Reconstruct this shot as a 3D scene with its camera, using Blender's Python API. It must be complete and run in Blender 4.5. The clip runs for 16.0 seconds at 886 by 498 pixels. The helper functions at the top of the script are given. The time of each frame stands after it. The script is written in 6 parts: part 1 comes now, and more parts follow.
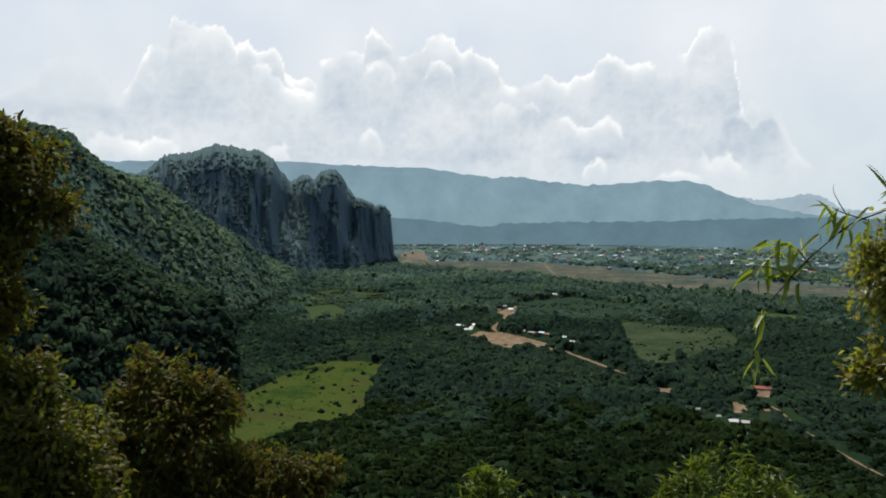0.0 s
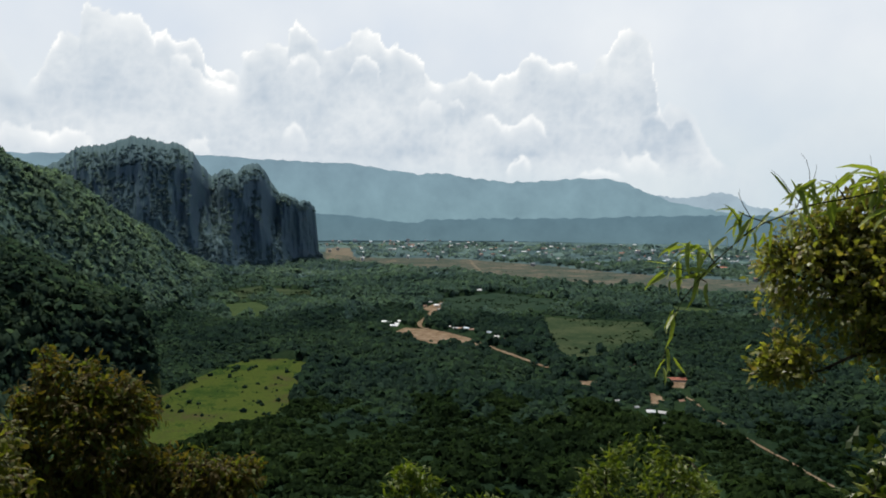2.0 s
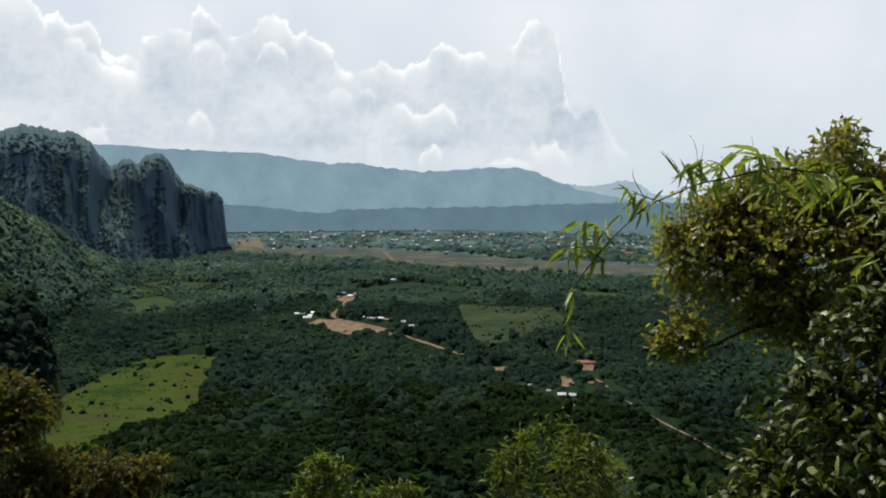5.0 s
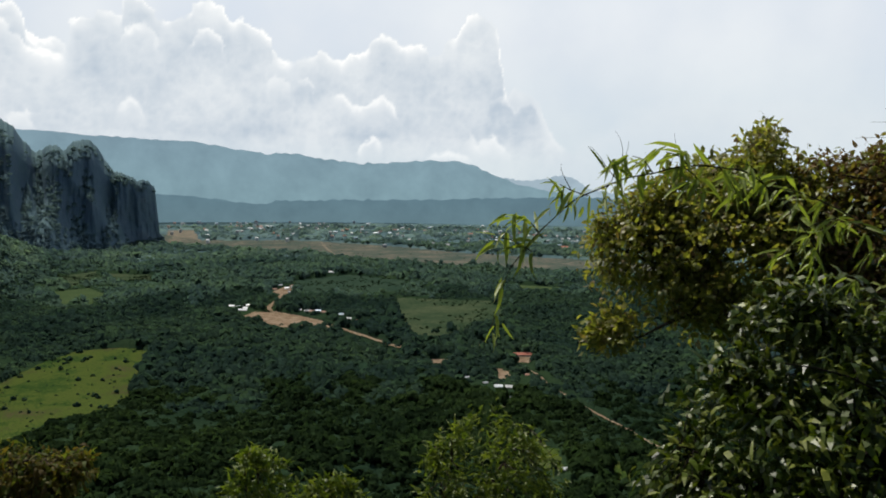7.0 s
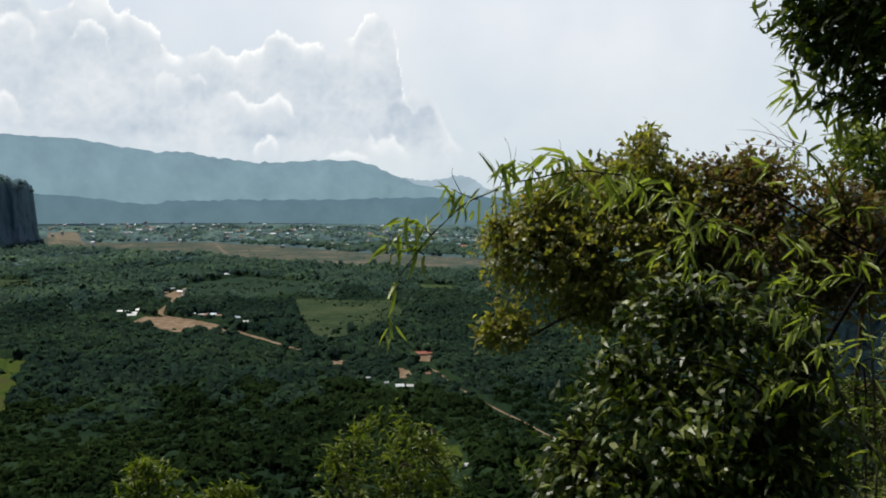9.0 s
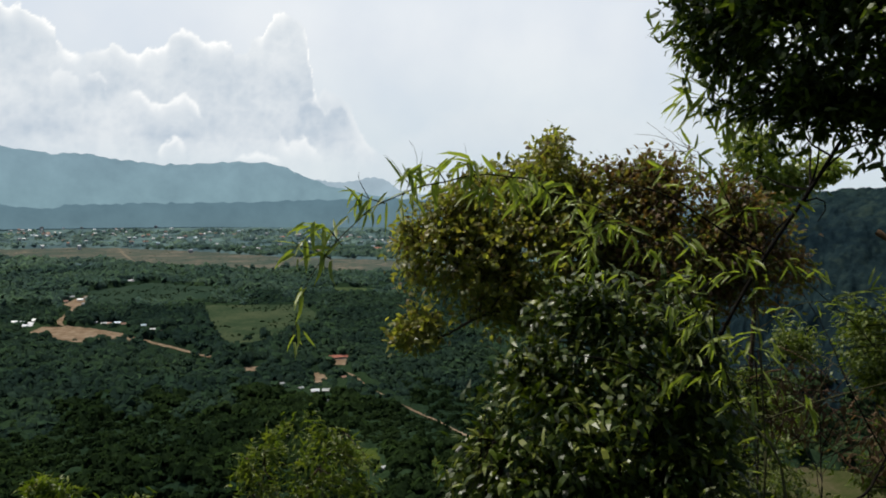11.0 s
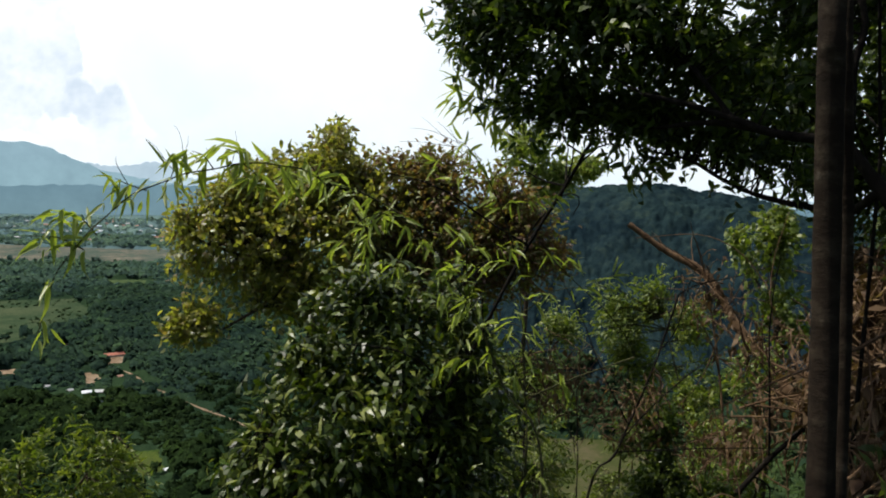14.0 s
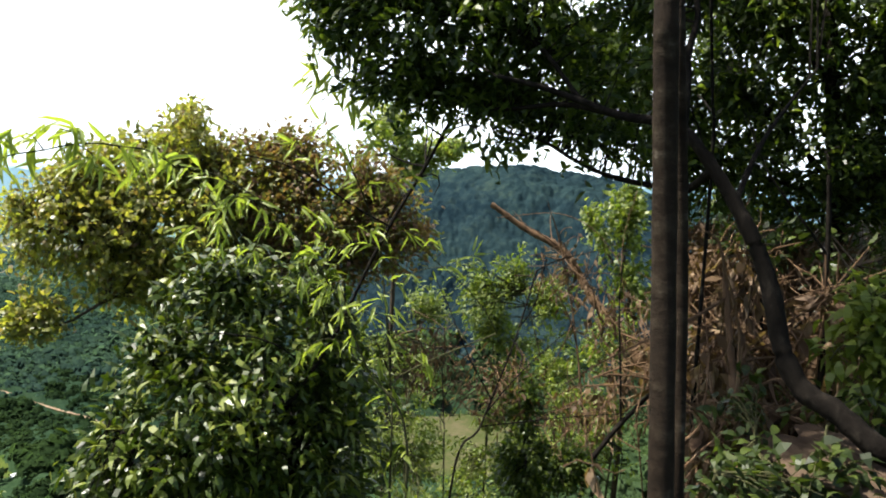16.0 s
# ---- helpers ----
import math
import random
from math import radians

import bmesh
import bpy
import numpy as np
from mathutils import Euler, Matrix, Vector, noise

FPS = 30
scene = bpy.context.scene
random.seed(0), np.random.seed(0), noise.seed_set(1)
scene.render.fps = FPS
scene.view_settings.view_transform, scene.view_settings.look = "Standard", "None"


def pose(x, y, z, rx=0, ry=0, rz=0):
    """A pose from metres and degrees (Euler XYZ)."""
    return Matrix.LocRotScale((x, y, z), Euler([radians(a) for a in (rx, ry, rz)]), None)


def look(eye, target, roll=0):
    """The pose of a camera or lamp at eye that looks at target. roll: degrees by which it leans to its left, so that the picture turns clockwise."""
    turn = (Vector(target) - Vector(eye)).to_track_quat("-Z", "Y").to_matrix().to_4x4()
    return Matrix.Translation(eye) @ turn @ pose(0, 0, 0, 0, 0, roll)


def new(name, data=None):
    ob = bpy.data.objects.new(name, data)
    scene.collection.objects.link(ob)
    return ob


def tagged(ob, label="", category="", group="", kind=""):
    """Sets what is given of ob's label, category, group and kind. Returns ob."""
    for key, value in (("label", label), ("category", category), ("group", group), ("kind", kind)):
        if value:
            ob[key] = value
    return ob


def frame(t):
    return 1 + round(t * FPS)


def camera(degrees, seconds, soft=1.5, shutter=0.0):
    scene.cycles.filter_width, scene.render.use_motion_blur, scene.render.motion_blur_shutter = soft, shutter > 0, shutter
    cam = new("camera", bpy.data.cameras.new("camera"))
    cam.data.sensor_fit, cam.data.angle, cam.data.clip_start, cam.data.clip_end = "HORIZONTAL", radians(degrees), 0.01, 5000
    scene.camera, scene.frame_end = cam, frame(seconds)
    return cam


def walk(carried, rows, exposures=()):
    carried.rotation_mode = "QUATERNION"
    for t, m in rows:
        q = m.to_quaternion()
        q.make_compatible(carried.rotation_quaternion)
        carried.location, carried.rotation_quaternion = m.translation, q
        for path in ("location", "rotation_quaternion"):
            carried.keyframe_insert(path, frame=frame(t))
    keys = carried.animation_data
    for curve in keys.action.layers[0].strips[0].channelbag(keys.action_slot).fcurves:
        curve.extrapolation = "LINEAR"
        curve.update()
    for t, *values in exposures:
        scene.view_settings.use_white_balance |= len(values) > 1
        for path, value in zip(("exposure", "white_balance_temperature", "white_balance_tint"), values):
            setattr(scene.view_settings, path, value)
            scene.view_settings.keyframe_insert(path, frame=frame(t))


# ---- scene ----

EYE = Vector((0, 0, 200.0))          # the lookout, 200 m above the plain
# ---- camera ----
LENS = 60.85
cam = camera(LENS, 16.0, soft=1.9)
PATH = [
    (0.0, pose(-0.000, 0.000, 200.000, 86.70, 0.00, -0.00)), (0.5, pose(0.015, 0.013, 200.006, 86.74, -0.08, -1.38)),
    (1.0, pose(0.024, 0.023, 200.010, 86.81, -0.18, -2.93)), (1.5, pose(0.031, 0.027, 200.013, 86.71, -0.24, -4.19)),
    (2.0, pose(0.029, 0.018, 200.024, 86.43, -0.36, -5.63)), (2.5, pose(0.027, 0.002, 200.030, 86.34, -0.08, -6.78)),
    (3.0, pose(0.034, -0.003, 200.024, 86.27, -0.36, -7.98)), (3.5, pose(0.049, 0.009, 200.009, 86.10, -0.13, -9.04)),
    (4.0, pose(0.061, 0.013, 200.001, 85.85, -0.23, -10.34)), (6.5, pose(0.084, -0.025, 199.978, 85.34, -0.12, -15.17)),
    (7.0, pose(0.095, -0.034, 199.983, 85.13, -0.77, -16.86)), (7.5, pose(0.100, -0.044, 199.995, 85.04, -0.41, -19.01)),
    (8.0, pose(0.103, -0.057, 200.004, 85.09, -0.13, -21.04)), (8.5, pose(0.105, -0.065, 200.006, 85.09, -0.49, -22.69)),
    (9.0, pose(0.115, -0.075, 200.004, 85.21, -0.82, -24.47)), (11.5, pose(0.144, -0.118, 200.021, 85.35, -0.72, -33.02)),
    (12.0, pose(0.156, -0.130, 200.028, 85.24, -1.08, -35.38)), (12.5, pose(0.162, -0.139, 200.033, 85.08, -1.23, -37.94)),
    (13.0, pose(0.167, -0.160, 200.035, 85.04, -1.46, -40.79)), (13.5, pose(0.180, -0.160, 200.029, 85.06, -1.52, -43.40)),
    (14.0, pose(0.199, -0.172, 200.020, 84.98, -1.90, -46.64)), (14.5, pose(0.206, -0.179, 200.019, 84.81, -1.58, -49.56)),
    (15.0, pose(0.218, -0.187, 200.017, 84.48, -1.96, -52.22)), (15.5, pose(0.231, -0.188, 200.019, 84.32, -2.20, -54.39)),
    (16.0, pose(0.248, -0.191, 200.018, 83.90, -1.62, -56.68)),
]
EXPOSURES = [(0.0, 0.0), (11.5, 0.0), (12.5, 0.1), (13.5, 0.25), (14.0, 0.45), (14.5, 0.7), (15.0, 1.1), (15.5, 1.5), (16.0, 1.75)]
walk(cam, PATH, EXPOSURES)

# ---- light ----
SUN_AZ, SUN_EL = -22.0, 60.0           # degrees: to the right of the first view, above the horizon
SUN_POWER, SKY_POWER = 4.0, 0.09
world = bpy.data.worlds.new("sky")
scene.world = world
world.use_nodes = True
wn = world.node_tree.nodes
sky = wn.new("ShaderNodeTexSky")
sky.sky_type = "NISHITA"
sky.sun_disc = False
sky.sun_elevation, sky.sun_rotation = radians(SUN_EL), radians(SUN_AZ)
sky.dust_density = 3.0
world.node_tree.links.new(sky.outputs[0], wn["Background"].inputs[0])
wn["Background"].inputs[1].default_value = SKY_POWER
sun_data = bpy.data.lights.new("sun", "SUN")
sun_data.energy, sun_data.angle, sun_data.color = SUN_POWER, radians(0.6), (1.0, 0.95, 0.86)
sun = new("sun", sun_data)
sa, se = radians(SUN_AZ), radians(SUN_EL)
sun.matrix_world = look((math.sin(sa) * math.cos(se) * 900, math.cos(sa) * math.cos(se) * 900, 200 + 900 * math.sin(se)), EYE)


# ---- small tools ----
def polar(a, d, z=0.0):
    """A place by its azimuth (degrees, to the right of the first view) and plan distance from the lookout."""
    return Vector((d * math.sin(radians(a)), d * math.cos(radians(a)), z))


def spot(a, e, d):
    """A place by azimuth, elevation and distance from the lookout."""
    return EYE + Vector((math.sin(radians(a)) * math.cos(radians(e)), math.cos(radians(a)) * math.cos(radians(e)), math.sin(radians(e)))) * d


def mesh_np(name, v, f, smooth=False):
    """A mesh from arrays of vertices (n, 3) and of triangles (m, 3) or quads (m, 4)."""
    v, f = np.asarray(v, np.float32), np.asarray(f, np.int32)
    me = bpy.data.meshes.new(name)
    me.vertices.add(len(v))
    me.vertices.foreach_set("co", v.ravel())
    k = f.shape[1]
    me.loops.add(f.size)
    me.loops.foreach_set("vertex_index", f.ravel())
    me.polygons.add(len(f))
    me.polygons.foreach_set("loop_start", np.arange(0, f.size, k, dtype=np.int32))
    me.polygons.foreach_set("use_smooth", np.full(len(f), smooth, bool))
    me.update(calc_edges=True)
    return me


def add_attr(me, name, values):
    at = me.attributes.new(name, "FLOAT", "POINT")
    at.data.foreach_set("value", np.asarray(values, np.float32))


def thing(name, label, category, group="", kind="", at=(0, 0, 0)):
    ob = new(name)
    ob.empty_display_size = 0.2
    ob.location = at
    return tagged(ob, label, category, group, kind)


def part_np(name, v, f, material, parent=None, label="", smooth=False):
    """One mesh object from arrays in world places, under a thing or a part."""
    v = np.asarray(v, np.float32)
    base = Vector((0, 0, 0))
    up = parent
    while up is not None:
        base = base + up.location
        up = up.parent
    ob = new(name, mesh_np(name, v - np.array(base, np.float32), f, smooth))
    ob.data.materials.append(material)
    ob.parent = parent
    return tagged(ob, label)


def structure(name, v, f, material, label, category, kind="structure", smooth=True):
    ob = new(name, mesh_np(name, v, f, smooth))
    ob.data.materials.append(material)
    return tagged(ob, label, category, kind=kind)


def grid_faces(n, m, wrap=False):
    """Quads of an n by m grid of vertices, row by row."""
    i, j = np.meshgrid(np.arange(n - 1), np.arange(m if wrap else m - 1), indexing="ij")
    k = (j + 1) % m
    return np.stack([i * m + j, i * m + k, (i + 1) * m + k, (i + 1) * m + j], -1).reshape(-1, 4)


def hash2(i, j, seed):
    h = (i.astype(np.int64) * 374761393 + j.astype(np.int64) * 668265263 + seed * 974634563) & 0x7FFFFFFF
    h = ((h ^ (h >> 13)) * 1274126177) & 0x7FFFFFFF
    h = ((h ^ (h >> 16)) * 1103515245) & 0x7FFFFFFF
    return (h & 0xFFFF) / 65535.0


def vnoise(x, y, seed=0):
    """Smooth value noise, 0 to 1."""
    i, j = np.floor(x), np.floor(y)
    u, v = x - i, y - j
    u, v = u * u * (3 - 2 * u), v * v * (3 - 2 * v)
    a, b = hash2(i, j, seed), hash2(i + 1, j, seed)
    c, d = hash2(i, j + 1, seed), hash2(i + 1, j + 1, seed)
    return (a * (1 - u) + b * u) * (1 - v) + (c * (1 - u) + d * u) * v


def fbm(x, y, octaves=5, seed=0, gain=0.5):
    s, w, t = 0.0, 1.0, 0.0
    for o in range(octaves):
        s, t = s + w * vnoise(x * 2 ** o + o * 17.3, y * 2 ** o - o * 9.1, seed + o), t + w
        w *= gain
    return s / t


def domes(x, y, size, seed=0):
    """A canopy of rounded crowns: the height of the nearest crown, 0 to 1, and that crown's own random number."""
    gx, gy = np.floor(x / size), np.floor(y / size)
    best, who = np.zeros_like(x), np.zeros_like(x)
    for di in (-1, 0, 1):
        for dj in (-1, 0, 1):
            i, j = gx + di, gy + dj
            cx, cy = (i + hash2(i, j, seed)) * size, (j + hash2(i, j, seed + 1)) * size
            k = hash2(i, j, seed + 2)
            rad = size * (0.55 + 0.45 * k)
            q = 1 - ((x - cx) ** 2 + (y - cy) ** 2) / rad ** 2
            h = np.sqrt(np.clip(q, 0, 1)) * (0.45 + 0.55 * k)
            who = np.where(h > best, k, who)
            best = np.maximum(best, h)
    return best, who


def inside(x, y, poly):
    """Which of the places lie in a polygon of (x, y)."""
    hit = np.zeros(x.shape, bool)
    for (x0, y0), (x1, y1) in zip(poly, poly[1:] + poly[:1]):
        c = (y0 > y) != (y1 > y)
        hit ^= c & (x < (x1 - x0) * (y - y0) / ((y1 - y0) or 1e-9) + x0)
    return hit


def near_line(x, y, line):
    """Distance of the places from a line of (x, y)."""
    d = np.full(x.shape, 1e9)
    for (x0, y0), (x1, y1) in zip(line, line[1:]):
        lx, ly = x1 - x0, y1 - y0
        u = np.clip(((x - x0) * lx + (y - y0) * ly) / (lx * lx + ly * ly), 0, 1)
        d = np.minimum(d, np.hypot(x - x0 - u * lx, y - y0 - u * ly))
    return d


def plan(pairs):
    return [tuple(polar(a, d).xy) for a, d in pairs]


# ---- materials ----
def node_mat(name):
    m = bpy.data.materials.new(name)
    m.use_nodes = True
    n, l = m.node_tree.nodes, m.node_tree.links
    return m, n, l, n["Principled BSDF"]


def ramp(n, stops):
    r = n.new("ShaderNodeValToRGB")
    e = r.color_ramp.elements
    while len(e) < len(stops):
        e.new(0.5)
    for k, (p, c) in zip(e, stops):
        k.position, k.color = p, (*c, 1)
    return r


def noise_node(n, l, scale, detail=6, rough=0.6, coord="Object"):
    tc = n.new("ShaderNodeTexCoord")
    t = n.new("ShaderNodeTexNoise")
    t.inputs["Scale"].default_value, t.inputs["Detail"].default_value, t.inputs["Roughness"].default_value = scale, detail, rough
    l.new(tc.outputs[coord], t.inputs["Vector"])
    return t


def mixed(n, l, fac, a, b, mode="MIX"):
    m = n.new("ShaderNodeMix")
    m.data_type, m.blend_type = "RGBA", mode
    for sock, val in ((m.inputs[0], fac), (m.inputs[6], a), (m.inputs[7], b)):
        if hasattr(val, "is_linked"):
            l.new(val, sock)
        else:
            sock.default_value = val if not isinstance(val, tuple) else (*val, 1)
    return m.outputs[2]


def add_bump(n, l, p, height, strength, dist):
    b = n.new("ShaderNodeBump")
    b.inputs["Strength"].default_value, b.inputs["Distance"].default_value = strength, dist
    l.new(height, b.inputs["Height"])
    l.new(b.outputs[0], p.inputs["Normal"])


def earth_mat(name, stops, scale, fine, rough=0.95, bump=0.3, dist=0.5):
    """Soil, grass and rock: two scales of mottling and a fine relief."""
    m, n, l, p = node_mat(name)
    a, b = noise_node(n, l, scale, 8, 0.65), noise_node(n, l, fine, 5, 0.7)
    c = ramp(n, stops)
    mid = mixed(n, l, 0.4, a.outputs["Fac"], b.outputs["Fac"])
    l.new(mid, c.inputs[0])
    l.new(c.outputs[0], p.inputs["Base Color"])
    p.inputs["Roughness"].default_value = rough
    p.inputs["Specular IOR Level"].default_value = 0.0
    add_bump(n, l, p, b.outputs["Fac"], bump, dist)
    return m


def canopy_mat(name, dark, mid, light, scale=0.02, fine=0.9, dist=0.8, low=0.6, high=1.5, through_light=0.5):
    """Woods seen from far: hue by crown, patch and leaf clump."""
    m, n, l, p = node_mat(name)
    g = n.new("ShaderNodeNewGeometry")
    a, b, c = noise_node(n, l, scale, 4, 0.6), noise_node(n, l, fine, 4, 0.75), noise_node(n, l, fine * 0.3, 3, 0.6)
    r1 = ramp(n, [(0.36, dark), (0.52, mid), (0.68, light)])
    l.new(mixed(n, l, 0.45, mixed(n, l, 0.5, a.outputs["Fac"], b.outputs["Fac"]), c.outputs["Fac"]), r1.inputs[0])
    hue = n.new("ShaderNodeHueSaturation")
    ma = n.new("ShaderNodeMapRange")
    ma.inputs["To Min"].default_value, ma.inputs["To Max"].default_value = low, high
    l.new(g.outputs["Random Per Island"], ma.inputs["Value"])
    l.new(ma.outputs[0], hue.inputs["Value"])
    l.new(r1.outputs[0], hue.inputs["Color"])
    kind = ramp(n, [(0.36, (0.72, 0.76, 0.84)), (0.5, (1.0, 1.0, 1.0)), (0.62, (1.34, 1.28, 1.12))])      # stands of other species and age
    l.new(noise_node(n, l, 0.0065, 3, 0.55).outputs["Fac"], kind.inputs[0])
    tone = mixed(n, l, 1.0, hue.outputs[0], kind.outputs[0], "MULTIPLY")
    l.new(tone, p.inputs["Base Color"])
    p.inputs["Roughness"].default_value = 0.9
    p.inputs["Specular IOR Level"].default_value = 0.0
    add_bump(n, l, p, mixed(n, l, 0.6, b.outputs["Fac"], c.outputs["Fac"]), 0.7, dist)
    t = n.new("ShaderNodeBsdfTranslucent")
    l.new(mixed(n, l, 1.0, tone, (1.2, 1.25, 0.95), "MULTIPLY"), t.inputs["Color"])
    mx = n.new("ShaderNodeMixShader")
    mx.inputs[0].default_value = through_light
    l.new(p.outputs[0], mx.inputs[1])
    l.new(t.outputs[0], mx.inputs[2])
    l.new(mx.outputs[0], n["Material Output"].inputs[0])
    return m


def leaf_mat(name, cols, trans=0.35, gloss=0.4, spec=0.5):
    """Leaves: each its own tint, some light passing through, a waxy face."""
    m, n, l, p = node_mat(name)
    g = n.new("ShaderNodeNewGeometry")
    r = ramp(n, [(i / (len(cols) - 1), c) for i, c in enumerate(cols)])
    l.new(g.outputs["Random Per Island"], r.inputs[0])
    nz = noise_node(n, l, 30, 3)
    col = mixed(n, l, 0.35, r.outputs[0], nz.outputs["Fac"], "MULTIPLY")
    l.new(col, p.inputs["Base Color"])
    p.inputs["Roughness"].default_value = gloss
    p.inputs["Specular IOR Level"].default_value = spec
    t = n.new("ShaderNodeBsdfTranslucent")
    tint = mixed(n, l, 1.0, col, (1.6, 1.7, 0.7), "MULTIPLY")
    l.new(tint, t.inputs["Color"])
    mx = n.new("ShaderNodeMixShader")
    mx.inputs[0].default_value = trans
    l.new(p.outputs[0], mx.inputs[1])
    l.new(t.outputs[0], mx.inputs[2])
    l.new(mx.outputs[0], n["Material Output"].inputs[0])
    return m


def bark_mat(name, stops, scale=9.0, stretch=0.25):
    m, n, l, p = node_mat(name)
    tc, mp = n.new("ShaderNodeTexCoord"), n.new("ShaderNodeMapping")
    mp.inputs["Scale"].default_value = (1, 1, stretch)
    l.new(tc.outputs["Object"], mp.inputs["Vector"])
    t = n.new("ShaderNodeTexNoise")
    t.inputs["Scale"].default_value, t.inputs["Detail"].default_value, t.inputs["Roughness"].default_value = scale, 8, 0.7
    l.new(mp.outputs[0], t.inputs["Vector"])
    c = ramp(n, stops)
    l.new(t.outputs["Fac"], c.inputs[0])
    l.new(c.outputs[0], p.inputs["Base Color"])
    p.inputs["Roughness"].default_value = 0.9
    p.inputs["Specular IOR Level"].default_value = 0.08
    add_bump(n, l, p, t.outputs["Fac"], 0.8, 0.02)
    return m


def glow_mat(name):
    """Sky and farthest distance, lit by itself."""
    m, n, l, p = node_mat(name)
    n.remove(p)
    e = n.new("ShaderNodeEmission")
    l.new(e.outputs[0], n["Material Output"].inputs[0])
    return m, n, l, e


SOIL = earth_mat("forest floor", [(0.3, (0.012, 0.018, 0.008)), (0.7, (0.035, 0.05, 0.018))], 0.02, 0.3)
# Distant woods have haze painted in: bluer and paler the farther off.
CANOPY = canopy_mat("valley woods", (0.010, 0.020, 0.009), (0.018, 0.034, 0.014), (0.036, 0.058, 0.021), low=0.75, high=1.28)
MID_HAZE_WOODS = canopy_mat("middle valley woods", (0.016, 0.033, 0.027), (0.027, 0.051, 0.038), (0.044, 0.072, 0.050), low=0.8, high=1.25)
FARTHER_HAZE_WOODS = canopy_mat("farther valley woods", (0.040, 0.075, 0.066), (0.058, 0.100, 0.082), (0.082, 0.126, 0.098), low=0.84, high=1.18)
# Darker copy of the near woods colour, shading the gaps between crowns.
SHADED_UNDERWOOD = canopy_mat("valley underwood", (0.010, 0.021, 0.011), (0.016, 0.031, 0.016), (0.026, 0.043, 0.021), low=0.95, high=1.05, through_light=0.0)
HILL_HAZE_WOODS = canopy_mat("hill woods", (0.066, 0.112, 0.098), (0.088, 0.140, 0.108), (0.118, 0.168, 0.118), low=0.85, high=1.2)
HILL_HAZE_UNDERWOOD = canopy_mat("hill underwood", (0.062, 0.106, 0.094), (0.082, 0.132, 0.104), (0.108, 0.158, 0.114), low=0.95, high=1.05, through_light=0.0)
# The hill's haze and shade are mixed into this dark blue base.
HAZE_SHADE_WOODS = canopy_mat("shaded hill woods", (0.006, 0.013, 0.017), (0.012, 0.024, 0.028), (0.026, 0.042, 0.036), 0.03, 0.4, 1.2, low=0.95, high=1.05, through_light=0.0)
PLAIN_HAZE_WOODS = canopy_mat("plain woods", (0.062, 0.104, 0.110), (0.078, 0.126, 0.128), (0.098, 0.148, 0.142), 0.01, 0.08, 0.3, low=0.95, high=1.05, through_light=0.0)
PLAIN_HAZE_CROWNS = canopy_mat("plain tree groups", (0.092, 0.148, 0.156), (0.110, 0.170, 0.174), (0.132, 0.192, 0.190), low=0.92, high=1.08)
PLAIN_EDGE_HAZE = canopy_mat("plain edge woods", (0.056, 0.098, 0.090), (0.074, 0.122, 0.106), (0.098, 0.148, 0.120), low=0.88, high=1.14)
SPUR_HAZE_WOODS = canopy_mat("spur woods", (0.028, 0.052, 0.040), (0.044, 0.074, 0.050), (0.068, 0.100, 0.058), low=0.8, high=1.25)
SIDE_WOODS = canopy_mat("side valley woods", (0.026, 0.050, 0.024), (0.046, 0.076, 0.033), (0.075, 0.105, 0.042), low=0.8, high=1.25)

# ---- the lie of the land ----
def ridge(a, r, table, front, back):
    """A ridge by rows of (azimuth, crest distance, crest elevation in degrees), with the widths of its two slopes."""
    az, rc, el = (np.array(c, float) for c in zip(*table))
    c = np.interp(a, az, rc)
    z = np.maximum(200 + c * np.tan(np.radians(np.interp(a, az, el))), 0)
    u = np.where(r < c, (c - r) / front, (r - c) / back)
    u = np.clip(u, 0, 1)
    return z * (1 - u * u * (3 - 2 * u))


LONG_RIDGE = [(-110, 1100, 6), (-60, 1100, 6.0), (-45, 1150, 5.6), (-29.3, 1250, 4.9), (-26, 1270, 4.7), (-25, 1280, 3.6), (-23.5, 1300, 2.4), (-21.7, 1350, 1.8),
              (-19.9, 1400, 0.5), (-18.2, 1500, -0.7), (-14.9, 1650, -3.0), (-12.9, 1800, -4.4), (-10.0, 2000, -5.7)]
SPUR = [(-110, 850, 2), (-60, 850, 0), (-45, 850, -1), (-30.4, 850, -2.6), (-27.1, 850, -2.2), (-23.7, 840, -3.6), (-20, 830, -5.5), (-16.6, 820, -6.3),
        (-15.9, 815, -9.0), (-15.2, 810, -14)]
EAST_HILL = [(38, 1000, -11.3), (45, 950, -4.0), (53, 900, -0.6), (59.5, 900, -0.15), (67, 900, -0.8), (70, 900, -1.5), (78, 900, -2.6), (90, 900, -3.5), (130, 900, -5)]


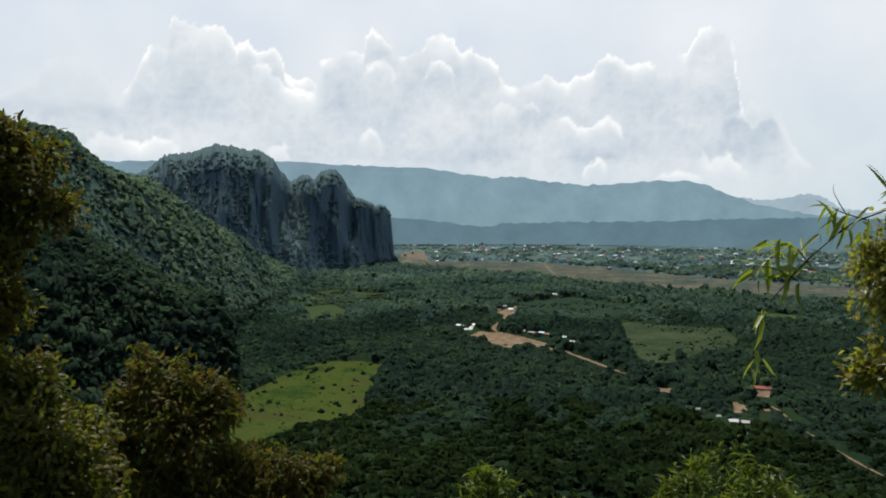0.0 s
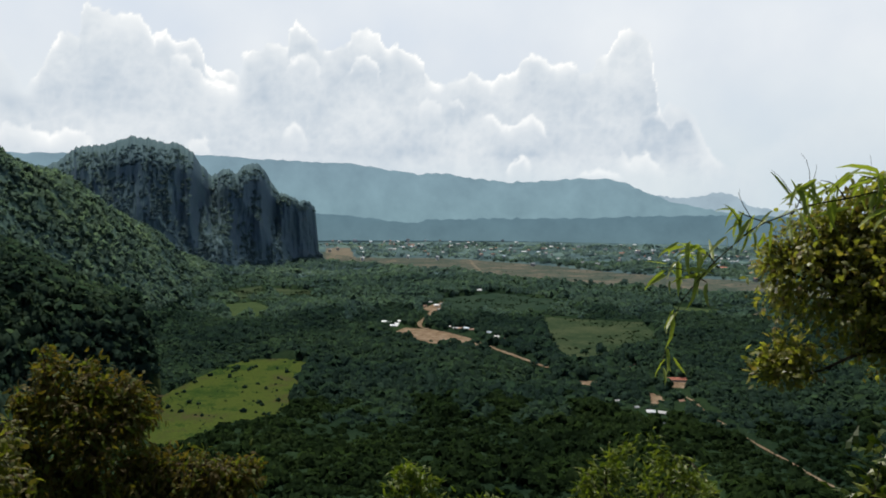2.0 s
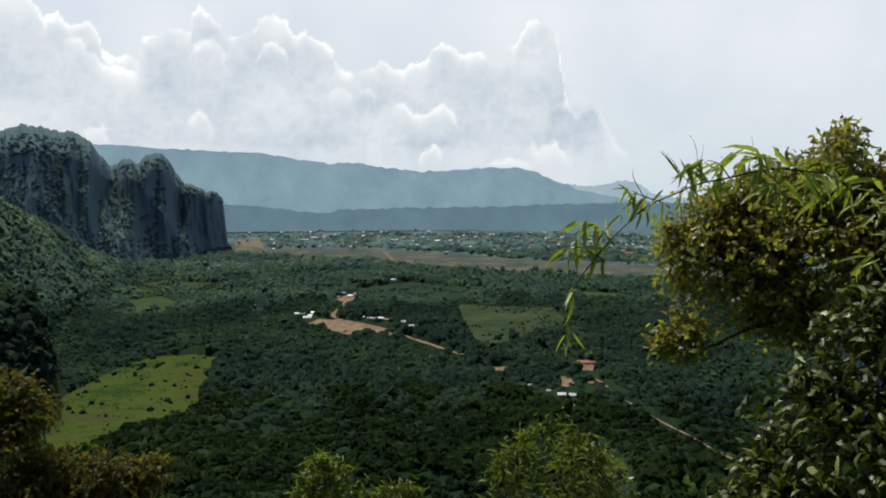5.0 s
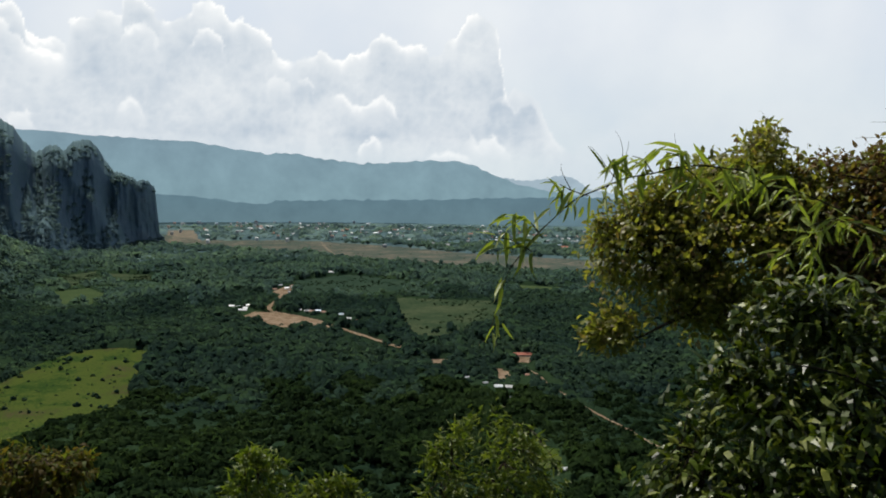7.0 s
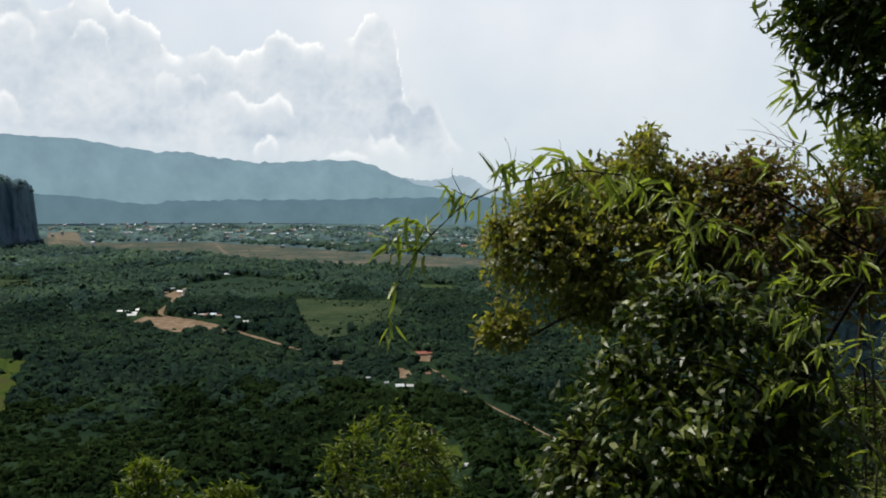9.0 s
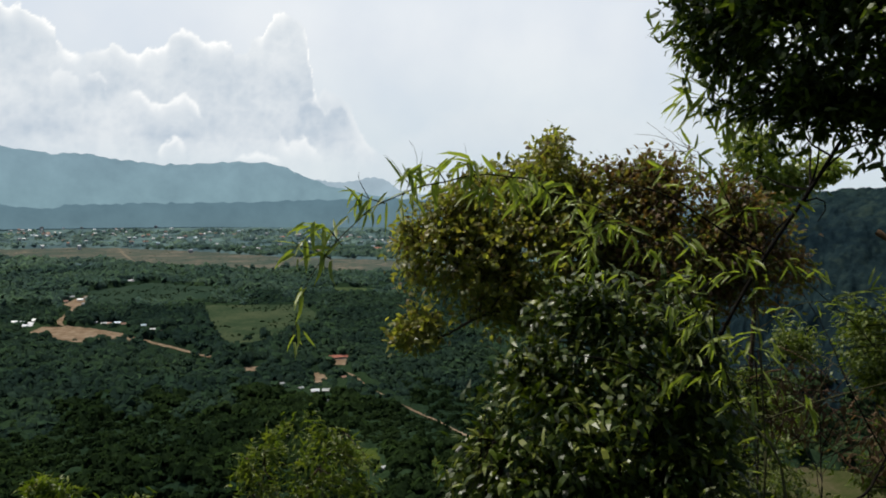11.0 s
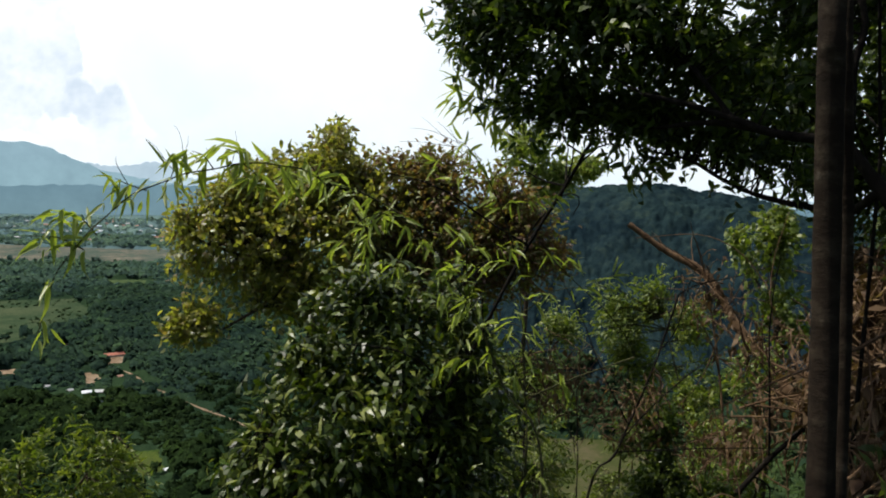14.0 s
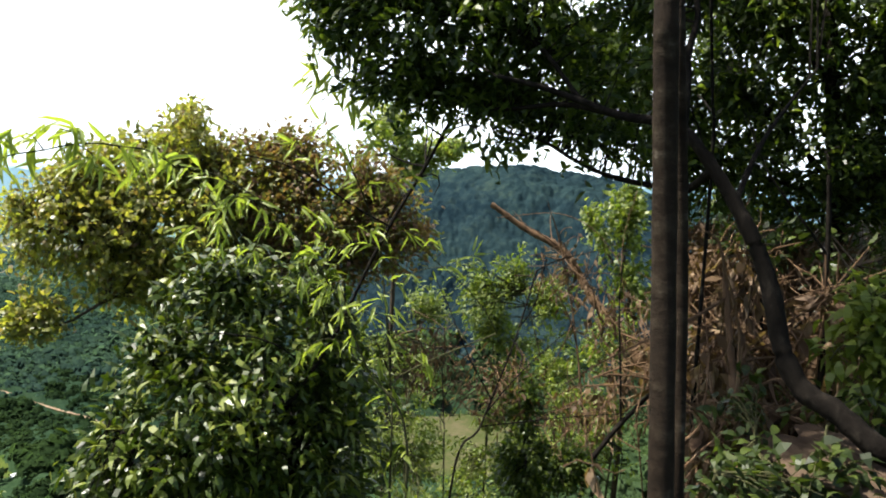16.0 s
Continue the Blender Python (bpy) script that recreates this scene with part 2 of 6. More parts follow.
def lie(x, y):
    """Height of the bare ground."""
    r, a = np.hypot(x, y), np.degrees(np.arctan2(x, y))
    slope = np.interp(a, [-180, -110, -60, -35, 50, 70, 82, 95, 130, 180], [0.15, 0.2, 0.7, 1.1, 1.1, 0.8, 0.45, 0.22, 0.12, 0.15])
    level = np.interp(a, [-180, -60, -30, 50, 75, 90, 180], [10, 3, 1.5, 1.5, 3, 9, 10])
    z = 198.35 - slope * np.maximum(r - level, 0) - 0.25 * np.minimum(r, 1.5)
    z = z + (fbm(x * 0.25, y * 0.25, 4, 3) - 0.5) * np.minimum(r * 0.06, 1.0)
    z = np.where(z < 60, 60 * np.exp(np.minimum((z - 60) / 60, 0)), z)
    z = np.maximum(z, ridge(a, r, LONG_RIDGE, 520, 500))
    z = np.maximum(z, ridge(a, r, SPUR, np.interp(a, [-30, -16], [330, 130]), 300))
    z = np.maximum(z, ridge(a, r, EAST_HILL, 330, 500))
    rough = np.clip(z / 80, 0, 1) * np.clip((r - 150) / 300, 0, 1)
    z = z + (fbm(x / 130, y / 130, 4, 11) - 0.5) * 46 * rough
    return z + (fbm(x / 300, y / 300, 3, 5) - 0.5) * 6 * np.clip((r - 300) / 300, 0, 1)


def at_ground(x, y):
    return float(lie(np.array([float(x)]), np.array([float(y)]))[0])


# cleared land, by azimuth and distance
MEADOW = plan([(-15.0, 814), (-13.4, 859), (-11.3, 927), (-9.0, 971), (-6.2, 972), (-4.3, 944), (-5.4, 814), (-6.0, 735), (-7.3, 697), (-9.7, 696),
               (-11.4, 678), (-13.4, 650), (-15.5, 633), (-16.5, 685)])
FIELDS = [  # outline, kind of soil
    (plan([(-10.4, 1734), (-7.9, 1814), (-7.4, 1667), (-9.6, 1559)]), "scrub"),
    (plan([(-10.6, 1495), (-8.3, 1527), (-7.3, 1425), (-8.3, 1316), (-10.1, 1322)]), "dull grass"),
    (plan([(-7.4, 1777), (-4.0, 1710), (-4.0, 1597), (-6.6, 1603)]), "scrub"),
    (plan([(13.4, 1326), (16.6, 1313), (20.5, 1312), (21.8, 1185), (20.9, 1087), (17.5, 1005), (15.1, 975), (13.8, 1109)]), "scrub"),
    (plan([(5.6, 1563), (9.7, 1677), (14.2, 1577), (13.8, 1397), (6.3, 1378)]), "crop"),
    (plan([(-4.0, 3043), (-1.0, 2723), (7.5, 2635), (13.4, 2402), (19.3, 2206), (27.6, 2089), (33, 2000), (33, 1760), (27.7, 1789), (21.2, 1829), (14.6, 1909),
           (9.2, 2077), (0.3, 2382), (-3.6, 2570)]), "stubble"),
    (plan([(-3.3, 3224), (-1.4, 3261), (-0.9, 2666), (-3.1, 2617)]), "sand"),
    (plan([(22.6, 1536), (26.2, 1515), (25.8, 1430), (23.3, 1447)]), "dull grass"),
    (plan([(24.0, 571), (26.1, 569), (26.6, 528), (24.9, 520)]), "grass"),
    (plan([(30.0, 553), (31.2, 551), (31.7, 519), (30.4, 516)]), "grass"),
    (plan([(53.1, 588), (60.1, 601), (64.1, 581), (63.8, 504), (60.3, 471), (53.6, 485)]), "fallow"),
]
LOTS = [
    plan([(1.99, 1157), (2.85, 1200), (4.15, 1186), (6.08, 1152), (7.79, 1089), (8.77, 1061), (8.22, 1034), (6.73, 1031), (5.01, 1053), (3.5, 1095), (2.77, 1117)]),
    plan([(4.05, 1396), (4.78, 1451), (5.21, 1469), (5.77, 1453), (5.64, 1391), (4.78, 1360)]),
    plan([(20.74, 830), (22.22, 809), (22.3, 784), (21.41, 764), (21.28, 801)]),
    plan([(21.37, 879), (23.59, 887), (24.62, 851), (22.87, 848), (21.75, 859)]),
    plan([(15.83, 864), (17.51, 861), (17.59, 837), (16.12, 839)]),
]
ROADS = [  # line, width
    (plan([(5.64, 1494), (5.0, 1389), (4.49, 1300), (3.8, 1242), (3.97, 1196), (5.86, 1152), (8.0, 1085), (9.7, 1026), (11.38, 981), (12.84, 941), (13.87, 922)]), 7.0),
    (plan([(7.7, 2602), (8.04, 2371), (8.47, 2177), (8.89, 2061)]), 9.0),
    (plan([(23.3, 825), (24.28, 796), (25.38, 757), (26.71, 719), (27.81, 691), (29.35, 663), (30.67, 638), (31.99, 614), (33.72, 596), (36, 580)]), 2.8),
    (plan([(19.36, 936), (20.28, 968)]), 6.0),
]


def cleared(x, y, meadow=True):
    """Where no wood grows: 1 on fields, lots and roads."""
    c = inside(x, y, MEADOW) & meadow
    for poly, kind in FIELDS:
        c |= inside(x, y, poly)
    for poly in LOTS:
        c |= inside(x, y, poly)
    for line, w in ROADS:
        c |= (near_line(x, y, line) < w * 0.5 + 2.5) & ((w > 4) | (vnoise(x / 15, y / 15, 55) > 0.3))
    return c


# houses among the trees: azimuth, distance
NEAR_SITES = [(21.35, 737), (22.3, 737), (22.6, 700), (26.7, 523), (20.3, 750), (18.9, 770), (23.5, 790), (23.2, 886)]
ROAD_SITES = [(1.2, 1243), (1.7, 1236), (2.15, 1222), (2.45, 1248), (1.75, 1205), (2.1, 1204), (2.7, 1235), (5.2, 1434), (4.7, 1473), (5.6, 1450),
              (6.1, 1195), (6.7, 1180), (7.05, 1176), (7.5, 1180), (7.9, 1165), (9.2, 1142), (9.9, 1106), (10.2, 1088), (10.55, 1076), (10.75, 1060), (4.3, 1420),
              (7.8, 1721), (8.4, 1703), (8.6, 1690), (7.3, 1865), (7.6, 1790), (0.0, 1862), (5.4, 1380)]
SITES = np.array(plan(NEAR_SITES + ROAD_SITES))


def low_for_view(x, y):
    """Where the wood is kept low toward the lookout, so clearings, roads and houses show from there."""
    r = np.hypot(x, y) + 1e-6
    c = np.zeros(x.shape, bool)
    for k in (9.0, 20.0, 32.0, 44.0):
        c |= cleared(x * (r + k) / r, y * (r + k) / r, k < 15)
    by_road = near_line(x, y, ROADS[2][0])
    c &= (by_road > 60) | (by_road < 14) & (vnoise(x / 15, y / 15, 55) > 0.48)
    for sx, sy in SITES:
        d = math.hypot(sx, sy)
        along, across = (x * sx + y * sy) / d, (x * sy - y * sx) / d
        c |= (np.abs(across) < 9) & (along > d - 50) & (along < d + 7)
    return c


def polar_sheet(az, rows):
    a, r = np.radians(az)[None, :], rows[:, None]
    return r * np.sin(a), r * np.cos(a)


def rows_between(*stretches):
    out = []
    for lo, hi, step in stretches:
        out.extend(np.arange(lo, hi, step))
    return np.array(out)


# one sheet of ground from underfoot to the horizon
g_az = np.linspace(-180, 180, 361)[:-1]
g_r = np.concatenate([[0.0], np.geomspace(0.4, 120, 70), np.arange(126, 1700, 20), np.geomspace(1705, 4700, 60)])
gx, gy = polar_sheet(g_az, g_r)
gz = lie(gx, gy)
structure("ground", np.stack([gx, gy, gz], -1).reshape(-1, 3), grid_faces(len(g_r), len(g_az), True), SOIL,
          "dark forest soil of hillside and valley floor", "ground")

# the woods as a canopy over it, in three stands
c_az = np.linspace(-34, 80, 540)
c_r = rows_between((150, 440, 9.0), (440, 800, 5.5), (800, 1500, 8.0), (1500, 2100, 11), (2100, 3950, 26))
cx, cy = polar_sheet(c_az, c_r)
base = lie(cx, cy)
wx, wy = cx + 6 * (fbm(cx / 14, cy / 14, 2, 31) - 0.5), cy + 6 * (fbm(cx / 14, cy / 14, 2, 37) - 0.5)
big, big_id = domes(wx, wy, 16.0, 7)
small, small_id = domes(wx, wy, 8.0, 19)


def stand_height(x, y):
    """How tall the wood stands there."""
    return 2.5 + 10.0 * np.clip((fbm(x / 90, y / 90, 3, 23) - 0.28) * 2.2, 0, 1)


far_c = np.hypot(cx, cy)
tall = stand_height(cx, cy) * np.where(far_c > 1500, 1.3, 1.0)
tall = np.where(low_for_view(cx, cy), 1.5, tall)
tall = np.where(far_c > 3300, 3.0, tall)
deep = np.where(far_c < 1900, np.where((np.degrees(np.arctan2(cx, cy)) > 46) & (base > 42), 1.05, 0.85), 0.75)           # single crowns stand above it where they can be told apart
cz = base + 0.5 + deep * tall * (0.75 * np.maximum(big, 0.75 * small) + 0.2 * small) + 1.2 * fbm(cx / 2.5, cy / 2.5, 2, 41)
cz = np.where(cleared(cx, cy), base - 1.5, cz)
cz = np.where(far_c < 165, base - 2.0, cz)
c_v = np.stack([cx, cy, cz], -1).reshape(-1, 3)
c_f = grid_faces(len(c_r), len(c_az))
f_r = np.hypot(c_v[c_f, 0], c_v[c_f, 1]).mean(1)
f_a = np.degrees(np.arctan2(c_v[c_f, 0].mean(1), c_v[c_f, 1].mean(1)))
f_h = base.ravel()[c_f].mean(1)
east = (f_h > 25) & (f_a > 36) & (f_r > 480)      # has its own sheet
# An uneven border softens the step to the haze-tinted plain colour.
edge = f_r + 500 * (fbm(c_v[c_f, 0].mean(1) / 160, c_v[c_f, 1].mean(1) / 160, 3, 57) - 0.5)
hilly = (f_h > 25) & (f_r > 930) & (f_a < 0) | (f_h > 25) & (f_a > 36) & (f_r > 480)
for name, pick, mat, words in (("valley_woods", ~hilly & (edge < 2000), SHADED_UNDERWOOD, "dense dark green tropical woods on the valley floor"),
                               ("hill_woods", hilly & ~east, HILL_HAZE_UNDERWOOD, "green woods covering the steep hillsides"),
                               ("plain_woods", ~hilly & (edge >= 2000), PLAIN_HAZE_WOODS, "woods and hedges on the far plain, tinted blue by haze")):
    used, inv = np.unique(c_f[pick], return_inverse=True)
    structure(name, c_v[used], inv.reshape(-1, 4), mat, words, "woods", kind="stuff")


# the hill across the side valley, crown by crown
e_az, e_r = np.linspace(36, 82, 460), np.concatenate([np.arange(470, 700, 3.0), np.arange(700, 960, 2.2)])
ex, ey = polar_sheet(e_az, e_r)
e_base = lie(ex, ey)
wx, wy = ex + 5 * (fbm(ex / 9, ey / 9, 3, 131) - 0.5), ey + 5 * (fbm(ex / 9, ey / 9, 3, 137) - 0.5)
e_big, e_id = domes(wx, wy, 11.0, 107)
e_small, e_sid = domes(wx, wy, 4.6, 119)
e_tall = 5.0 + 7.0 * np.clip((fbm(ex / 60, ey / 60, 3, 123) - 0.28) * 2.2, 0, 1) + 3.0 * e_id
ez = e_base + 0.4 + e_tall * (0.46 * e_big + 0.26 * e_small) + 4.2 * (fbm(ex / 3.4, ey / 3.4, 4, 141, 0.7) - 0.3)
ez = np.where(e_base < 25, e_base - 3.0, ez)
# This hill's dark blue tone is painted haze and shade.
structure("east_hill_woods", np.stack([ex, ey, ez], -1).reshape(-1, 3), grid_faces(len(e_r), len(e_az)), HAZE_SHADE_WOODS, "woods covering the hill across the side valley, coloured for haze and shade", "woods", kind="stuff")


def ico(level):
    bm = bmesh.new()
    bmesh.ops.create_icosphere(bm, subdivisions=level, radius=1.0)
    v = np.array([tuple(q.co) for q in bm.verts])
    f = np.array([[q.index for q in t.verts] for t in bm.faces])
    bm.free()
    f = f[v[f, 2].mean(1) > -0.45]
    used, inv = np.unique(f, return_inverse=True)
    return v[used], inv.reshape(-1, 3)


def crown_shapes(level, count, seed):
    """Uneven rounded bushes made of bulges."""
    rng = np.random.default_rng(seed)
    v, f = ico(level)
    out = []
    for _ in range(count):
        r = np.ones(len(v)) * 0.8
        for _ in range(9):
            c = rng.normal(size=3)
            c /= np.linalg.norm(c)
            r += 0.22 * np.exp(-((v - c) ** 2).sum(1) / 0.16) * (0.4 + rng.random())
        r += 0.10 * rng.normal(size=len(v))
        w = v * r[:, None]
        w[:, 2] *= 0.7
        out.append(w)
    return out, f


def leafy_crowns(clumps, count, seed):
    """Crowns of ragged leaf clumps, for woods seen from far above: each clump is a bent four-sided patch."""
    rng = np.random.default_rng(seed)
    out = []
    for _ in range(count):
        knobs = rng.normal(size=(5, 3))
        knobs /= np.linalg.norm(knobs, axis=1)[:, None]
        d = rng.normal(size=(clumps, 3))
        d[:, 2] = np.abs(d[:, 2]) * 0.9 - 0.25
        d /= np.linalg.norm(d, axis=1)[:, None]
        r = 0.75 + 0.3 * np.exp(-((d[:, None] - knobs[None]) ** 2).sum(2) / 0.2).max(1) + 0.18 * (rng.random(clumps) - 0.5)
        c = d * r[:, None] * np.array([1, 1, 0.8])
        n = d + 0.75 * rng.normal(size=(clumps, 3)) + np.array([0, 0, 0.35])
        n /= np.linalg.norm(n, axis=1)[:, None]
        u = np.cross(n, rng.normal(size=(clumps, 3)))
        u /= np.linalg.norm(u, axis=1)[:, None]
        w = np.cross(n, u)
        s = (0.30 + 0.30 * rng.random(clumps))[:, None] * (30 / clumps) ** 0.5
        out.append(np.stack([c - u * s, c - w * s * 0.8 + n * s * 0.25, c + u * s * 1.1, c + w * s * 0.9 - n * s * 0.15], 1).reshape(-1, 3))
    f = (np.arange(clumps) * 4)[:, None] + np.array([[0, 1, 2, 3]])
    return out, f


def rounded(ob, normals):
    """Shade the ragged clumps of a crown as one round mass."""
    ob.data.polygons.foreach_set("use_smooth", np.ones(len(ob.data.polygons), bool))
    ob.data.normals_split_custom_set_from_vertices(normals.tolist())
    return ob


def crowns(r0, r1, a0, a1, spacing, size, clumps, seed, where, up=0.3, ragged=0.22):
    """Single crowns standing out of the canopy."""
    rng = np.random.default_rng(seed)
    n = int(0.5 * radians(a1 - a0) * (r1 ** 2 - r0 ** 2) / spacing ** 2)
    r, a = np.sqrt(r0 ** 2 + rng.random(n) * (r1 ** 2 - r0 ** 2)), np.radians(a0 + rng.random(n) * (a1 - a0))
    x, y = r * np.sin(a), r * np.cos(a)
    z = lie(x, y)
    keep = ~cleared(x + 3, y) & ~cleared(x - 3, y - 4) & (~low_for_view(x, y) | (rng.random(n) < 0.10)) & where(np.degrees(a), r, z)
    x, y, z = x[keep], y[keep], z[keep]
    shapes, f = leafy_crowns(clumps, 12, seed)
    tall = stand_height(x, y)
    s = size * (0.45 + 0.9 * rng.random(len(x)) ** 2) * (0.65 + 0.045 * tall)
    turn = rng.random(len(x)) * 6.283
    sv = np.stack(shapes)[rng.integers(0, 12, len(x))] * s[:, None, None]
    sv[:, :, 2] *= (0.8 + 0.5 * rng.random(len(x)))[:, None]
    c, d = np.cos(turn)[:, None], np.sin(turn)[:, None]
    v = np.stack([sv[:, :, 0] * c - sv[:, :, 1] * d + x[:, None], sv[:, :, 0] * d + sv[:, :, 1] * c + y[:, None], sv[:, :, 2] + (z + 0.66 * tall)[:, None]], -1)
    # Normals lean upward to flatten the contrast, as haze would.
    n = np.stack([sv[:, :, 0] * c - sv[:, :, 1] * d, sv[:, :, 0] * d + sv[:, :, 1] * c, sv[:, :, 2] + up * s[:, None]], -1) / s[:, None, None] + ragged * rng.normal(size=v.shape)
    n /= np.linalg.norm(n, axis=2)[:, :, None]
    return v.reshape(-1, 3), (f[None] + (np.arange(len(x)) * sv.shape[1])[:, None, None]).reshape(-1, f.shape[1]), n.reshape(-1, 3)


def stand(name, words, mat, *how):
    v, f, n = crowns(*how)
    rounded(structure(name, v, f, mat, words, "woods", kind="stuff", smooth=True), n)


slope_side = lambda a, r, z: (z > 25) & (r > 930) & (a < 0) | (z > 25) & (a > 36) & (r > 480)
floor_side = lambda a, r, z: ~slope_side(a, r, z)
# Uneven borders soften the colour steps between haze-tinted stands.
mid_side = lambda a, r: r + 500 * (fbm(a / 2.5, r / 90, 3, 69) - 0.5) < 1350
near_side = lambda a, r: r + 260 * (fbm(a / 2.5, r / 45, 3, 59) - 0.5) < 720
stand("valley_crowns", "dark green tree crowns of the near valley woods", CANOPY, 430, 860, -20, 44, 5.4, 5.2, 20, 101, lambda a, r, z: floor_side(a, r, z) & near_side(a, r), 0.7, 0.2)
stand("valley_crowns", "dark green tree crowns of the middle valley woods", MID_HAZE_WOODS, 600, 1550, -32, 45, 6.3, 5.1, 9, 103, lambda a, r, z: floor_side(a, r, z) & mid_side(a, r) & ~(near_side(a, r) & (a > -20)), 1.0, 0.15)
stand("valley_crowns", "dark green tree groups of the farther valley woods", FARTHER_HAZE_WOODS, 1150, 1980, -14, 40, 8.5, 6.4, 11, 106, lambda a, r, z: floor_side(a, r, z) & ~mid_side(a, r), 1.3, 0.1)
stand("plain_crowns", "haze-blue tree groups at the edge of the far plain", PLAIN_EDGE_HAZE, 1980, 2560, -14, 33, 12.0, 7.5, 10, 109, floor_side, 1.0, 0.1)
stand("plain_crowns", "haze-blue tree rows and groves between the town buildings", PLAIN_HAZE_CROWNS, 2560, 3480, -5, 33, 18.0, 7.0, 7, 110,
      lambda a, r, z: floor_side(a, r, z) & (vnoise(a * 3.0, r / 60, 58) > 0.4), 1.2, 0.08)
stand("spur_crowns", "large dark tree crowns on the wooded spur", SPUR_HAZE_WOODS, 600, 960, -31, -12, 6.4, 6.6, 36, 104, lambda a, r, z: floor_side(a, r, z) & (z > 15), 0.9, 0.15)
stand("hill_crowns", "green tree crowns on the long hillside", HILL_HAZE_WOODS, 930, 2060, -31, -9, 6.0, 5.3, 13, 105, slope_side, 1.7, 0.06)
stand("side_valley_crowns", "green tree crowns in the side valley", SIDE_WOODS, 380, 700, 44, 84, 6.4, 5.8, 24, 108, lambda a, r, z: z <= 42, 0.5, 0.2)


# ---- fields, lots and roads ----
GRASS = earth_mat("meadow grass", [(0.40, (0.016, 0.036, 0.011)), (0.46, (0.030, 0.055, 0.013)), (0.505, (0.062, 0.079, 0.018)), (0.55, (0.036, 0.058, 0.014)), (0.60, (0.062, 0.052, 0.028))], 0.016, 0.4)
# Dull grass, scrub, crop and stubble hold extra blue for haze.
DULL_GRASS = earth_mat("dull grass", [(0.36, (0.030, 0.052, 0.022)), (0.64, (0.056, 0.080, 0.034))], 0.018, 0.35)
SCRUB = earth_mat("scrub", [(0.40, (0.022, 0.040, 0.021)), (0.5, (0.036, 0.054, 0.028)), (0.60, (0.054, 0.068, 0.036))], 0.016, 0.2)
CROP = earth_mat("crop", [(0.40, (0.018, 0.036, 0.024)), (0.60, (0.030, 0.050, 0.032))], 0.016, 0.25)
STUBBLE = earth_mat("stubble", [(0.40, (0.040, 0.062, 0.050)), (0.48, (0.066, 0.080, 0.064)), (0.54, (0.092, 0.092, 0.072)), (0.60, (0.145, 0.130, 0.098))], 0.010, 0.05)
SAND = earth_mat("sand", [(0.40, (0.10, 0.092, 0.072)), (0.60, (0.18, 0.155, 0.115))], 0.02, 0.2)
LATERITE = earth_mat("laterite", [(0.36, (0.105, 0.070, 0.044)), (0.5, (0.175, 0.128, 0.084)), (0.62, (0.27, 0.215, 0.155))], 0.06, 0.5)
FALLOW = earth_mat("fallow", [(0.40, (0.030, 0.044, 0.012)), (0.5, (0.050, 0.054, 0.022)), (0.60, (0.078, 0.068, 0.038))], 0.03, 0.3)
KIND = {"fallow": FALLOW, "grass": GRASS, "dull grass": DULL_GRASS, "scrub": SCRUB, "crop": CROP, "stubble": STUBBLE, "sand": SAND}


def drape(poly, step, lift=0.5):
    """A patch of land inside an outline, lying on the ground."""
    px, py = zip(*poly)
    nx, ny = int((max(px) - min(px)) / step) + 2, int((max(py) - min(py)) / step) + 2
    x, y = np.meshgrid(np.linspace(min(px), max(px), nx), np.linspace(min(py), max(py), ny), indexing="ij")
    f = grid_faces(nx, ny)
    mx, my = x.ravel()[f].mean(1), y.ravel()[f].mean(1)
    wob = step * 1.6
    f = f[inside(mx + wob * (vnoise(mx / 9, my / 9, 2) - 0.5), my + wob * (vnoise(mx / 9, my / 9, 4) - 0.5), poly)]
    z = lie(x, y) + lift + 0.35 * fbm(x / 4, y / 4, 2, 9)
    used, inv = np.unique(f, return_inverse=True)
    return np.stack([x, y, z], -1).reshape(-1, 3)[used], inv.reshape(f.shape)


v, f = drape(MEADOW, 2.5)
structure("meadow", v, f, GRASS, "sunlit yellow-green grass meadow in a clearing of the woods", "meadow")
FIELD_WORDS = {"fallow": "brown fallow clearing in the side valley", "dull grass": "green grass field in the valley", "grass": "pale green grass field among the woods", "scrub": "dull green scrub field with low growth", "crop": "dark green plantation field in the valley",
               "stubble": "grey-brown harvested field on the plain", "sand": "pale bare sandy ground near the town"}
for poly, kind in FIELDS:
    v, f = drape(poly, 4.0 if kind != "stubble" else 8.0)
    structure("field", v, f, KIND[kind], FIELD_WORDS[kind], "field")
for poly in LOTS:
    v, f = drape(poly, 2.5, 0.6)
    structure("dirt_lot", v, f, LATERITE, "bare orange laterite ground cleared of trees", "bare ground")


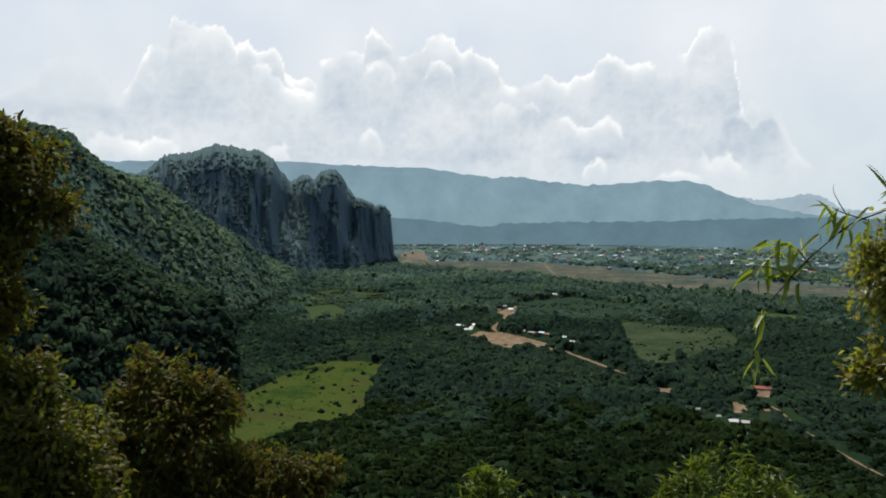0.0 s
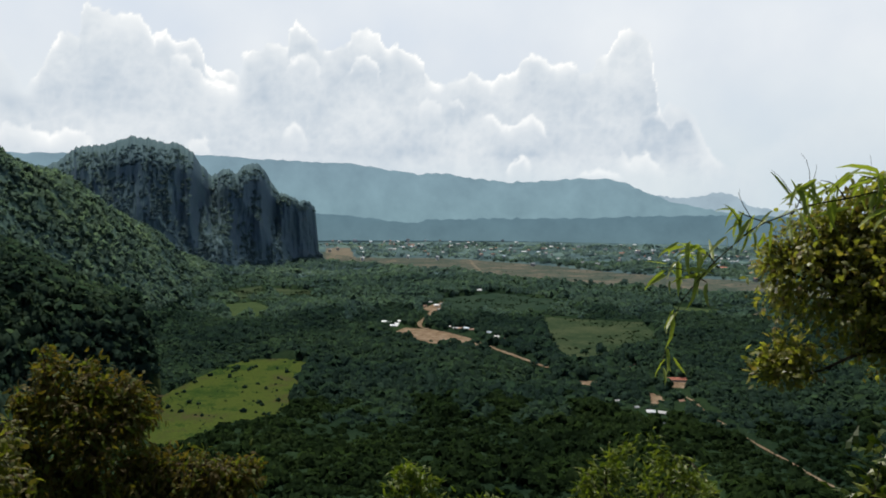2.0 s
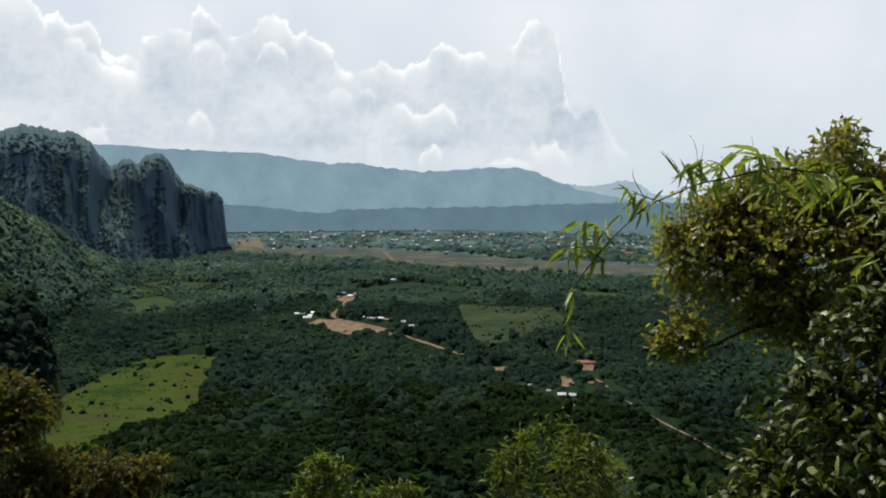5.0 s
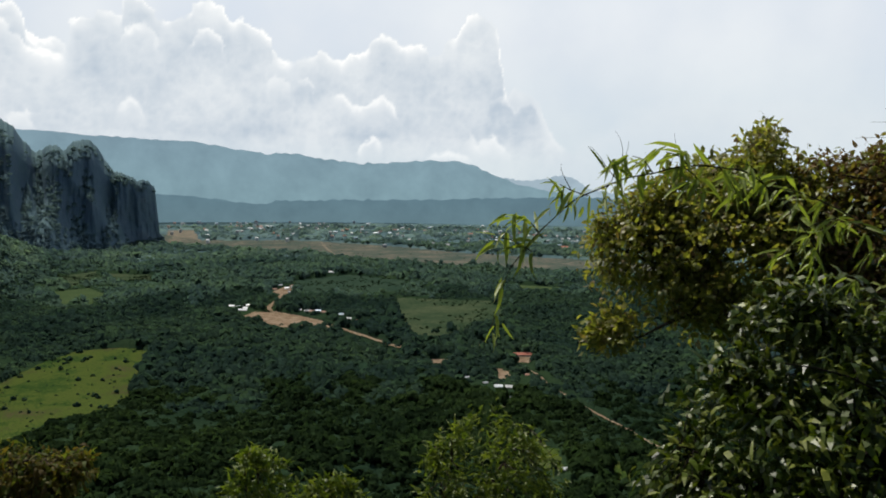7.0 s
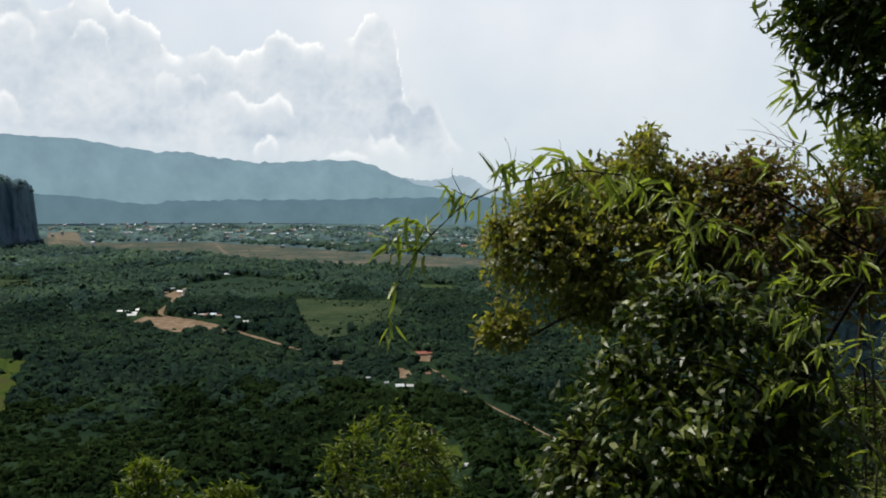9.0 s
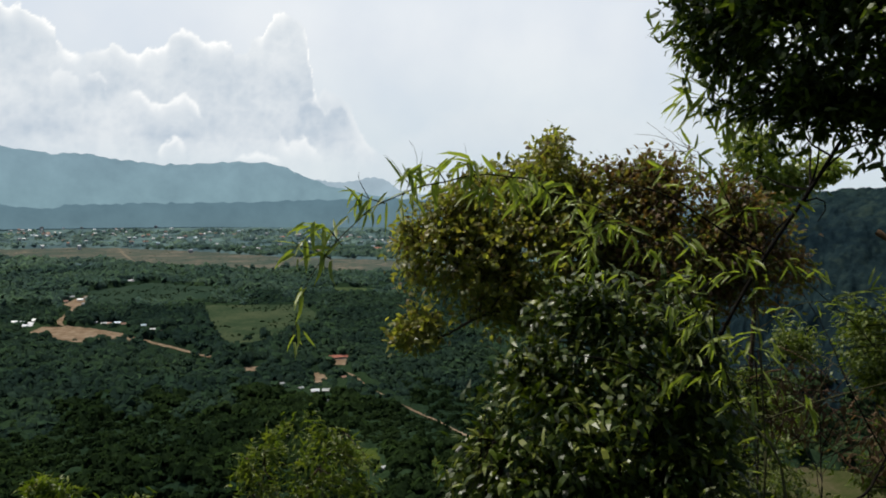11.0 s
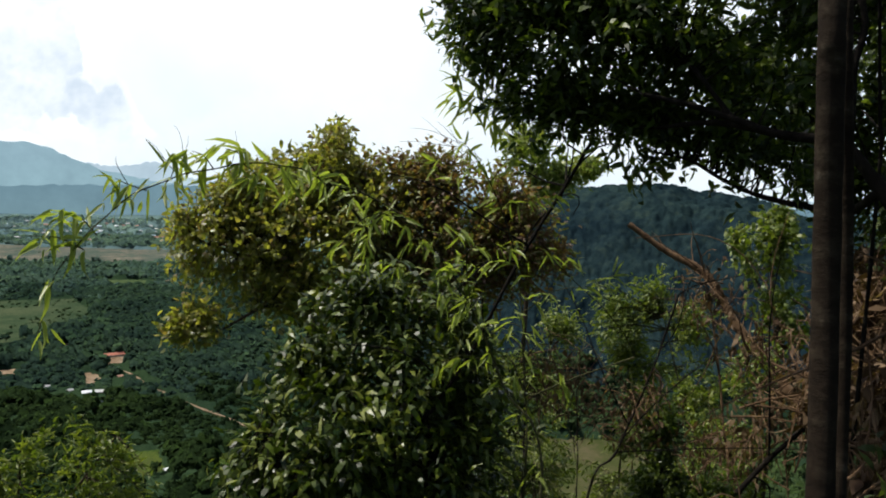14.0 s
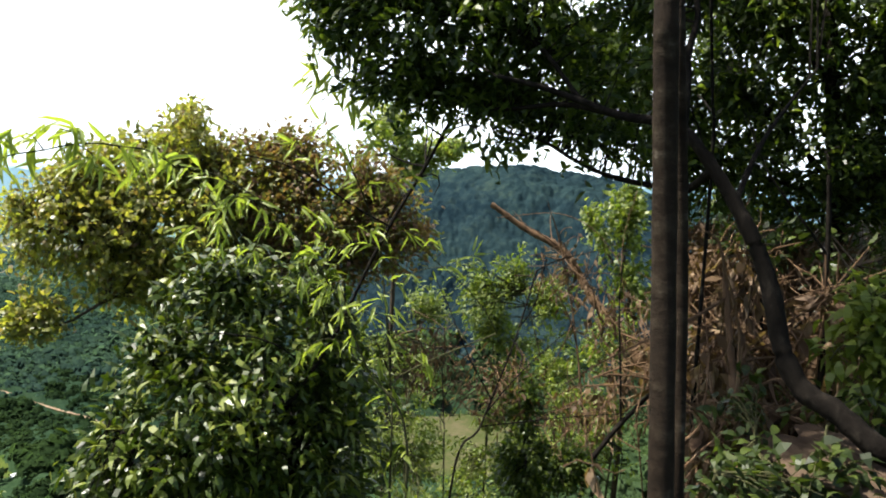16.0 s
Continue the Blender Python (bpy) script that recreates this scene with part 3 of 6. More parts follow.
def strip(line, width, lift):
    pts = [Vector((x, y, 0)) for x, y in line]
    dense = []
    for p, q in zip(pts, pts[1:]):
        k = max(2, int((q - p).length / 8))
        dense += [p.lerp(q, i / k) for i in range(k)]
    dense.append(pts[-1])
    for _ in range(6):
        dense = [dense[0]] + [(dense[i - 1] + dense[i] * 2 + dense[i + 1]) / 4 for i in range(1, len(dense) - 1)] + [dense[-1]]
    rows = []
    for i, p in enumerate(dense):
        t = (dense[min(i + 1, len(dense) - 1)] - dense[max(i - 1, 0)]).normalized()
        n = Vector((-t.y, t.x, 0))
        if width < 3:                # the narrow track winds a little
            p = p + n * (2.6 * math.sin(i * 0.45) * math.sin(i * 0.13 + 1.0))
        w = width * (0.6 + 0.8 * noise.random())
        for u in (-0.5, -0.17, 0.17, 0.5):
            q = p + n * (u * w)
            rows.append((q.x, q.y, at_ground(q.x, q.y) + lift + (0.0 if abs(u) > 0.3 else 0.15)))
    return np.array(rows), grid_faces(len(dense), 4)


for line, w in ROADS:
    v, f = strip(line, w, 0.9)
    # The far road takes the paler sand colour in place of haze.
    pale = w > 8
    structure("road", v, f, SAND if pale else LATERITE, "unpaved road across the plain, paled for haze" if pale else "unpaved orange laterite road through the valley", "road")

shapes, sf = crown_shapes(1, 8, 211)
bx, by = [], []
rng = np.random.default_rng(212)
for poly, kind in FIELDS:
    if kind in ("scrub", "crop", "stubble"):
        px, py = zip(*poly)
        x, y = rng.uniform(min(px), max(px), 900), rng.uniform(min(py), max(py), 900)
        k = inside(x, y, poly) & (fbm(x / 40, y / 40, 2, 213) > 0.45)
        bx.append(x[k])
        by.append(y[k])
bx, by = np.concatenate(bx), np.concatenate(by)
bz = lie(bx, by) + 0.8
bs = 1.0 + 2.4 * rng.random(len(bx)) ** 2
bv = np.stack(shapes)[rng.integers(0, 8, len(bx))] * bs[:, None, None] + np.stack([bx, by, bz], -1)[:, None, :]
structure("field_bushes", bv.reshape(-1, 3), (sf[None] + (np.arange(len(bx)) * bv.shape[1])[:, None, None]).reshape(-1, 3), CANOPY,
          "low dark bushes scattered over the scrub fields", "bushes", kind="stuff")

# ---- limestone mountain ----
HAZED_ROCK, n, l, p = node_mat("karst limestone")
na, nb = noise_node(n, l, 0.012, 6, 0.6), noise_node(n, l, 0.06, 8, 0.7)
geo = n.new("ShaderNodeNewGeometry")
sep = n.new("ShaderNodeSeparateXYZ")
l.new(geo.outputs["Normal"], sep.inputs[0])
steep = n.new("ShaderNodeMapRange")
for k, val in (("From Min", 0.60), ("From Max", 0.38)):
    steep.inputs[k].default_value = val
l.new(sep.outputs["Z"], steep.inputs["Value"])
# Stone and bush colours both carry the haze as a blue tint.
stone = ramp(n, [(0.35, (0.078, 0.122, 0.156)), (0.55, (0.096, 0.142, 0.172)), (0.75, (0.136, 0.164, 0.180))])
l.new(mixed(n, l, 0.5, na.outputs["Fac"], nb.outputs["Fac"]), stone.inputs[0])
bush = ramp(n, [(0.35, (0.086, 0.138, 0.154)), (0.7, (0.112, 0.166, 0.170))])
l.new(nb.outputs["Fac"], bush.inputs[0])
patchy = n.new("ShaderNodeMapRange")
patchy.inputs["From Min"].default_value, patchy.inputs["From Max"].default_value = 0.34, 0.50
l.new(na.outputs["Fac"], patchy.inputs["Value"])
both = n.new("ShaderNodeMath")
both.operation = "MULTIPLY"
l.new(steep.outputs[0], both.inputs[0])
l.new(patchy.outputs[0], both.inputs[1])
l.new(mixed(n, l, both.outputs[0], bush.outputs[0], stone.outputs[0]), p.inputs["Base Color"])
p.inputs["Roughness"].default_value = 0.95
p.inputs["Specular IOR Level"].default_value = 0.0
add_bump(n, l, p, nb.outputs["Fac"], 0.4, 5.0)

KARST_TOP = [(-26, 1.4), (-23.5, 2.2), (-21.7, 2.34), (-21, 2.87), (-20.2, 3.56), (-19.1, 3.66), (-18.1, 3.88), (-16.7, 4.44), (-15.6, 4.34), (-14.6, 4.08), (-13.6, 4.05),
             (-12.6, 3.37), (-12, 2.46), (-11.35, 1.76), (-10.7, 2.18), (-10.1, 2.35), (-9.7, 1.94), (-9.1, 2.57), (-8.2, 2.79), (-7.7, 2.37), (-7.2, 1.44), (-6.6, 0.6),
             (-5.9, 0.51), (-5.5, 0.26), (-5.1, 0.0), (-4.8, 0.09), (-4.25, -0.17), (-4.0, -0.47), (-3.86, -2.0), (-3.7, -3.7), (-3.3, -4.4)]


def massif(table, r_left, r_right, cols, rows, depth, flute, seed):
    """A mountain with a steep face toward the lookout: rows of azimuth and crest elevation."""
    az, el = np.array(table).T
    a = np.linspace(az[0], az[-1], cols)
    top = np.interp(a, az, el) + (fbm(a * 6, a * 0, 4, seed) - 0.5) * 0.28
    r0 = np.interp(a, [az[0], az[-1]], [r_left, r_right])
    s = np.linspace(0, 1, rows)[:, None]
    prof = 0.45 * np.clip(s / 0.3, 0, 1) + 0.15 * s + 0.4 * np.clip((s - 0.72) / 0.28, 0, 1) ** 2
    big = fbm(a[None, :] * 0.7 + s * 0.4, s * 3.0 + 0 * a[None, :], 4, seed + 3) - 0.5
    fine = fbm(a[None, :] * 5 + s * 0.7, s * 16 + 0 * a[None, :], 4, seed + 7) - 0.5
    r = r0[None, :] + depth * prof + flute * (2.8 * big + 0.3 * fine) * (0.3 + 0.7 * np.sin(np.pi * np.clip(s, 0, 1)) ** 0.5)
    low = np.degrees(np.arctan2(-206.0, r0))[None, :]
    e = low + (np.maximum(top[None, :], low + 0.02) - low) * s
    z = 200 + r * np.tan(np.radians(e))
    aa = np.radians(a)[None, :]
    v = [np.stack([r * np.sin(aa), r * np.cos(aa), z], -1)]
    for k in range(1, 9):           # the far side
        rb, zb = r[-1] + depth * 0.25 * k, z[-1] * (1 - (k / 8) ** 1.6) - 4 * k / 8
        v.append(np.stack([rb * np.sin(aa[0]), rb * np.cos(aa[0]), zb], -1)[None])
    v = np.concatenate(v)
    return v.reshape(-1, 3), grid_faces(v.shape[0], cols)


def karst(table, cols, rows, seed):
    """The limestone mountain: a wooded foot, a cliff and a rounded top, broken into buttresses and gullies."""
    az, el = np.array(table).T
    a = np.linspace(az[0], az[-1], cols)
    top = np.interp(a, az, el) + (fbm(a * 5, a * 0, 3, seed) - 0.5) * 0.30 + (fbm(a * 17, a * 0, 2, seed + 1) - 0.5) * 0.14
    r0 = np.interp(a, [-26, -20, -16, -12, -7.9, -5.75, -3.6], [2190, 2170, 2084, 2096, 2284, 2401, 2560])
    depth = np.interp(a, [-26, -12, -8, -5, -3.3], [430, 430, 300, 130, 80])
    s = np.linspace(0, 1, rows)[:, None]
    wild = np.interp(a, [-26, -12, -8, -5], [0.74, 0.70, 0.46, 0.16])[None, :]         # how high the wooded foot reaches
    wild = np.clip(wild + 0.5 * (fbm(a * 0.9, a * 0 + 3, 3, seed + 2) - 0.5)[None, :], 0.08, 0.8)
    prof = np.where(s < wild, 0.55 * s / wild, 0.55 + 0.15 * (s - wild) / (1 - wild) + 0.30 * np.clip((s - 0.8) / 0.2, 0, 1) ** 2)
    rib = np.abs(fbm(a[None, :] * 0.42 + 0.5 * s, 0.8 * s + 0 * a[None, :], 3, seed + 3) - 0.5) * 2
    fine = fbm(a[None, :] * 2.4 + 0.3 * s, s * 2.5 + 0 * a[None, :], 5, seed + 7) - 0.5
    edge = np.sin(np.pi * np.clip(s, 0, 1)) ** 0.4
    r = r0[None, :] + depth[None, :] * prof + edge * (np.minimum(depth, 240)[None, :] * 0.42 * (rib - 0.3) + 46 * fine)
    r = r + 130 * np.exp(-((a[None, :] + 11.4) / 0.9) ** 2) * np.clip((s - 0.3) / 0.5, 0, 1) + 60 * np.exp(-((a[None, :] + 7.0) / 0.6) ** 2) * s
    low = np.degrees(np.arctan2(-206.0, r0))[None, :]
    e = low + (np.maximum(top[None, :], low + 0.02) - low) * s
    z = 200 + r * np.tan(np.radians(e))
    aa = np.radians(a)[None, :]
    v = [np.stack([r * np.sin(aa), r * np.cos(aa), z], -1)]
    for k in range(1, 9):           # the far side
        rb, zb = r[-1] + 45 * k, z[-1] * (1 - (k / 8) ** 1.6) - 4 * k / 8
        v.append(np.stack([rb * np.sin(aa[0]), rb * np.cos(aa[0]), zb], -1)[None])
    v = np.concatenate(v)
    return v


kv = karst(KARST_TOP, 400, 90, 51)
structure("karst_mountain", kv.reshape(-1, 3), grid_faces(kv.shape[0], kv.shape[1]), HAZED_ROCK, "limestone mountain with cliffs and rounded peaks, blue-grey from haze", "mountain")
# Mountain trees tinted blue for haze, like the rock below them.
KARST_HAZE_WOODS = canopy_mat("mountain woods", (0.082, 0.136, 0.162), (0.098, 0.154, 0.174), (0.118, 0.174, 0.186), low=0.92, high=1.12)
ku, kw = np.gradient(kv[:90], axis=1), np.gradient(kv[:90], axis=0)
kn = np.cross(ku, kw)
kn /= np.linalg.norm(kn, axis=2)[:, :, None] + 1e-9
kn *= np.sign(kn[:, :, 2:3] + 1e-9)
rng = np.random.default_rng(52)
ki, kj = rng.integers(1, 89, 16000), rng.integers(0, 400, 16000)
keep = (kn[ki, kj, 2] + 0.25 * (rng.random(16000) - 0.5) > 0.5) & (ki < 85)
ki, kj = ki[keep][:5200], kj[keep][:5200]
shapes, sf = leafy_crowns(9, 10, 53)
ks = 2.4 + 3.4 * rng.random(len(ki)) ** 2
kc = np.stack(shapes)[rng.integers(0, 10, len(ki))] * ks[:, None, None]
kp = kc + kv[ki, kj][:, None, :]
kd = 0.6 * kc / ks[:, None, None] + 1.2 * kn[ki, kj][:, None, :] + np.array([0, 0, 0.4])
kd /= np.linalg.norm(kd, axis=2)[:, :, None]
rounded(structure("karst_crowns", kp.reshape(-1, 3), (sf[None] + (np.arange(len(ki)) * kp.shape[1])[:, None, None]).reshape(-1, 4), KARST_HAZE_WOODS,
                  "haze-blue bushes and trees on the limestone mountain", "woods", kind="stuff"), kd.reshape(-1, 3))

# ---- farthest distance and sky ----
# Self-lit haze colours by height; the noise stands in for ravine shading.
def haze_glow_mat(name, low, high, z0, z1):
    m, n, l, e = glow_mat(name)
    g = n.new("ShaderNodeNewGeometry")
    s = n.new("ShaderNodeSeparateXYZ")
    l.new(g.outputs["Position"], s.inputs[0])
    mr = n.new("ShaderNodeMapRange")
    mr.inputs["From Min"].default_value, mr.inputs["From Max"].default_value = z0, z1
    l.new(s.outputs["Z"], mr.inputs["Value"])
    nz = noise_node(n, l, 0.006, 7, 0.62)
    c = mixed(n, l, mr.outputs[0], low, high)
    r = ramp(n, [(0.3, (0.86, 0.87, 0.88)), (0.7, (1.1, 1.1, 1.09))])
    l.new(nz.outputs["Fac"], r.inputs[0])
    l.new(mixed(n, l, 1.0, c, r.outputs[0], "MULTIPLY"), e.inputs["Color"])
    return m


# Each range gets its haze from its own glowing pale blue.
FAR = haze_glow_mat("far mountains", (0.225, 0.350, 0.400), (0.215, 0.322, 0.390), 60, 450)
FARTHER = haze_glow_mat("farther mountains", (0.34, 0.45, 0.52), (0.38, 0.48, 0.56), 60, 300)
FOOTHILL = haze_glow_mat("foothills", (0.130, 0.214, 0.252), (0.126, 0.212, 0.258), 0, 130)
RANGE = [(-50, 2.8), (-28, 3.0), (-12.8, 3.28), (-9.5, 3.11), (-4, 2.93), (-1, 2.81), (0.7, 2.52), (3.7, 2.09), (5.8, 2.17), (7.5, 1.86), (10.4, 1.51), (13.3, 1.62), (15.7, 1.81), (18, 1.79),
         (19.2, 1.45), (20.7, 0.76), (22.5, 0.1), (26, -0.6), (31, -1.1), (60, -1.4), (100, -1.6)]
BEHIND = [(17, 0.4), (20.7, 0.7), (21.8, 0.48), (23.3, 0.35), (24.6, 0.6), (25.8, 0.85), (26.8, 0.54), (27.8, -0.23), (30, -0.5), (34, -0.7), (42, -0.3), (60, -0.4), (100, -0.6)]
FEET = [(-50, -0.5), (-12, -0.7), (-3.6, -0.9), (-0.2, -1.2), (3.2, -1.65), (4.5, -1.35), (9.2, -1.22), (15.3, -1.16), (21.1, -0.96), (26.5, -0.8), (34, -0.95), (60, -1.0), (100, -1.1)]
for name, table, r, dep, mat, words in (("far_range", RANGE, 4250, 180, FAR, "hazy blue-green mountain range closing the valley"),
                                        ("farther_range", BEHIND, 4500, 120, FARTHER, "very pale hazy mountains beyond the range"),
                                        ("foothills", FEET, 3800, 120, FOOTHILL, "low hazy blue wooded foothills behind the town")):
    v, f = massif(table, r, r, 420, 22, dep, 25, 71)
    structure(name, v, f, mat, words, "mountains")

sk_az = np.concatenate([np.linspace(-75, -34, 60, endpoint=False), np.linspace(-34, 60, 720, endpoint=False), np.linspace(60, 125, 90)])
sk_el = np.concatenate([np.linspace(-4, 1.5, 12, endpoint=False), np.linspace(1.5, 15, 110, endpoint=False), np.linspace(15, 18, 8)])
X, Y = np.meshgrid(sk_az, sk_el)
cover = np.zeros_like(X)             # how much cloud
glint = np.zeros_like(X)             # its sunlit rims
shade = np.zeros_like(X)             # its shaded body


def billows(x, y, seed):
    """Rounded lumps parted by creases, about 0 on the average."""
    return 0.55 - np.abs(fbm(x, y, 3, seed) - 0.5) * 3.4


lumps = 0.5 * billows(X * 0.8, Y * 0.8, 91) + 0.42 * billows(X * 1.7, Y * 1.7, 93) + 0.22 * billows(X * 3.6, Y * 3.6, 95)
drift = 0.5 * (fbm(X * 1.1, Y * 1.1, 3, 61) - 0.5)
patches = np.clip(2.6 * (fbm(X * 0.55, Y * 0.55, 3, 77) - 0.24), 0.25, 1)
broad = fbm(X * 0.28, Y * 0.42, 4, 81) - 0.5


def cloud(edge, soft_edge=0.2, weight=1.0, fade=0.0, dark=0.34, rim_wide=0.4, rim_power=1.6, rough=0.45):
    """One heap of cloud below its upper edge (azimuth, elevation); a nearer head fades into the bank below it."""
    global cover, glint, shade
    az, el = zip(*edge)
    top = np.interp(X + drift, az, el)
    d = (top - Y) * 0.85 + rough * lumps
    al = np.clip(d / soft_edge + 0.25, 0, 1)
    side = np.clip(np.minimum(X + drift - az[0], az[-1] - X - drift) / min(1.2, 0.22 * (az[-1] - az[0])), 0, 1)
    al = al * al * (3 - 2 * al) * side * side * (3 - 2 * side) * weight
    if fade:
        al = al * np.exp(-np.clip(d - 0.35, 0, 9) / fade)
    rim = np.clip(rim_power * np.exp(-np.clip(d, 0, 9) / rim_wide) * patches, 0, 1)
    body = np.clip(dark + 0.03 + 0.8 * broad - 0.36 * lumps, 0, 1)
    cover = cover * (1 - al) + al
    glint = glint * (1 - al) + al * rim
    shade = shade * (1 - al) + al * body


cloud([(26, 3), (29, 4.2), (31, 5.6), (33, 6.2), (36, 6.4), (38, 5.8), (41, 6.1), (45, 5.4), (52, 5), (60, 5.5), (75, 5), (95, 5.5), (125, 5)], 1.3, 0.35, 0, 0.25, 0.5, 0.5)
cloud([(-75, 7), (-40, 7.5), (-24, 7.2), (-9.4, 7.6), (5.8, 7.2), (16, 8), (20.5, 6.5), (23, 4.8), (26, 2.6), (29, 1.6)], 1.0, 0.95, 0, 0.4, 0.3, 0.4)
cloud([(-75, 9), (-60, 10), (-50, 11), (-42, 9), (-36, 10.5), (-31, 8)])
cloud([(-32.1, 6.2), (-30.2, 7.3), (-28.9, 7.9), (-28.2, 8.3), (-27.7, 9.4), (-26.5, 9.9), (-25.1, 9.8), (-24.4, 9.3), (-23.6, 8.4), (-22.9, 6.8)], 0.5, 0.6, 0, 0.42, 0.4, 0.6)
cloud([(-23.4, 7.1), (-22.5, 8.3), (-21.9, 9.1), (-21.6, 10.1), (-21.0, 10.9), (-20.2, 11.0), (-19.8, 10.7), (-19.7, 11.9), (-19.6, 12.7), (-19.2, 13.2), (-18.7, 13.0), (-18.1, 12.7), (-17.0, 12.7),
       (-16.0, 12.5), (-15.6, 11.9), (-15.2, 11.2), (-15.0, 11.6), (-14.3, 11.8), (-13.8, 11.2), (-13.1, 11.3), (-12.3, 11.3), (-11.9, 10.6), (-11.7, 9.6), (-11.1, 9.2), (-10.0, 9.3), (-9.4, 8.7), (-8.8, 7.3)])
cloud([(-14.3, 9.5), (-13.7, 10.5), (-13.1, 10.3), (-12.5, 9.6), (-11.7, 8.8), (-10.2, 8.4), (-9.0, 7.7)], 0.3, 0.9, 0.8, 0.2, 0.7)
cloud([(-9.9, 7.7), (-9.4, 8.9), (-9.2, 10.4), (-8.6, 10.8), (-7.8, 10.8), (-7.5, 11.3), (-6.5, 11.3), (-5.9, 11.1), (-5.7, 12.5), (-5.2, 13.0), (-4.6, 12.7), (-4.0, 11.8), (-3.5, 11.0), (-2.7, 11.0), (-2.1, 11.4),
       (-1.4, 11.6), (-1.2, 12.4), (-0.6, 12.6), (0.7, 12.3), (1.2, 11.4), (1.5, 11.1), (2.2, 11.6), (2.8, 11.2), (3.6, 10.8), (4.1, 10.4), (4.2, 9.4), (4.7, 8.9), (5.8, 8.5), (6.4, 6.9)])
cloud([(5.1, 7.3), (5.5, 8.6), (6.4, 8.9), (7.2, 9.1), (7.6, 9.7), (8.3, 9.3), (9.1, 8.8), (9.9, 9.5), (11.1, 9.8), (11.5, 10.6), (12.1, 10.9), (12.9, 10.6), (14.0, 10.0), (14.8, 10.3), (15.6, 10.1), (15.8, 9.4), (16.7, 9.6),
       (17.1, 10.5), (17.7, 10.7), (18.0, 11.5), (18.6, 12.4), (19.0, 12.5), (19.9, 12.1), (20.5, 11.8), (20.9, 10.9), (21.1, 9.2), (21.3, 7.4), (21.8, 6.0), (22.5, 5.2), (23.4, 4.4)], 0.28, dark=0.3)
cloud([(20.6, 5.3), (21.0, 6.7), (22.1, 7.2), (23.5, 6.7), (24.2, 5.8), (24.8, 4.2), (25.5, 3.0), (26.4, 2.1)], 0.5, 0.85, 0, 0.3, 0.5, 0.8)
cloud([(-6.1, 8.9), (-5.7, 10.2), (-4.9, 10.8), (-4.0, 10.5), (-3.6, 9.6), (-3.3, 8.4)], 0.35, 0.7, 0.9, 0.2, 0.5)
cloud([(-1.8, 8.6), (-1.6, 9.4), (-1.0, 10.3), (-0.2, 10.7), (0.5, 10.2), (0.8, 9.2), (1.0, 8.2)], 0.22, 0.9, 0.8, 0.4, 0.3, 1.2)
cloud([(3.5, 6.7), (4.1, 7.5), (4.8, 7.7), (5.4, 7.1), (5.8, 6.3)], 0.3, 0.9, 0.7, 0.2, 0.6, 1.2)
cloud([(5.6, 5.2), (5.6, 6.6), (6.2, 7.3), (6.7, 7.6), (7.1, 7.1), (7.4, 6.0)], 0.25, 0.9, 1.2, 0.6, 0.25)
cloud([(8.1, 5.0), (8.5, 6.4), (9.3, 6.6), (9.9, 5.8), (10.8, 5.6), (11.6, 6.2), (12.4, 6.4), (13.0, 5.7), (13.6, 4.7), (14.2, 4.0)], 0.3, 0.95, 1.2, 0.45, 0.45, 1.2)
cloud([(19.6, 4.1), (19.9, 5.0), (20.2, 6.2), (21.0, 6.7), (21.6, 6.3), (22.1, 5.5), (22.6, 5.9), (23.5, 6.0), (24.2, 4.8), (24.7, 3.7)], 0.4, 0.95, 2.0, 0.85, 0.25, 0.8)
cloud([(18.2, 3.0), (18.8, 3.8), (19.5, 3.2), (20.6, 3.6), (21.5, 2.9), (22.2, 1.9)], 0.4, 0.9, 0.8, 0.1, 0.7)
cloud([(-25.6, 3.9), (-24.7, 4.6), (-24.2, 5.0), (-22.8, 4.7), (-21.7, 4.3), (-20.6, 4.9), (-19.8, 4.6), (-18.5, 3.2)], 0.4, 0.9, 0.8, 0.1, 0.8, 1.2)
cloud([(-13.2, 3.5), (-12.7, 4.2), (-11.9, 4.4), (-11.1, 3.4)], 0.4, 0.8, 0.6, 0.1, 0.6)
cloud([(-6.5, 4.3), (-6.1, 5.2), (-5.5, 5.9), (-4.8, 5.2), (-4.3, 4.2)], 0.5, 0.6, 0.6, 0.1, 0.6)
cloud([(10.3, 1.9), (11.0, 3.1), (11.6, 3.6), (12.4, 2.6)], 0.35, 0.95, 0.8, 0.2, 0.5, 1.2)
cloud([(15.3, 1.7), (15.9, 2.3), (17.2, 2.4), (18.6, 2.1), (19.2, 1.6)], 0.35, 0.9, 0.6, 0.2, 0.6)
shade = np.clip(shade + 0.3 * np.exp(-((Y - 3.7) / 0.8) ** 2) * np.clip((X + 4) / 8, 0, 1) * np.clip((22 - X) / 6, 0, 1) * (0.6 + 1.6 * broad), 0, 1)   # flat grey bases
glint = glint * np.clip((Y - 0.8) / 1.5, 0, 1)
cover = np.clip(cover * np.clip((Y - 0.5) / 3.0, 0.35, 1), 0, 1)
R_SKY = 4820.0
ar, er = np.radians(X), np.radians(Y)
sv = np.stack([R_SKY * np.cos(er) * np.sin(ar), R_SKY * np.cos(er) * np.cos(ar), 200 + R_SKY * np.sin(er)], -1).reshape(-1, 3)
SKY, n, l, e = glow_mat("hazy sky with cumulus")
vals = {}
for key, arr in (("cover", cover), ("glint", glint), ("shade", shade)):
    at = n.new("ShaderNodeAttribute")
    at.attribute_name = key
    vals[key] = at.outputs["Fac"]
geo = n.new("ShaderNodeNewGeometry")
sep = n.new("ShaderNodeSeparateXYZ")
l.new(geo.outputs["Position"], sep.inputs[0])
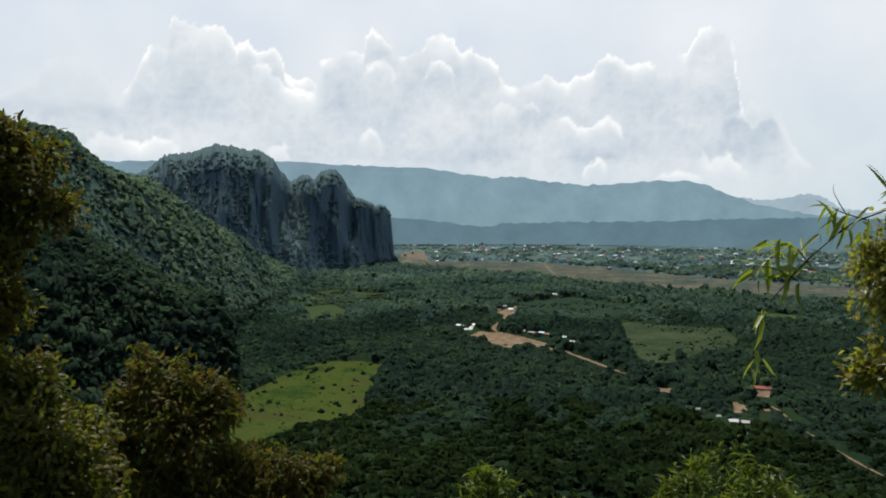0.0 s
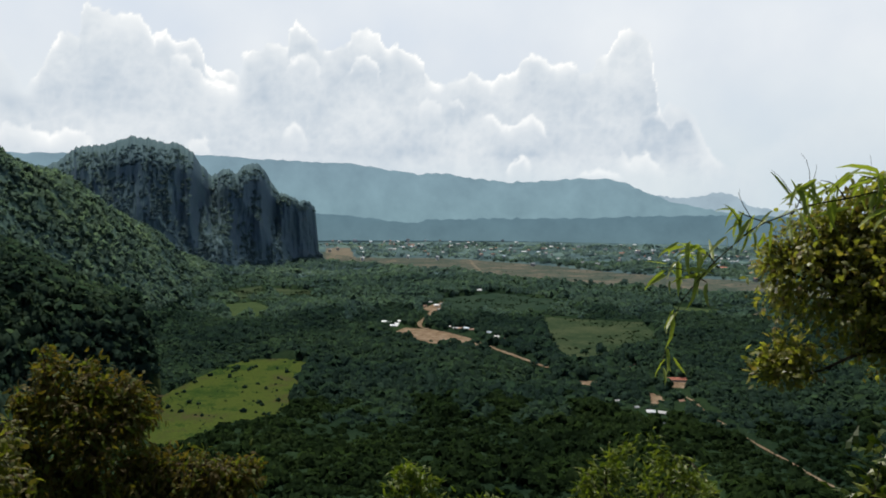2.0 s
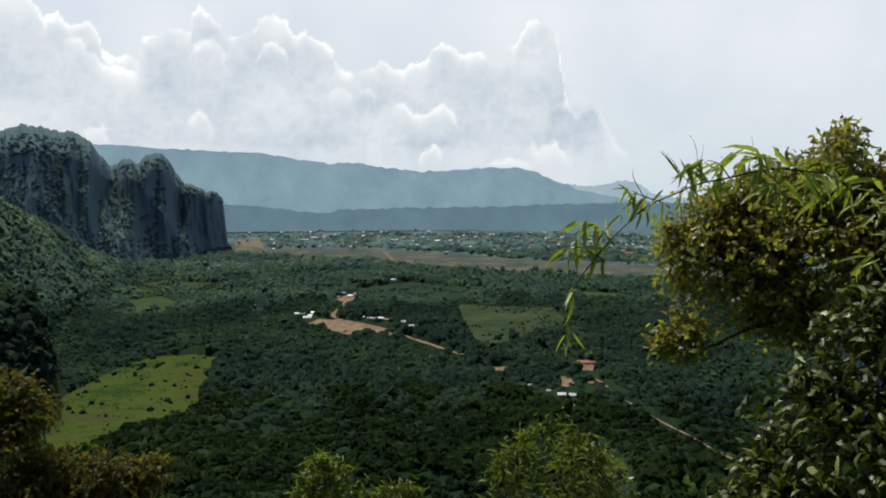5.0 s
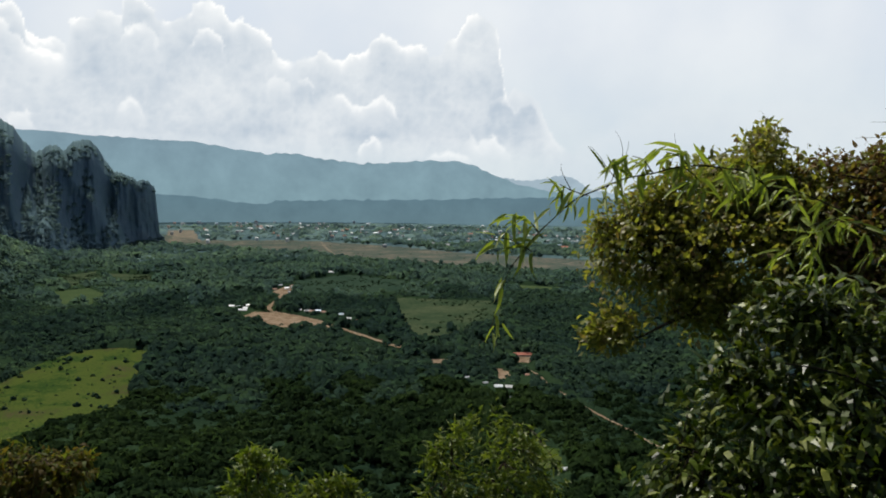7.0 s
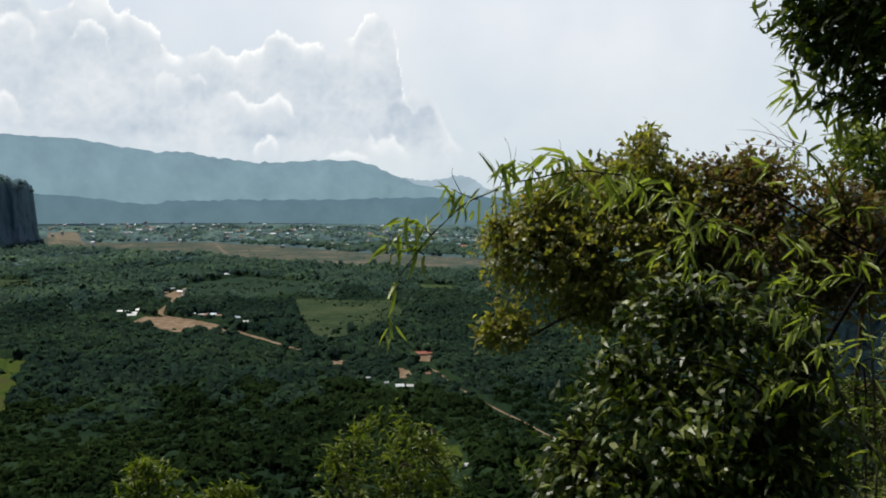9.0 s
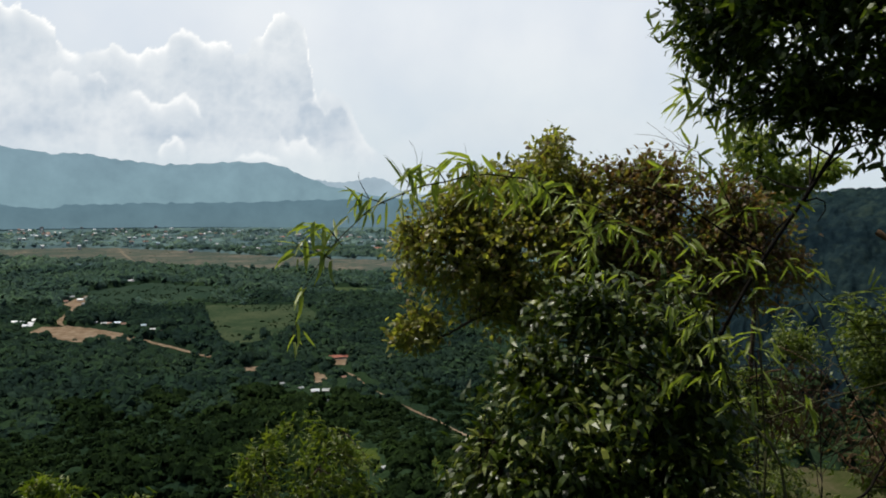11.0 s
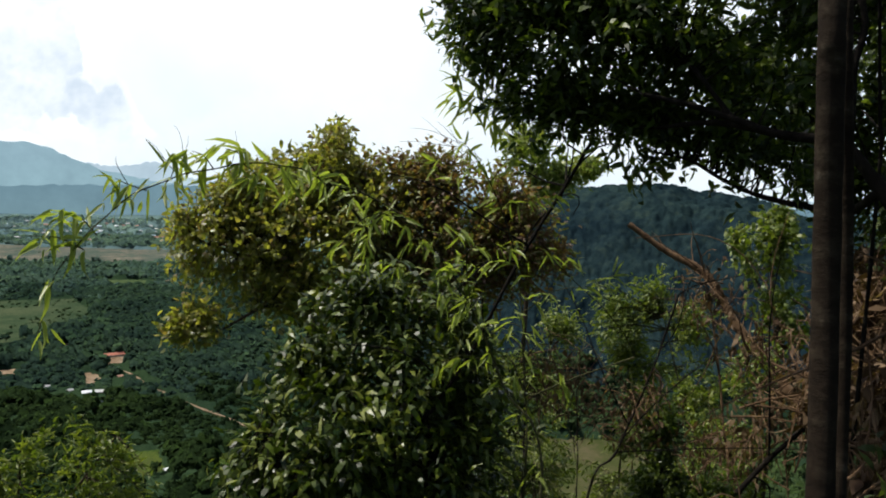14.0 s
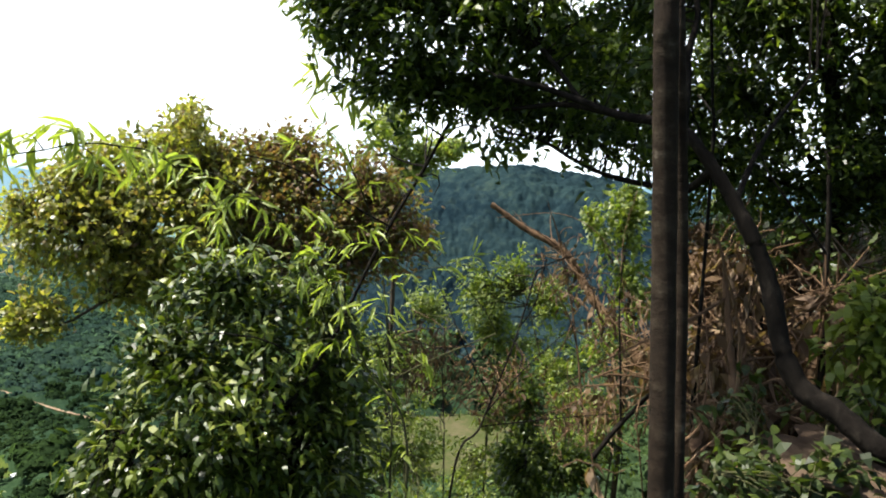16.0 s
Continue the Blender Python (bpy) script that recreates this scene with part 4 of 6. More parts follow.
high = n.new("ShaderNodeMapRange")
high.inputs["From Min"].default_value, high.inputs["From Max"].default_value = 200, 1700
l.new(sep.outputs["Z"], high.inputs["Value"])
clear = ramp(n, [(0.0, (0.64, 0.73, 0.78)), (0.35, (0.70, 0.77, 0.83)), (0.6, (0.74, 0.795, 0.86)), (1.0, (0.77, 0.825, 0.895))])
l.new(high.outputs[0], clear.inputs[0])
thin = noise_node(n, l, 0.0009, 5, 0.5)
streak = ramp(n, [(0.33, (0.91, 0.94, 0.98)), (0.5, (1.0, 1.0, 1.0)), (0.66, (1.09, 1.07, 1.04))])
l.new(thin.outputs["Fac"], streak.inputs[0])
blue = mixed(n, l, 1.0, clear.outputs[0], streak.outputs[0], "MULTIPLY")
body = mixed(n, l, vals["shade"], (0.78, 0.825, 0.86), (0.46, 0.55, 0.65))
lit = mixed(n, l, vals["glint"], body, (1.08, 1.08, 1.06))
l.new(mixed(n, l, vals["cover"], blue, lit), e.inputs["Color"])
sky_ob = structure("sky_backdrop", sv, grid_faces(len(sk_el), len(sk_az)), SKY, "pale hazy sky with white towering cumulus clouds", "sky")
for key, arr in (("cover", cover), ("glint", glint), ("shade", shade)):
    add_attr(sky_ob.data, key, arr.ravel())

# ---- near plants: tools ----
def tube(points, radii, sides=6):
    """A tapered limb through the points."""
    pts = np.array([tuple(q) for q in points], float)
    rad = np.asarray(radii, float)
    t = np.gradient(pts, axis=0)
    t /= np.linalg.norm(t, axis=1)[:, None] + 1e-9
    ref = np.where(np.abs(t[:, 2:3]) > 0.9, [[1.0, 0, 0]], [[0, 0, 1.0]])
    u = np.cross(t, ref)
    u /= np.linalg.norm(u, axis=1)[:, None] + 1e-9
    w = np.cross(t, u)
    ang = np.linspace(0, 2 * np.pi, sides, endpoint=False)
    ring = np.cos(ang)[None, :, None] * u[:, None, :] + np.sin(ang)[None, :, None] * w[:, None, :]
    return (pts[:, None, :] + ring * rad[:, None, None]).reshape(-1, 3), grid_faces(len(pts), sides, True)


def bend(p, q, sag=0.0, wobble=0.0, k=8, rng=None):
    """A curved line from p to q."""
    p, q = np.array(tuple(p), float), np.array(tuple(q), float)
    s = np.linspace(0, 1, k)[:, None]
    out = p + (q - p) * s
    out[:, 2] += sag * np.sin(np.pi * s[:, 0])
    if wobble:
        out += np.sin(np.pi * s) * (rng.random(3) - 0.5) * 2 * wobble + np.sin(2 * np.pi * s) * (rng.random(3) - 0.5) * wobble
    return out


def join(parts):
    vs, fs, k = [], [], 0
    for v, f in parts:
        vs.append(v)
        fs.append(f + k)
        k += len(v)
    return np.concatenate(vs), np.concatenate(fs)


LEAF = np.array([(0, 0, 0), (-0.44, 0.28, 0.09), (-0.42, 0.62, 0.05), (0, 1.0, -0.16), (0.42, 0.62, 0.05), (0.44, 0.28, 0.09)])
LEAF_F = np.array([(0, 5, 1), (1, 5, 4), (1, 4, 2), (2, 4, 3)])
BLADE = np.array([(0, 0, 0), (-0.5, 0.25, 0.1), (0, 0.27, -0.05), (0.5, 0.25, 0.1), (-0.36, 0.65, 0.02), (0.36, 0.65, 0.02), (0, 1.0, -0.14)])
BLADE_F = np.array([(0, 2, 1), (0, 3, 2), (1, 2, 4), (2, 5, 4), (2, 3, 5), (4, 5, 6)])


def leaves(at, way, length, width, rng, shape=LEAF, faces=LEAF_F, flat=0.5, spread=0.25):
    """Leaves at the places, growing along the ways; flat: how far their faces turn up to the sky."""
    at, way = np.asarray(at, float), np.asarray(way, float)
    n = len(at)
    y = way / (np.linalg.norm(way, axis=1)[:, None] + 1e-9)
    up = rng.normal(size=(n, 3)) * (1 - flat) + np.array([0, 0, 1.0]) * flat
    x = np.cross(y, up)
    x /= np.linalg.norm(x, axis=1)[:, None] + 1e-9
    z = np.cross(x, y)
    ln = length * (1 + spread * 2 * (rng.random(n) - 0.5))
    wd = width * (1 + spread * 2 * (rng.random(n) - 0.5))
    curl = 1 + (rng.random(n) - 0.3) * 1.6
    v = (at[:, None, :] + shape[None, :, 0:1] * wd[:, None, None] * x[:, None, :] + shape[None, :, 1:2] * ln[:, None, None] * y[:, None, :]
         + shape[None, :, 2:3] * (ln * curl)[:, None, None] * z[:, None, :])
    f = faces[None] + (np.arange(n) * len(shape))[:, None, None]
    return v.reshape(-1, 3), f.reshape(-1, 3)


def in_balls(balls, count, rng, hollow=0.5):
    """Places inside lumps (centre, radii), more of them toward the skin."""
    vol = np.array([b[1][0] * b[1][1] * b[1][2] for b in balls]) ** 0.55
    pick = rng.choice(len(balls), count, p=vol / vol.sum())
    d = rng.normal(size=(count, 3))
    d /= np.linalg.norm(d, axis=1)[:, None]
    d *= (hollow + (1 - hollow) * rng.random(count) ** 0.6)[:, None]
    c = np.array([tuple(b[0]) for b in balls])[pick]
    s = np.array([b[1] for b in balls])[pick]
    return c + d * s, d


def in_outline(outline, d, deep, count, rng):
    """Places inside a crown given by its outline (azimuth, elevation), its distance and half its depth; gathered in clumps, thin toward the edge."""
    a, e = np.array(outline).T
    edge = [tuple(q) for q in outline]
    size = math.degrees(0.36 / d)
    px, pe = np.zeros(0), np.zeros(0)
    while len(px) < count:
        x, y = rng.uniform(a.min(), a.max(), count * 3), rng.uniform(e.min(), e.max(), count * 3)
        dense = fbm(x / size, y / size, 3, int(d * 13) % 97)
        k = inside(x, y, edge) & (rng.random(count * 3) < np.clip((dense - 0.2) * 2.6, 0.5, 1))
        px, pe = np.concatenate([px, x[k]]), np.concatenate([pe, y[k]])
    px, pe = px[:count], pe[:count]
    px, pe = px + 0.12 * size * rng.normal(size=count), pe + 0.12 * size * rng.normal(size=count)
    rim = np.clip(near_line(px, pe, edge + edge[:1]) * math.radians(1) * d / (deep + 0.01), 0.12, 1) ** 0.5
    dist = d + deep * rim * rng.uniform(-1, 1, count)
    ar, er = np.radians(px), np.radians(pe)
    ray = np.stack([np.sin(ar) * np.cos(er), np.cos(ar) * np.cos(er), np.sin(er)], -1)
    p = np.array(EYE) + ray * dist[:, None]
    out = rng.normal(size=(count, 3)) * 0.5 - ray * 0.35 + np.array([0, 0, 0.25])
    return p, out


def grow(limbs, balls, twigs, per_twig, length, width, seed, twig_len=0.5, droop=-0.2, flat=0.5, hollow=0.45, shape=LEAF, faces=LEAF_F, spread=0.3, outlines=()):
    """Twigs that reach from the nearest limb into the lumps, and leaves along their ends. limbs: lines with radii.
    Gives the mesh of the twigs and that of the leaves."""
    rng = np.random.default_rng(seed)
    nodes = np.concatenate([line for line, _ in limbs])
    clumps = []                      # each lump is made of uneven smaller clumps
    for c, s in balls:
        for _ in range(11):
            d = rng.normal(size=3)
            d = d / np.linalg.norm(d) * (0.2 + 0.75 * rng.random())
            clumps.append((np.array(tuple(c)) + d * np.array(s), tuple(np.array(s) * (0.28 + 0.3 * rng.random()))))
    tips, outward = in_balls(clumps, twigs, rng, hollow) if clumps else (np.zeros((0, 3)), np.zeros((0, 3)))
    for shape_of, d, deep, count in outlines:
        p, out = in_outline(shape_of, d, deep, count, rng)
        tips, outward = np.concatenate([tips, p]), np.concatenate([outward, out])
    tw, la, lw = [], [], []
    for tip, out in zip(tips, outward):
        d = np.linalg.norm(nodes - tip, axis=1)
        root = nodes[np.argmin(d + rng.random(len(nodes)) * 0.15)]
        line = bend(root, tip, 0.06 * np.linalg.norm(tip - root), 0.05 * np.linalg.norm(tip - root), 3, rng)
        th = 0.004 + 0.004 * min(d.min(), 2.0)
        tw.append(tube(line, np.linspace(th, 0.002, 3), 3))
        k = per_twig
        s = rng.random(k)[:, None]
        seg = line[-1] - line[-3]
        seg = seg / (np.linalg.norm(seg) + 1e-9)
        reach = min(twig_len, 0.6 * np.linalg.norm(tip - root))
        pos = tip - seg * s * reach + rng.normal(size=(k, 3)) * 0.055
        dirs = seg * 0.6 + out * 0.4 + rng.normal(size=(k, 3)) * 0.65
        dirs[:, 2] += droop
        la.append(pos)
        lw.append(dirs)
    lv, lf = leaves(np.concatenate(la), np.concatenate(lw), length, width, rng, shape, faces, flat, spread)
    tv, tf = join(tw)
    return (tv, tf), (lv, lf)


BARK = bark_mat("grey-brown bark", [(0.3, (0.022, 0.016, 0.010)), (0.55, (0.050, 0.037, 0.024)), (0.75, (0.11, 0.088, 0.062))])
# The next two barks are darkened further for shade under the crown.
SHADED_TRUNK_BARK = bark_mat("dark brown bark", [(0.3, (0.008, 0.006, 0.004)), (0.5, (0.016, 0.011, 0.007)), (0.62, (0.030, 0.023, 0.015)), (0.74, (0.085, 0.074, 0.056))], 7.0, 1.7)
SHADED_DARK_BARK = bark_mat("dark bark", [(0.35, (0.004, 0.003, 0.002)), (0.55, (0.010, 0.008, 0.006)), (0.72, (0.032, 0.026, 0.019))], 16.0, 0.6)
GREEN_LEAF = leaf_mat("glossy green leaves", [(0.015, 0.029, 0.003), (0.038, 0.063, 0.006), (0.072, 0.106, 0.011), (0.19, 0.215, 0.034)], 0.24, 0.40, 0.34)
OLIVE_LEAF = leaf_mat("olive leaves", [(0.115, 0.130, 0.028), (0.18, 0.195, 0.040), (0.25, 0.258, 0.054), (0.33, 0.315, 0.078), (0.155, 0.10, 0.044)], 0.5, 0.42)
BROWN_LEAF = leaf_mat("withering brown-green leaves", [(0.070, 0.050, 0.014), (0.115, 0.085, 0.020), (0.15, 0.13, 0.028), (0.075, 0.09, 0.018), (0.12, 0.15, 0.03)], 0.45, 0.6, 0.15)
RUSSET_LEAF = leaf_mat("russet creeper leaves", [(0.115, 0.060, 0.038), (0.175, 0.105, 0.052), (0.16, 0.10, 0.045), (0.18, 0.15, 0.046), (0.13, 0.15, 0.036), (0.20, 0.215, 0.055)], 0.45, 0.5, 0.3)
BAMBOO_LEAF = leaf_mat("fresh bamboo leaves", [(0.105, 0.155, 0.024), (0.18, 0.245, 0.036), (0.27, 0.325, 0.066), (0.34, 0.36, 0.12)], 0.44, 0.4)
DRY_LEAF = leaf_mat("dry bamboo leaves", [(0.055, 0.031, 0.016), (0.11, 0.066, 0.035), (0.27, 0.185, 0.11), (0.07, 0.04, 0.02), (0.16, 0.10, 0.055)], 0.25, 0.65, 0.25)
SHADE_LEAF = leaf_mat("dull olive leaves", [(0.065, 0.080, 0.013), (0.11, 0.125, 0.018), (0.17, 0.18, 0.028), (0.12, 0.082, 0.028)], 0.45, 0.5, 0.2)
LIGHT_LEAF = leaf_mat("light green leaves", [(0.070, 0.108, 0.012), (0.125, 0.172, 0.020), (0.20, 0.235, 0.038)], 0.42, 0.5)
CULM = bark_mat("green bamboo culm", [(0.3, (0.026, 0.026, 0.011)), (0.55, (0.05, 0.05, 0.022)), (0.8, (0.11, 0.10, 0.05))], 6.0, 0.1)
DRY_CULM = bark_mat("dry bamboo culm", [(0.3, (0.05, 0.028, 0.015)), (0.55, (0.11, 0.068, 0.038)), (0.8, (0.22, 0.15, 0.09))], 8.0, 0.15)
DARK_LEAF = leaf_mat("deep green leaves", [(0.016, 0.030, 0.006), (0.030, 0.052, 0.008), (0.062, 0.095, 0.014), (0.125, 0.165, 0.025)], 0.42, 0.42, 0.3)
FLOOR_LEAF = leaf_mat("dull green leaves of the undergrowth", [(0.014, 0.024, 0.005), (0.030, 0.048, 0.009), (0.075, 0.10, 0.018)], 0.3, 0.45, 0.25)


def lump(a, e, d, w, h, deep=None):
    """A lump of foliage by azimuth, elevation, distance and its half width and half height in degrees."""
    s = math.radians(1) * d
    return spot(a, e, d), ((deep or w) * s * 0.5 + w * s * 0.5, (deep or w) * s, h * s)


def rooted(a, d):
    """A place on the ground by azimuth and plan distance, a little below the surface."""
    q = polar(a, d)
    return Vector((q.x, q.y, at_ground(q.x, q.y) - 0.05))


def tree(name, words, category, limbs, balls, bark, leaf, twigs, per_twig, length, width, seed, **how):
    """A tree or shrub: trunk and limbs (each a part), its twigs and its leaves. limbs: rows of points and of the two end radii."""
    root = limbs[0][0][0]
    ob = thing(name, words, category, at=tuple(root))
    rng = np.random.default_rng(seed)
    lines = []
    for i, (pts, r0, r1) in enumerate(limbs):
        line = smooth_line(pts)
        lines.append((line, None))
        v, f = tube(line, np.linspace(r0, r1, len(line)) * (1 + 0.06 * rng.normal(size=len(line))), 10)
        part_np("trunk" if i == 0 else "limb", v, f, bark, ob, smooth=True)
    (tv, tf), (lv, lf) = grow(lines, balls, twigs, per_twig, length, width, seed, **how)
    tagged(part_np("twigwork", tv, tf, bark, ob), kind="stuff")
    tagged(part_np("foliage", lv, lf, leaf, ob), kind="stuff")
    return ob


def smooth_line(pts, k=6):
    """A smooth line through the points."""
    p = np.array([tuple(q) for q in pts], float)
    if len(p) == 2:
        return np.linspace(p[0], p[1], k + 1)
    q = np.concatenate([[2 * p[0] - p[1]], p, [2 * p[-1] - p[-2]]])
    out = []
    for i in range(1, len(q) - 2):
        for s in np.linspace(0, 1, k, endpoint=False):
            a, b, c, d = q[i - 1:i + 3]
            out.append(0.5 * (2 * b + (c - a) * s + (2 * a - 5 * b + 4 * c - d) * s ** 2 + (3 * b - a - 3 * c + d) * s ** 3))
    return np.array(out + [p[-1]])


# ---- near plants ----
BLADES = []
for k in range(4):                   # four bamboo leaves to share
    rr = np.random.default_rng(200 + k)
    q = np.array([(-0.0, 0, 0), (-0.36, 0.12, 0.10), (0, 0.12, -0.02), (0.36, 0.12, 0.10), (-0.5, 0.35, 0.06), (0, 0.36, -0.07), (0.5, 0.35, 0.06),
                  (-0.34, 0.7, -0.10), (0, 0.71, -0.2), (0.34, 0.7, -0.10), (0, 1.0, -0.42)], float)
    q[:, 2] *= 0.15 + 0.2 * k
    q[:, 0] *= 0.019 + 0.003 * k
    q[:, 0] += 0.004 * np.sin(q[:, 1] * 3 + k)
    q[:, 1:] *= 0.155
    me = mesh_np("leaf", q, np.array([(0, 2, 1), (0, 3, 2), (1, 2, 5), (1, 5, 4), (2, 3, 6), (2, 6, 5), (4, 5, 8), (4, 8, 7), (5, 6, 9), (5, 9, 8), (7, 8, 10), (8, 9, 10)]), True)
    me.materials.append(BAMBOO_LEAF)
    BLADES.append(me)


def culm_mesh(line, r0, r1, node=0.28):
    """A jointed cane: swollen at its nodes."""
    seg = np.linalg.norm(np.diff(line, axis=0), axis=1)
    s = np.concatenate([[0], np.cumsum(seg)])
    fine = np.arange(0, s[-1], node / 6)
    pts = np.stack([np.interp(fine, s, line[:, k]) for k in range(3)], -1)
    rad = np.linspace(r0, r1, len(pts)) * np.where(np.arange(len(pts)) % 6 == 0, 1.22, 1.0)
    return tube(pts, rad, 8)


def bamboo(words, stem, r0, r1, shoots, seed, start=0.5, step=0.10, scale=1.0, single=True, bare=(), leaf=None, per=(2, 5)):
    """A bamboo cane with drooping leaf tufts along its outer end and on side shoots."""
    rng = np.random.default_rng(seed)
    ob = thing("bamboo", words, "bamboo", group="bamboo at the brink", at=tuple(stem[0]))
    line = smooth_line(stem)
    v, f = culm_mesh(line, r0, r1)
    part_np("culm", v, f, CULM, ob, smooth=True)
    sites = []
    s = np.concatenate([[0], np.cumsum(np.linalg.norm(np.diff(line, axis=0), axis=1))])
    for d in np.arange(start * s[-1], s[-1], step):
        p = np.array([np.interp(d, s, line[:, k]) for k in range(3)])
        q = np.array([np.interp(min(d + 0.05, s[-1]), s, line[:, k]) for k in range(3)])
        sites.append((p, q - p))
    sites = [q for i, q in enumerate(sites) if q[0][2] > EYE.z - 0.2 or i % 2]       # the hanging end is thinly leaved
    sites.append((line[-1], line[-1] - line[-2]))
    for pts in shoots:
        sl = smooth_line(pts)
        v, f = tube(sl, np.linspace(0.0035, 0.0015, len(sl)), 5)
        part_np("shoot", v, f, CULM, ob, smooth=True)
        for i in range(2, len(sl), 3):
            sites.append((sl[i], sl[i] - sl[i - 1]))
        sites.append((sl[-1], sl[-1] - sl[-2]))
    for p, q in bare:
        v, f = tube(bend(p, q, 0.01, 0.02, 6, rng), np.linspace(0.0022, 0.0007, 6), 4)
        part_np("bare_shoot", v, f, CULM, ob)
    la, lw = [], []
    for p, d in sites:
        d = d / (np.linalg.norm(d) + 1e-9)
        side = rng.normal(size=3)
        twig = p + side / np.linalg.norm(side) * 0.05 * rng.random()
        for _ in range(rng.integers(*per)):
            w = d * 0.5 + rng.normal(size=3) * 0.55 + np.array([0, 0, -0.55])
            la.append(twig + rng.normal(size=3) * 0.015)
            lw.append(w / np.linalg.norm(w))
    if not single:
        lv, lf = leaves(la, lw, 0.15 * scale, 0.021 * scale, rng, BLADE, BLADE_F, 0.5, 0.35)
        tagged(part_np("foliage", lv, lf, leaf or BAMBOO_LEAF, ob), kind="stuff")
        return ob
    for p, w in zip(la, lw):
        y = Vector(w)
        x = y.cross(Vector(rng.normal(size=3) * 0.6 + np.array([0, 0, 1.0]))).normalized()
        z = x.cross(y)
        blade = new("leaf", BLADES[rng.integers(0, 4)])
        blade.parent = ob
        k = scale * (0.7 + 0.6 * rng.random())
        blade.matrix_local = Matrix.Translation(Vector(p) - ob.location) @ Matrix((x, y, z)).transposed().to_4x4() @ Matrix.Scale(k, 4)
    return ob


tree("bushy_tree", "bushy tree with olive leaves standing at the brink", "tree",
     [([rooted(46, 8.2), spot(48.08, -22.46, 8), spot(46.31, -17.04, 8), spot(43.93, -11.34, 8), spot(42.9, -6.27, 8), spot(41.41, -0.75, 8.3)], 0.11, 0.03),
      ([spot(44.87, -13.4, 8), spot(39.52, -8.94, 8), spot(34.27, -6.04, 8), spot(29.99, -4.38, 8)], 0.045, 0.01),
      ([spot(43.38, -7.97, 8), spot(47.01, -2.73, 8.2), spot(51.02, 0.31, 8.4)], 0.045, 0.01),
      ([spot(39.96, -9.35, 8), spot(35.67, -9.44, 7.8), spot(32.27, -11.16, 7.7), spot(29.52, -11.57, 7.6)], 0.022, 0.006),
      ([spot(42.36, -3.72, 8.2), spot(40.7, 0.51, 8.5), spot(39.98, 3.25, 8.6)], 0.03, 0.006),
      ([spot(44.82, -12.15, 8), spot(50.93, -6.8, 8.2), spot(54.0, -3.33, 8.4)], 0.03, 0.006)],
     [], BARK, OLIVE_LEAF, 0, 12, 0.084, 0.040, 5, twig_len=0.2, flat=0.4, droop=-0.4,
     outlines=[(*([(28.3, -6.1), (28.5, -3.1), (29.3, -1.2), (31.6, -0.1), (33.7, 1.0), (36.7, 1.7), (38.8, 2.0), (39.5, 3.5), (40.3, 4.2), (41.1, 3.5), (41.8, 2.0), (43.1, 1.4), (45.6, 1.5), (47.0, -2.7), (46.8, -7.8), (44.7, -10.0), (38.7, -11.1), (36.1, -10.1), (33.5, -9.2), (31.3, -8.2), (29.2, -7.4)], 8, 0.9), 880),
               (*([(32.5, -0.7), (35.8, 1.3), (40.1, 1.6), (43.1, 1.2), (46.1, 0.6), (46.2, -4.0), (44.6, -7.9), (38.6, -9.0), (34.3, -6.9), (32.9, -3.5)], 8.1, 0.6), 420), (*([(33.2, -3.0), (34.2, 0.6), (36.8, 1.5), (39.6, 1.7), (40.0, -2.5), (37, -4.5)], 7.9, 0.4), 170), (*([(28.5, -10.3), (30.1, -8.8), (31.8, -9.2), (32.5, -10.7), (31.4, -12.1), (29.3, -11.8)], 7.6, 0.3), 60), (*([(39.4, 2.0), (39.3, 3.4), (40.2, 4.3), (41.2, 3.5), (41.5, 1.8)], 8.6, 0.3), 36)])
tree("creeper", "tangled brown and green creeper hanging over the bushy tree", "climber",
     [([spot(48.59, -15.26, 8), spot(49.0, -9.41, 7.9), spot(47.93, -3.97, 8), spot(46.92, 0.65, 8.1)], 0.02, 0.008), ([spot(48.58, -9.44, 7.9), spot(51.32, -5.52, 8), spot(53.2, -2.12, 8.1)], 0.014, 0.005),
      ([spot(48.22, -6.08, 8), spot(44.53, -2.8, 7.9), spot(42.37, -2.0, 7.9)], 0.012, 0.005)],
     [], DRY_CULM, RUSSET_LEAF, 0, 11, 0.072, 0.034, 15, twig_len=0.25, flat=0.4,
     outlines=[(*([(42.2, 1.4), (43.5, 2.1), (45.6, 2.2), (46.8, 3.1), (48.9, 2.7), (51.4, 2.4), (53.5, 1.6), (55.7, 0.2), (56.9, -1.6), (57.4, -3.6), (58.7, -5.3), (58.5, -6.4), (56.2, -7.5), (52.3, -9.2), (47.3, -10.8), (43.8, -8.8), (42.8, -3.7)], 8.1, 0.7), 1050), (*([(41.4, 1.0), (44.4, 1.7), (51.9, 1.6), (53.5, -0.0), (53.0, -5.9), (47.3, -8.7), (42.9, -5.8)], 8, 0.5), 260)])
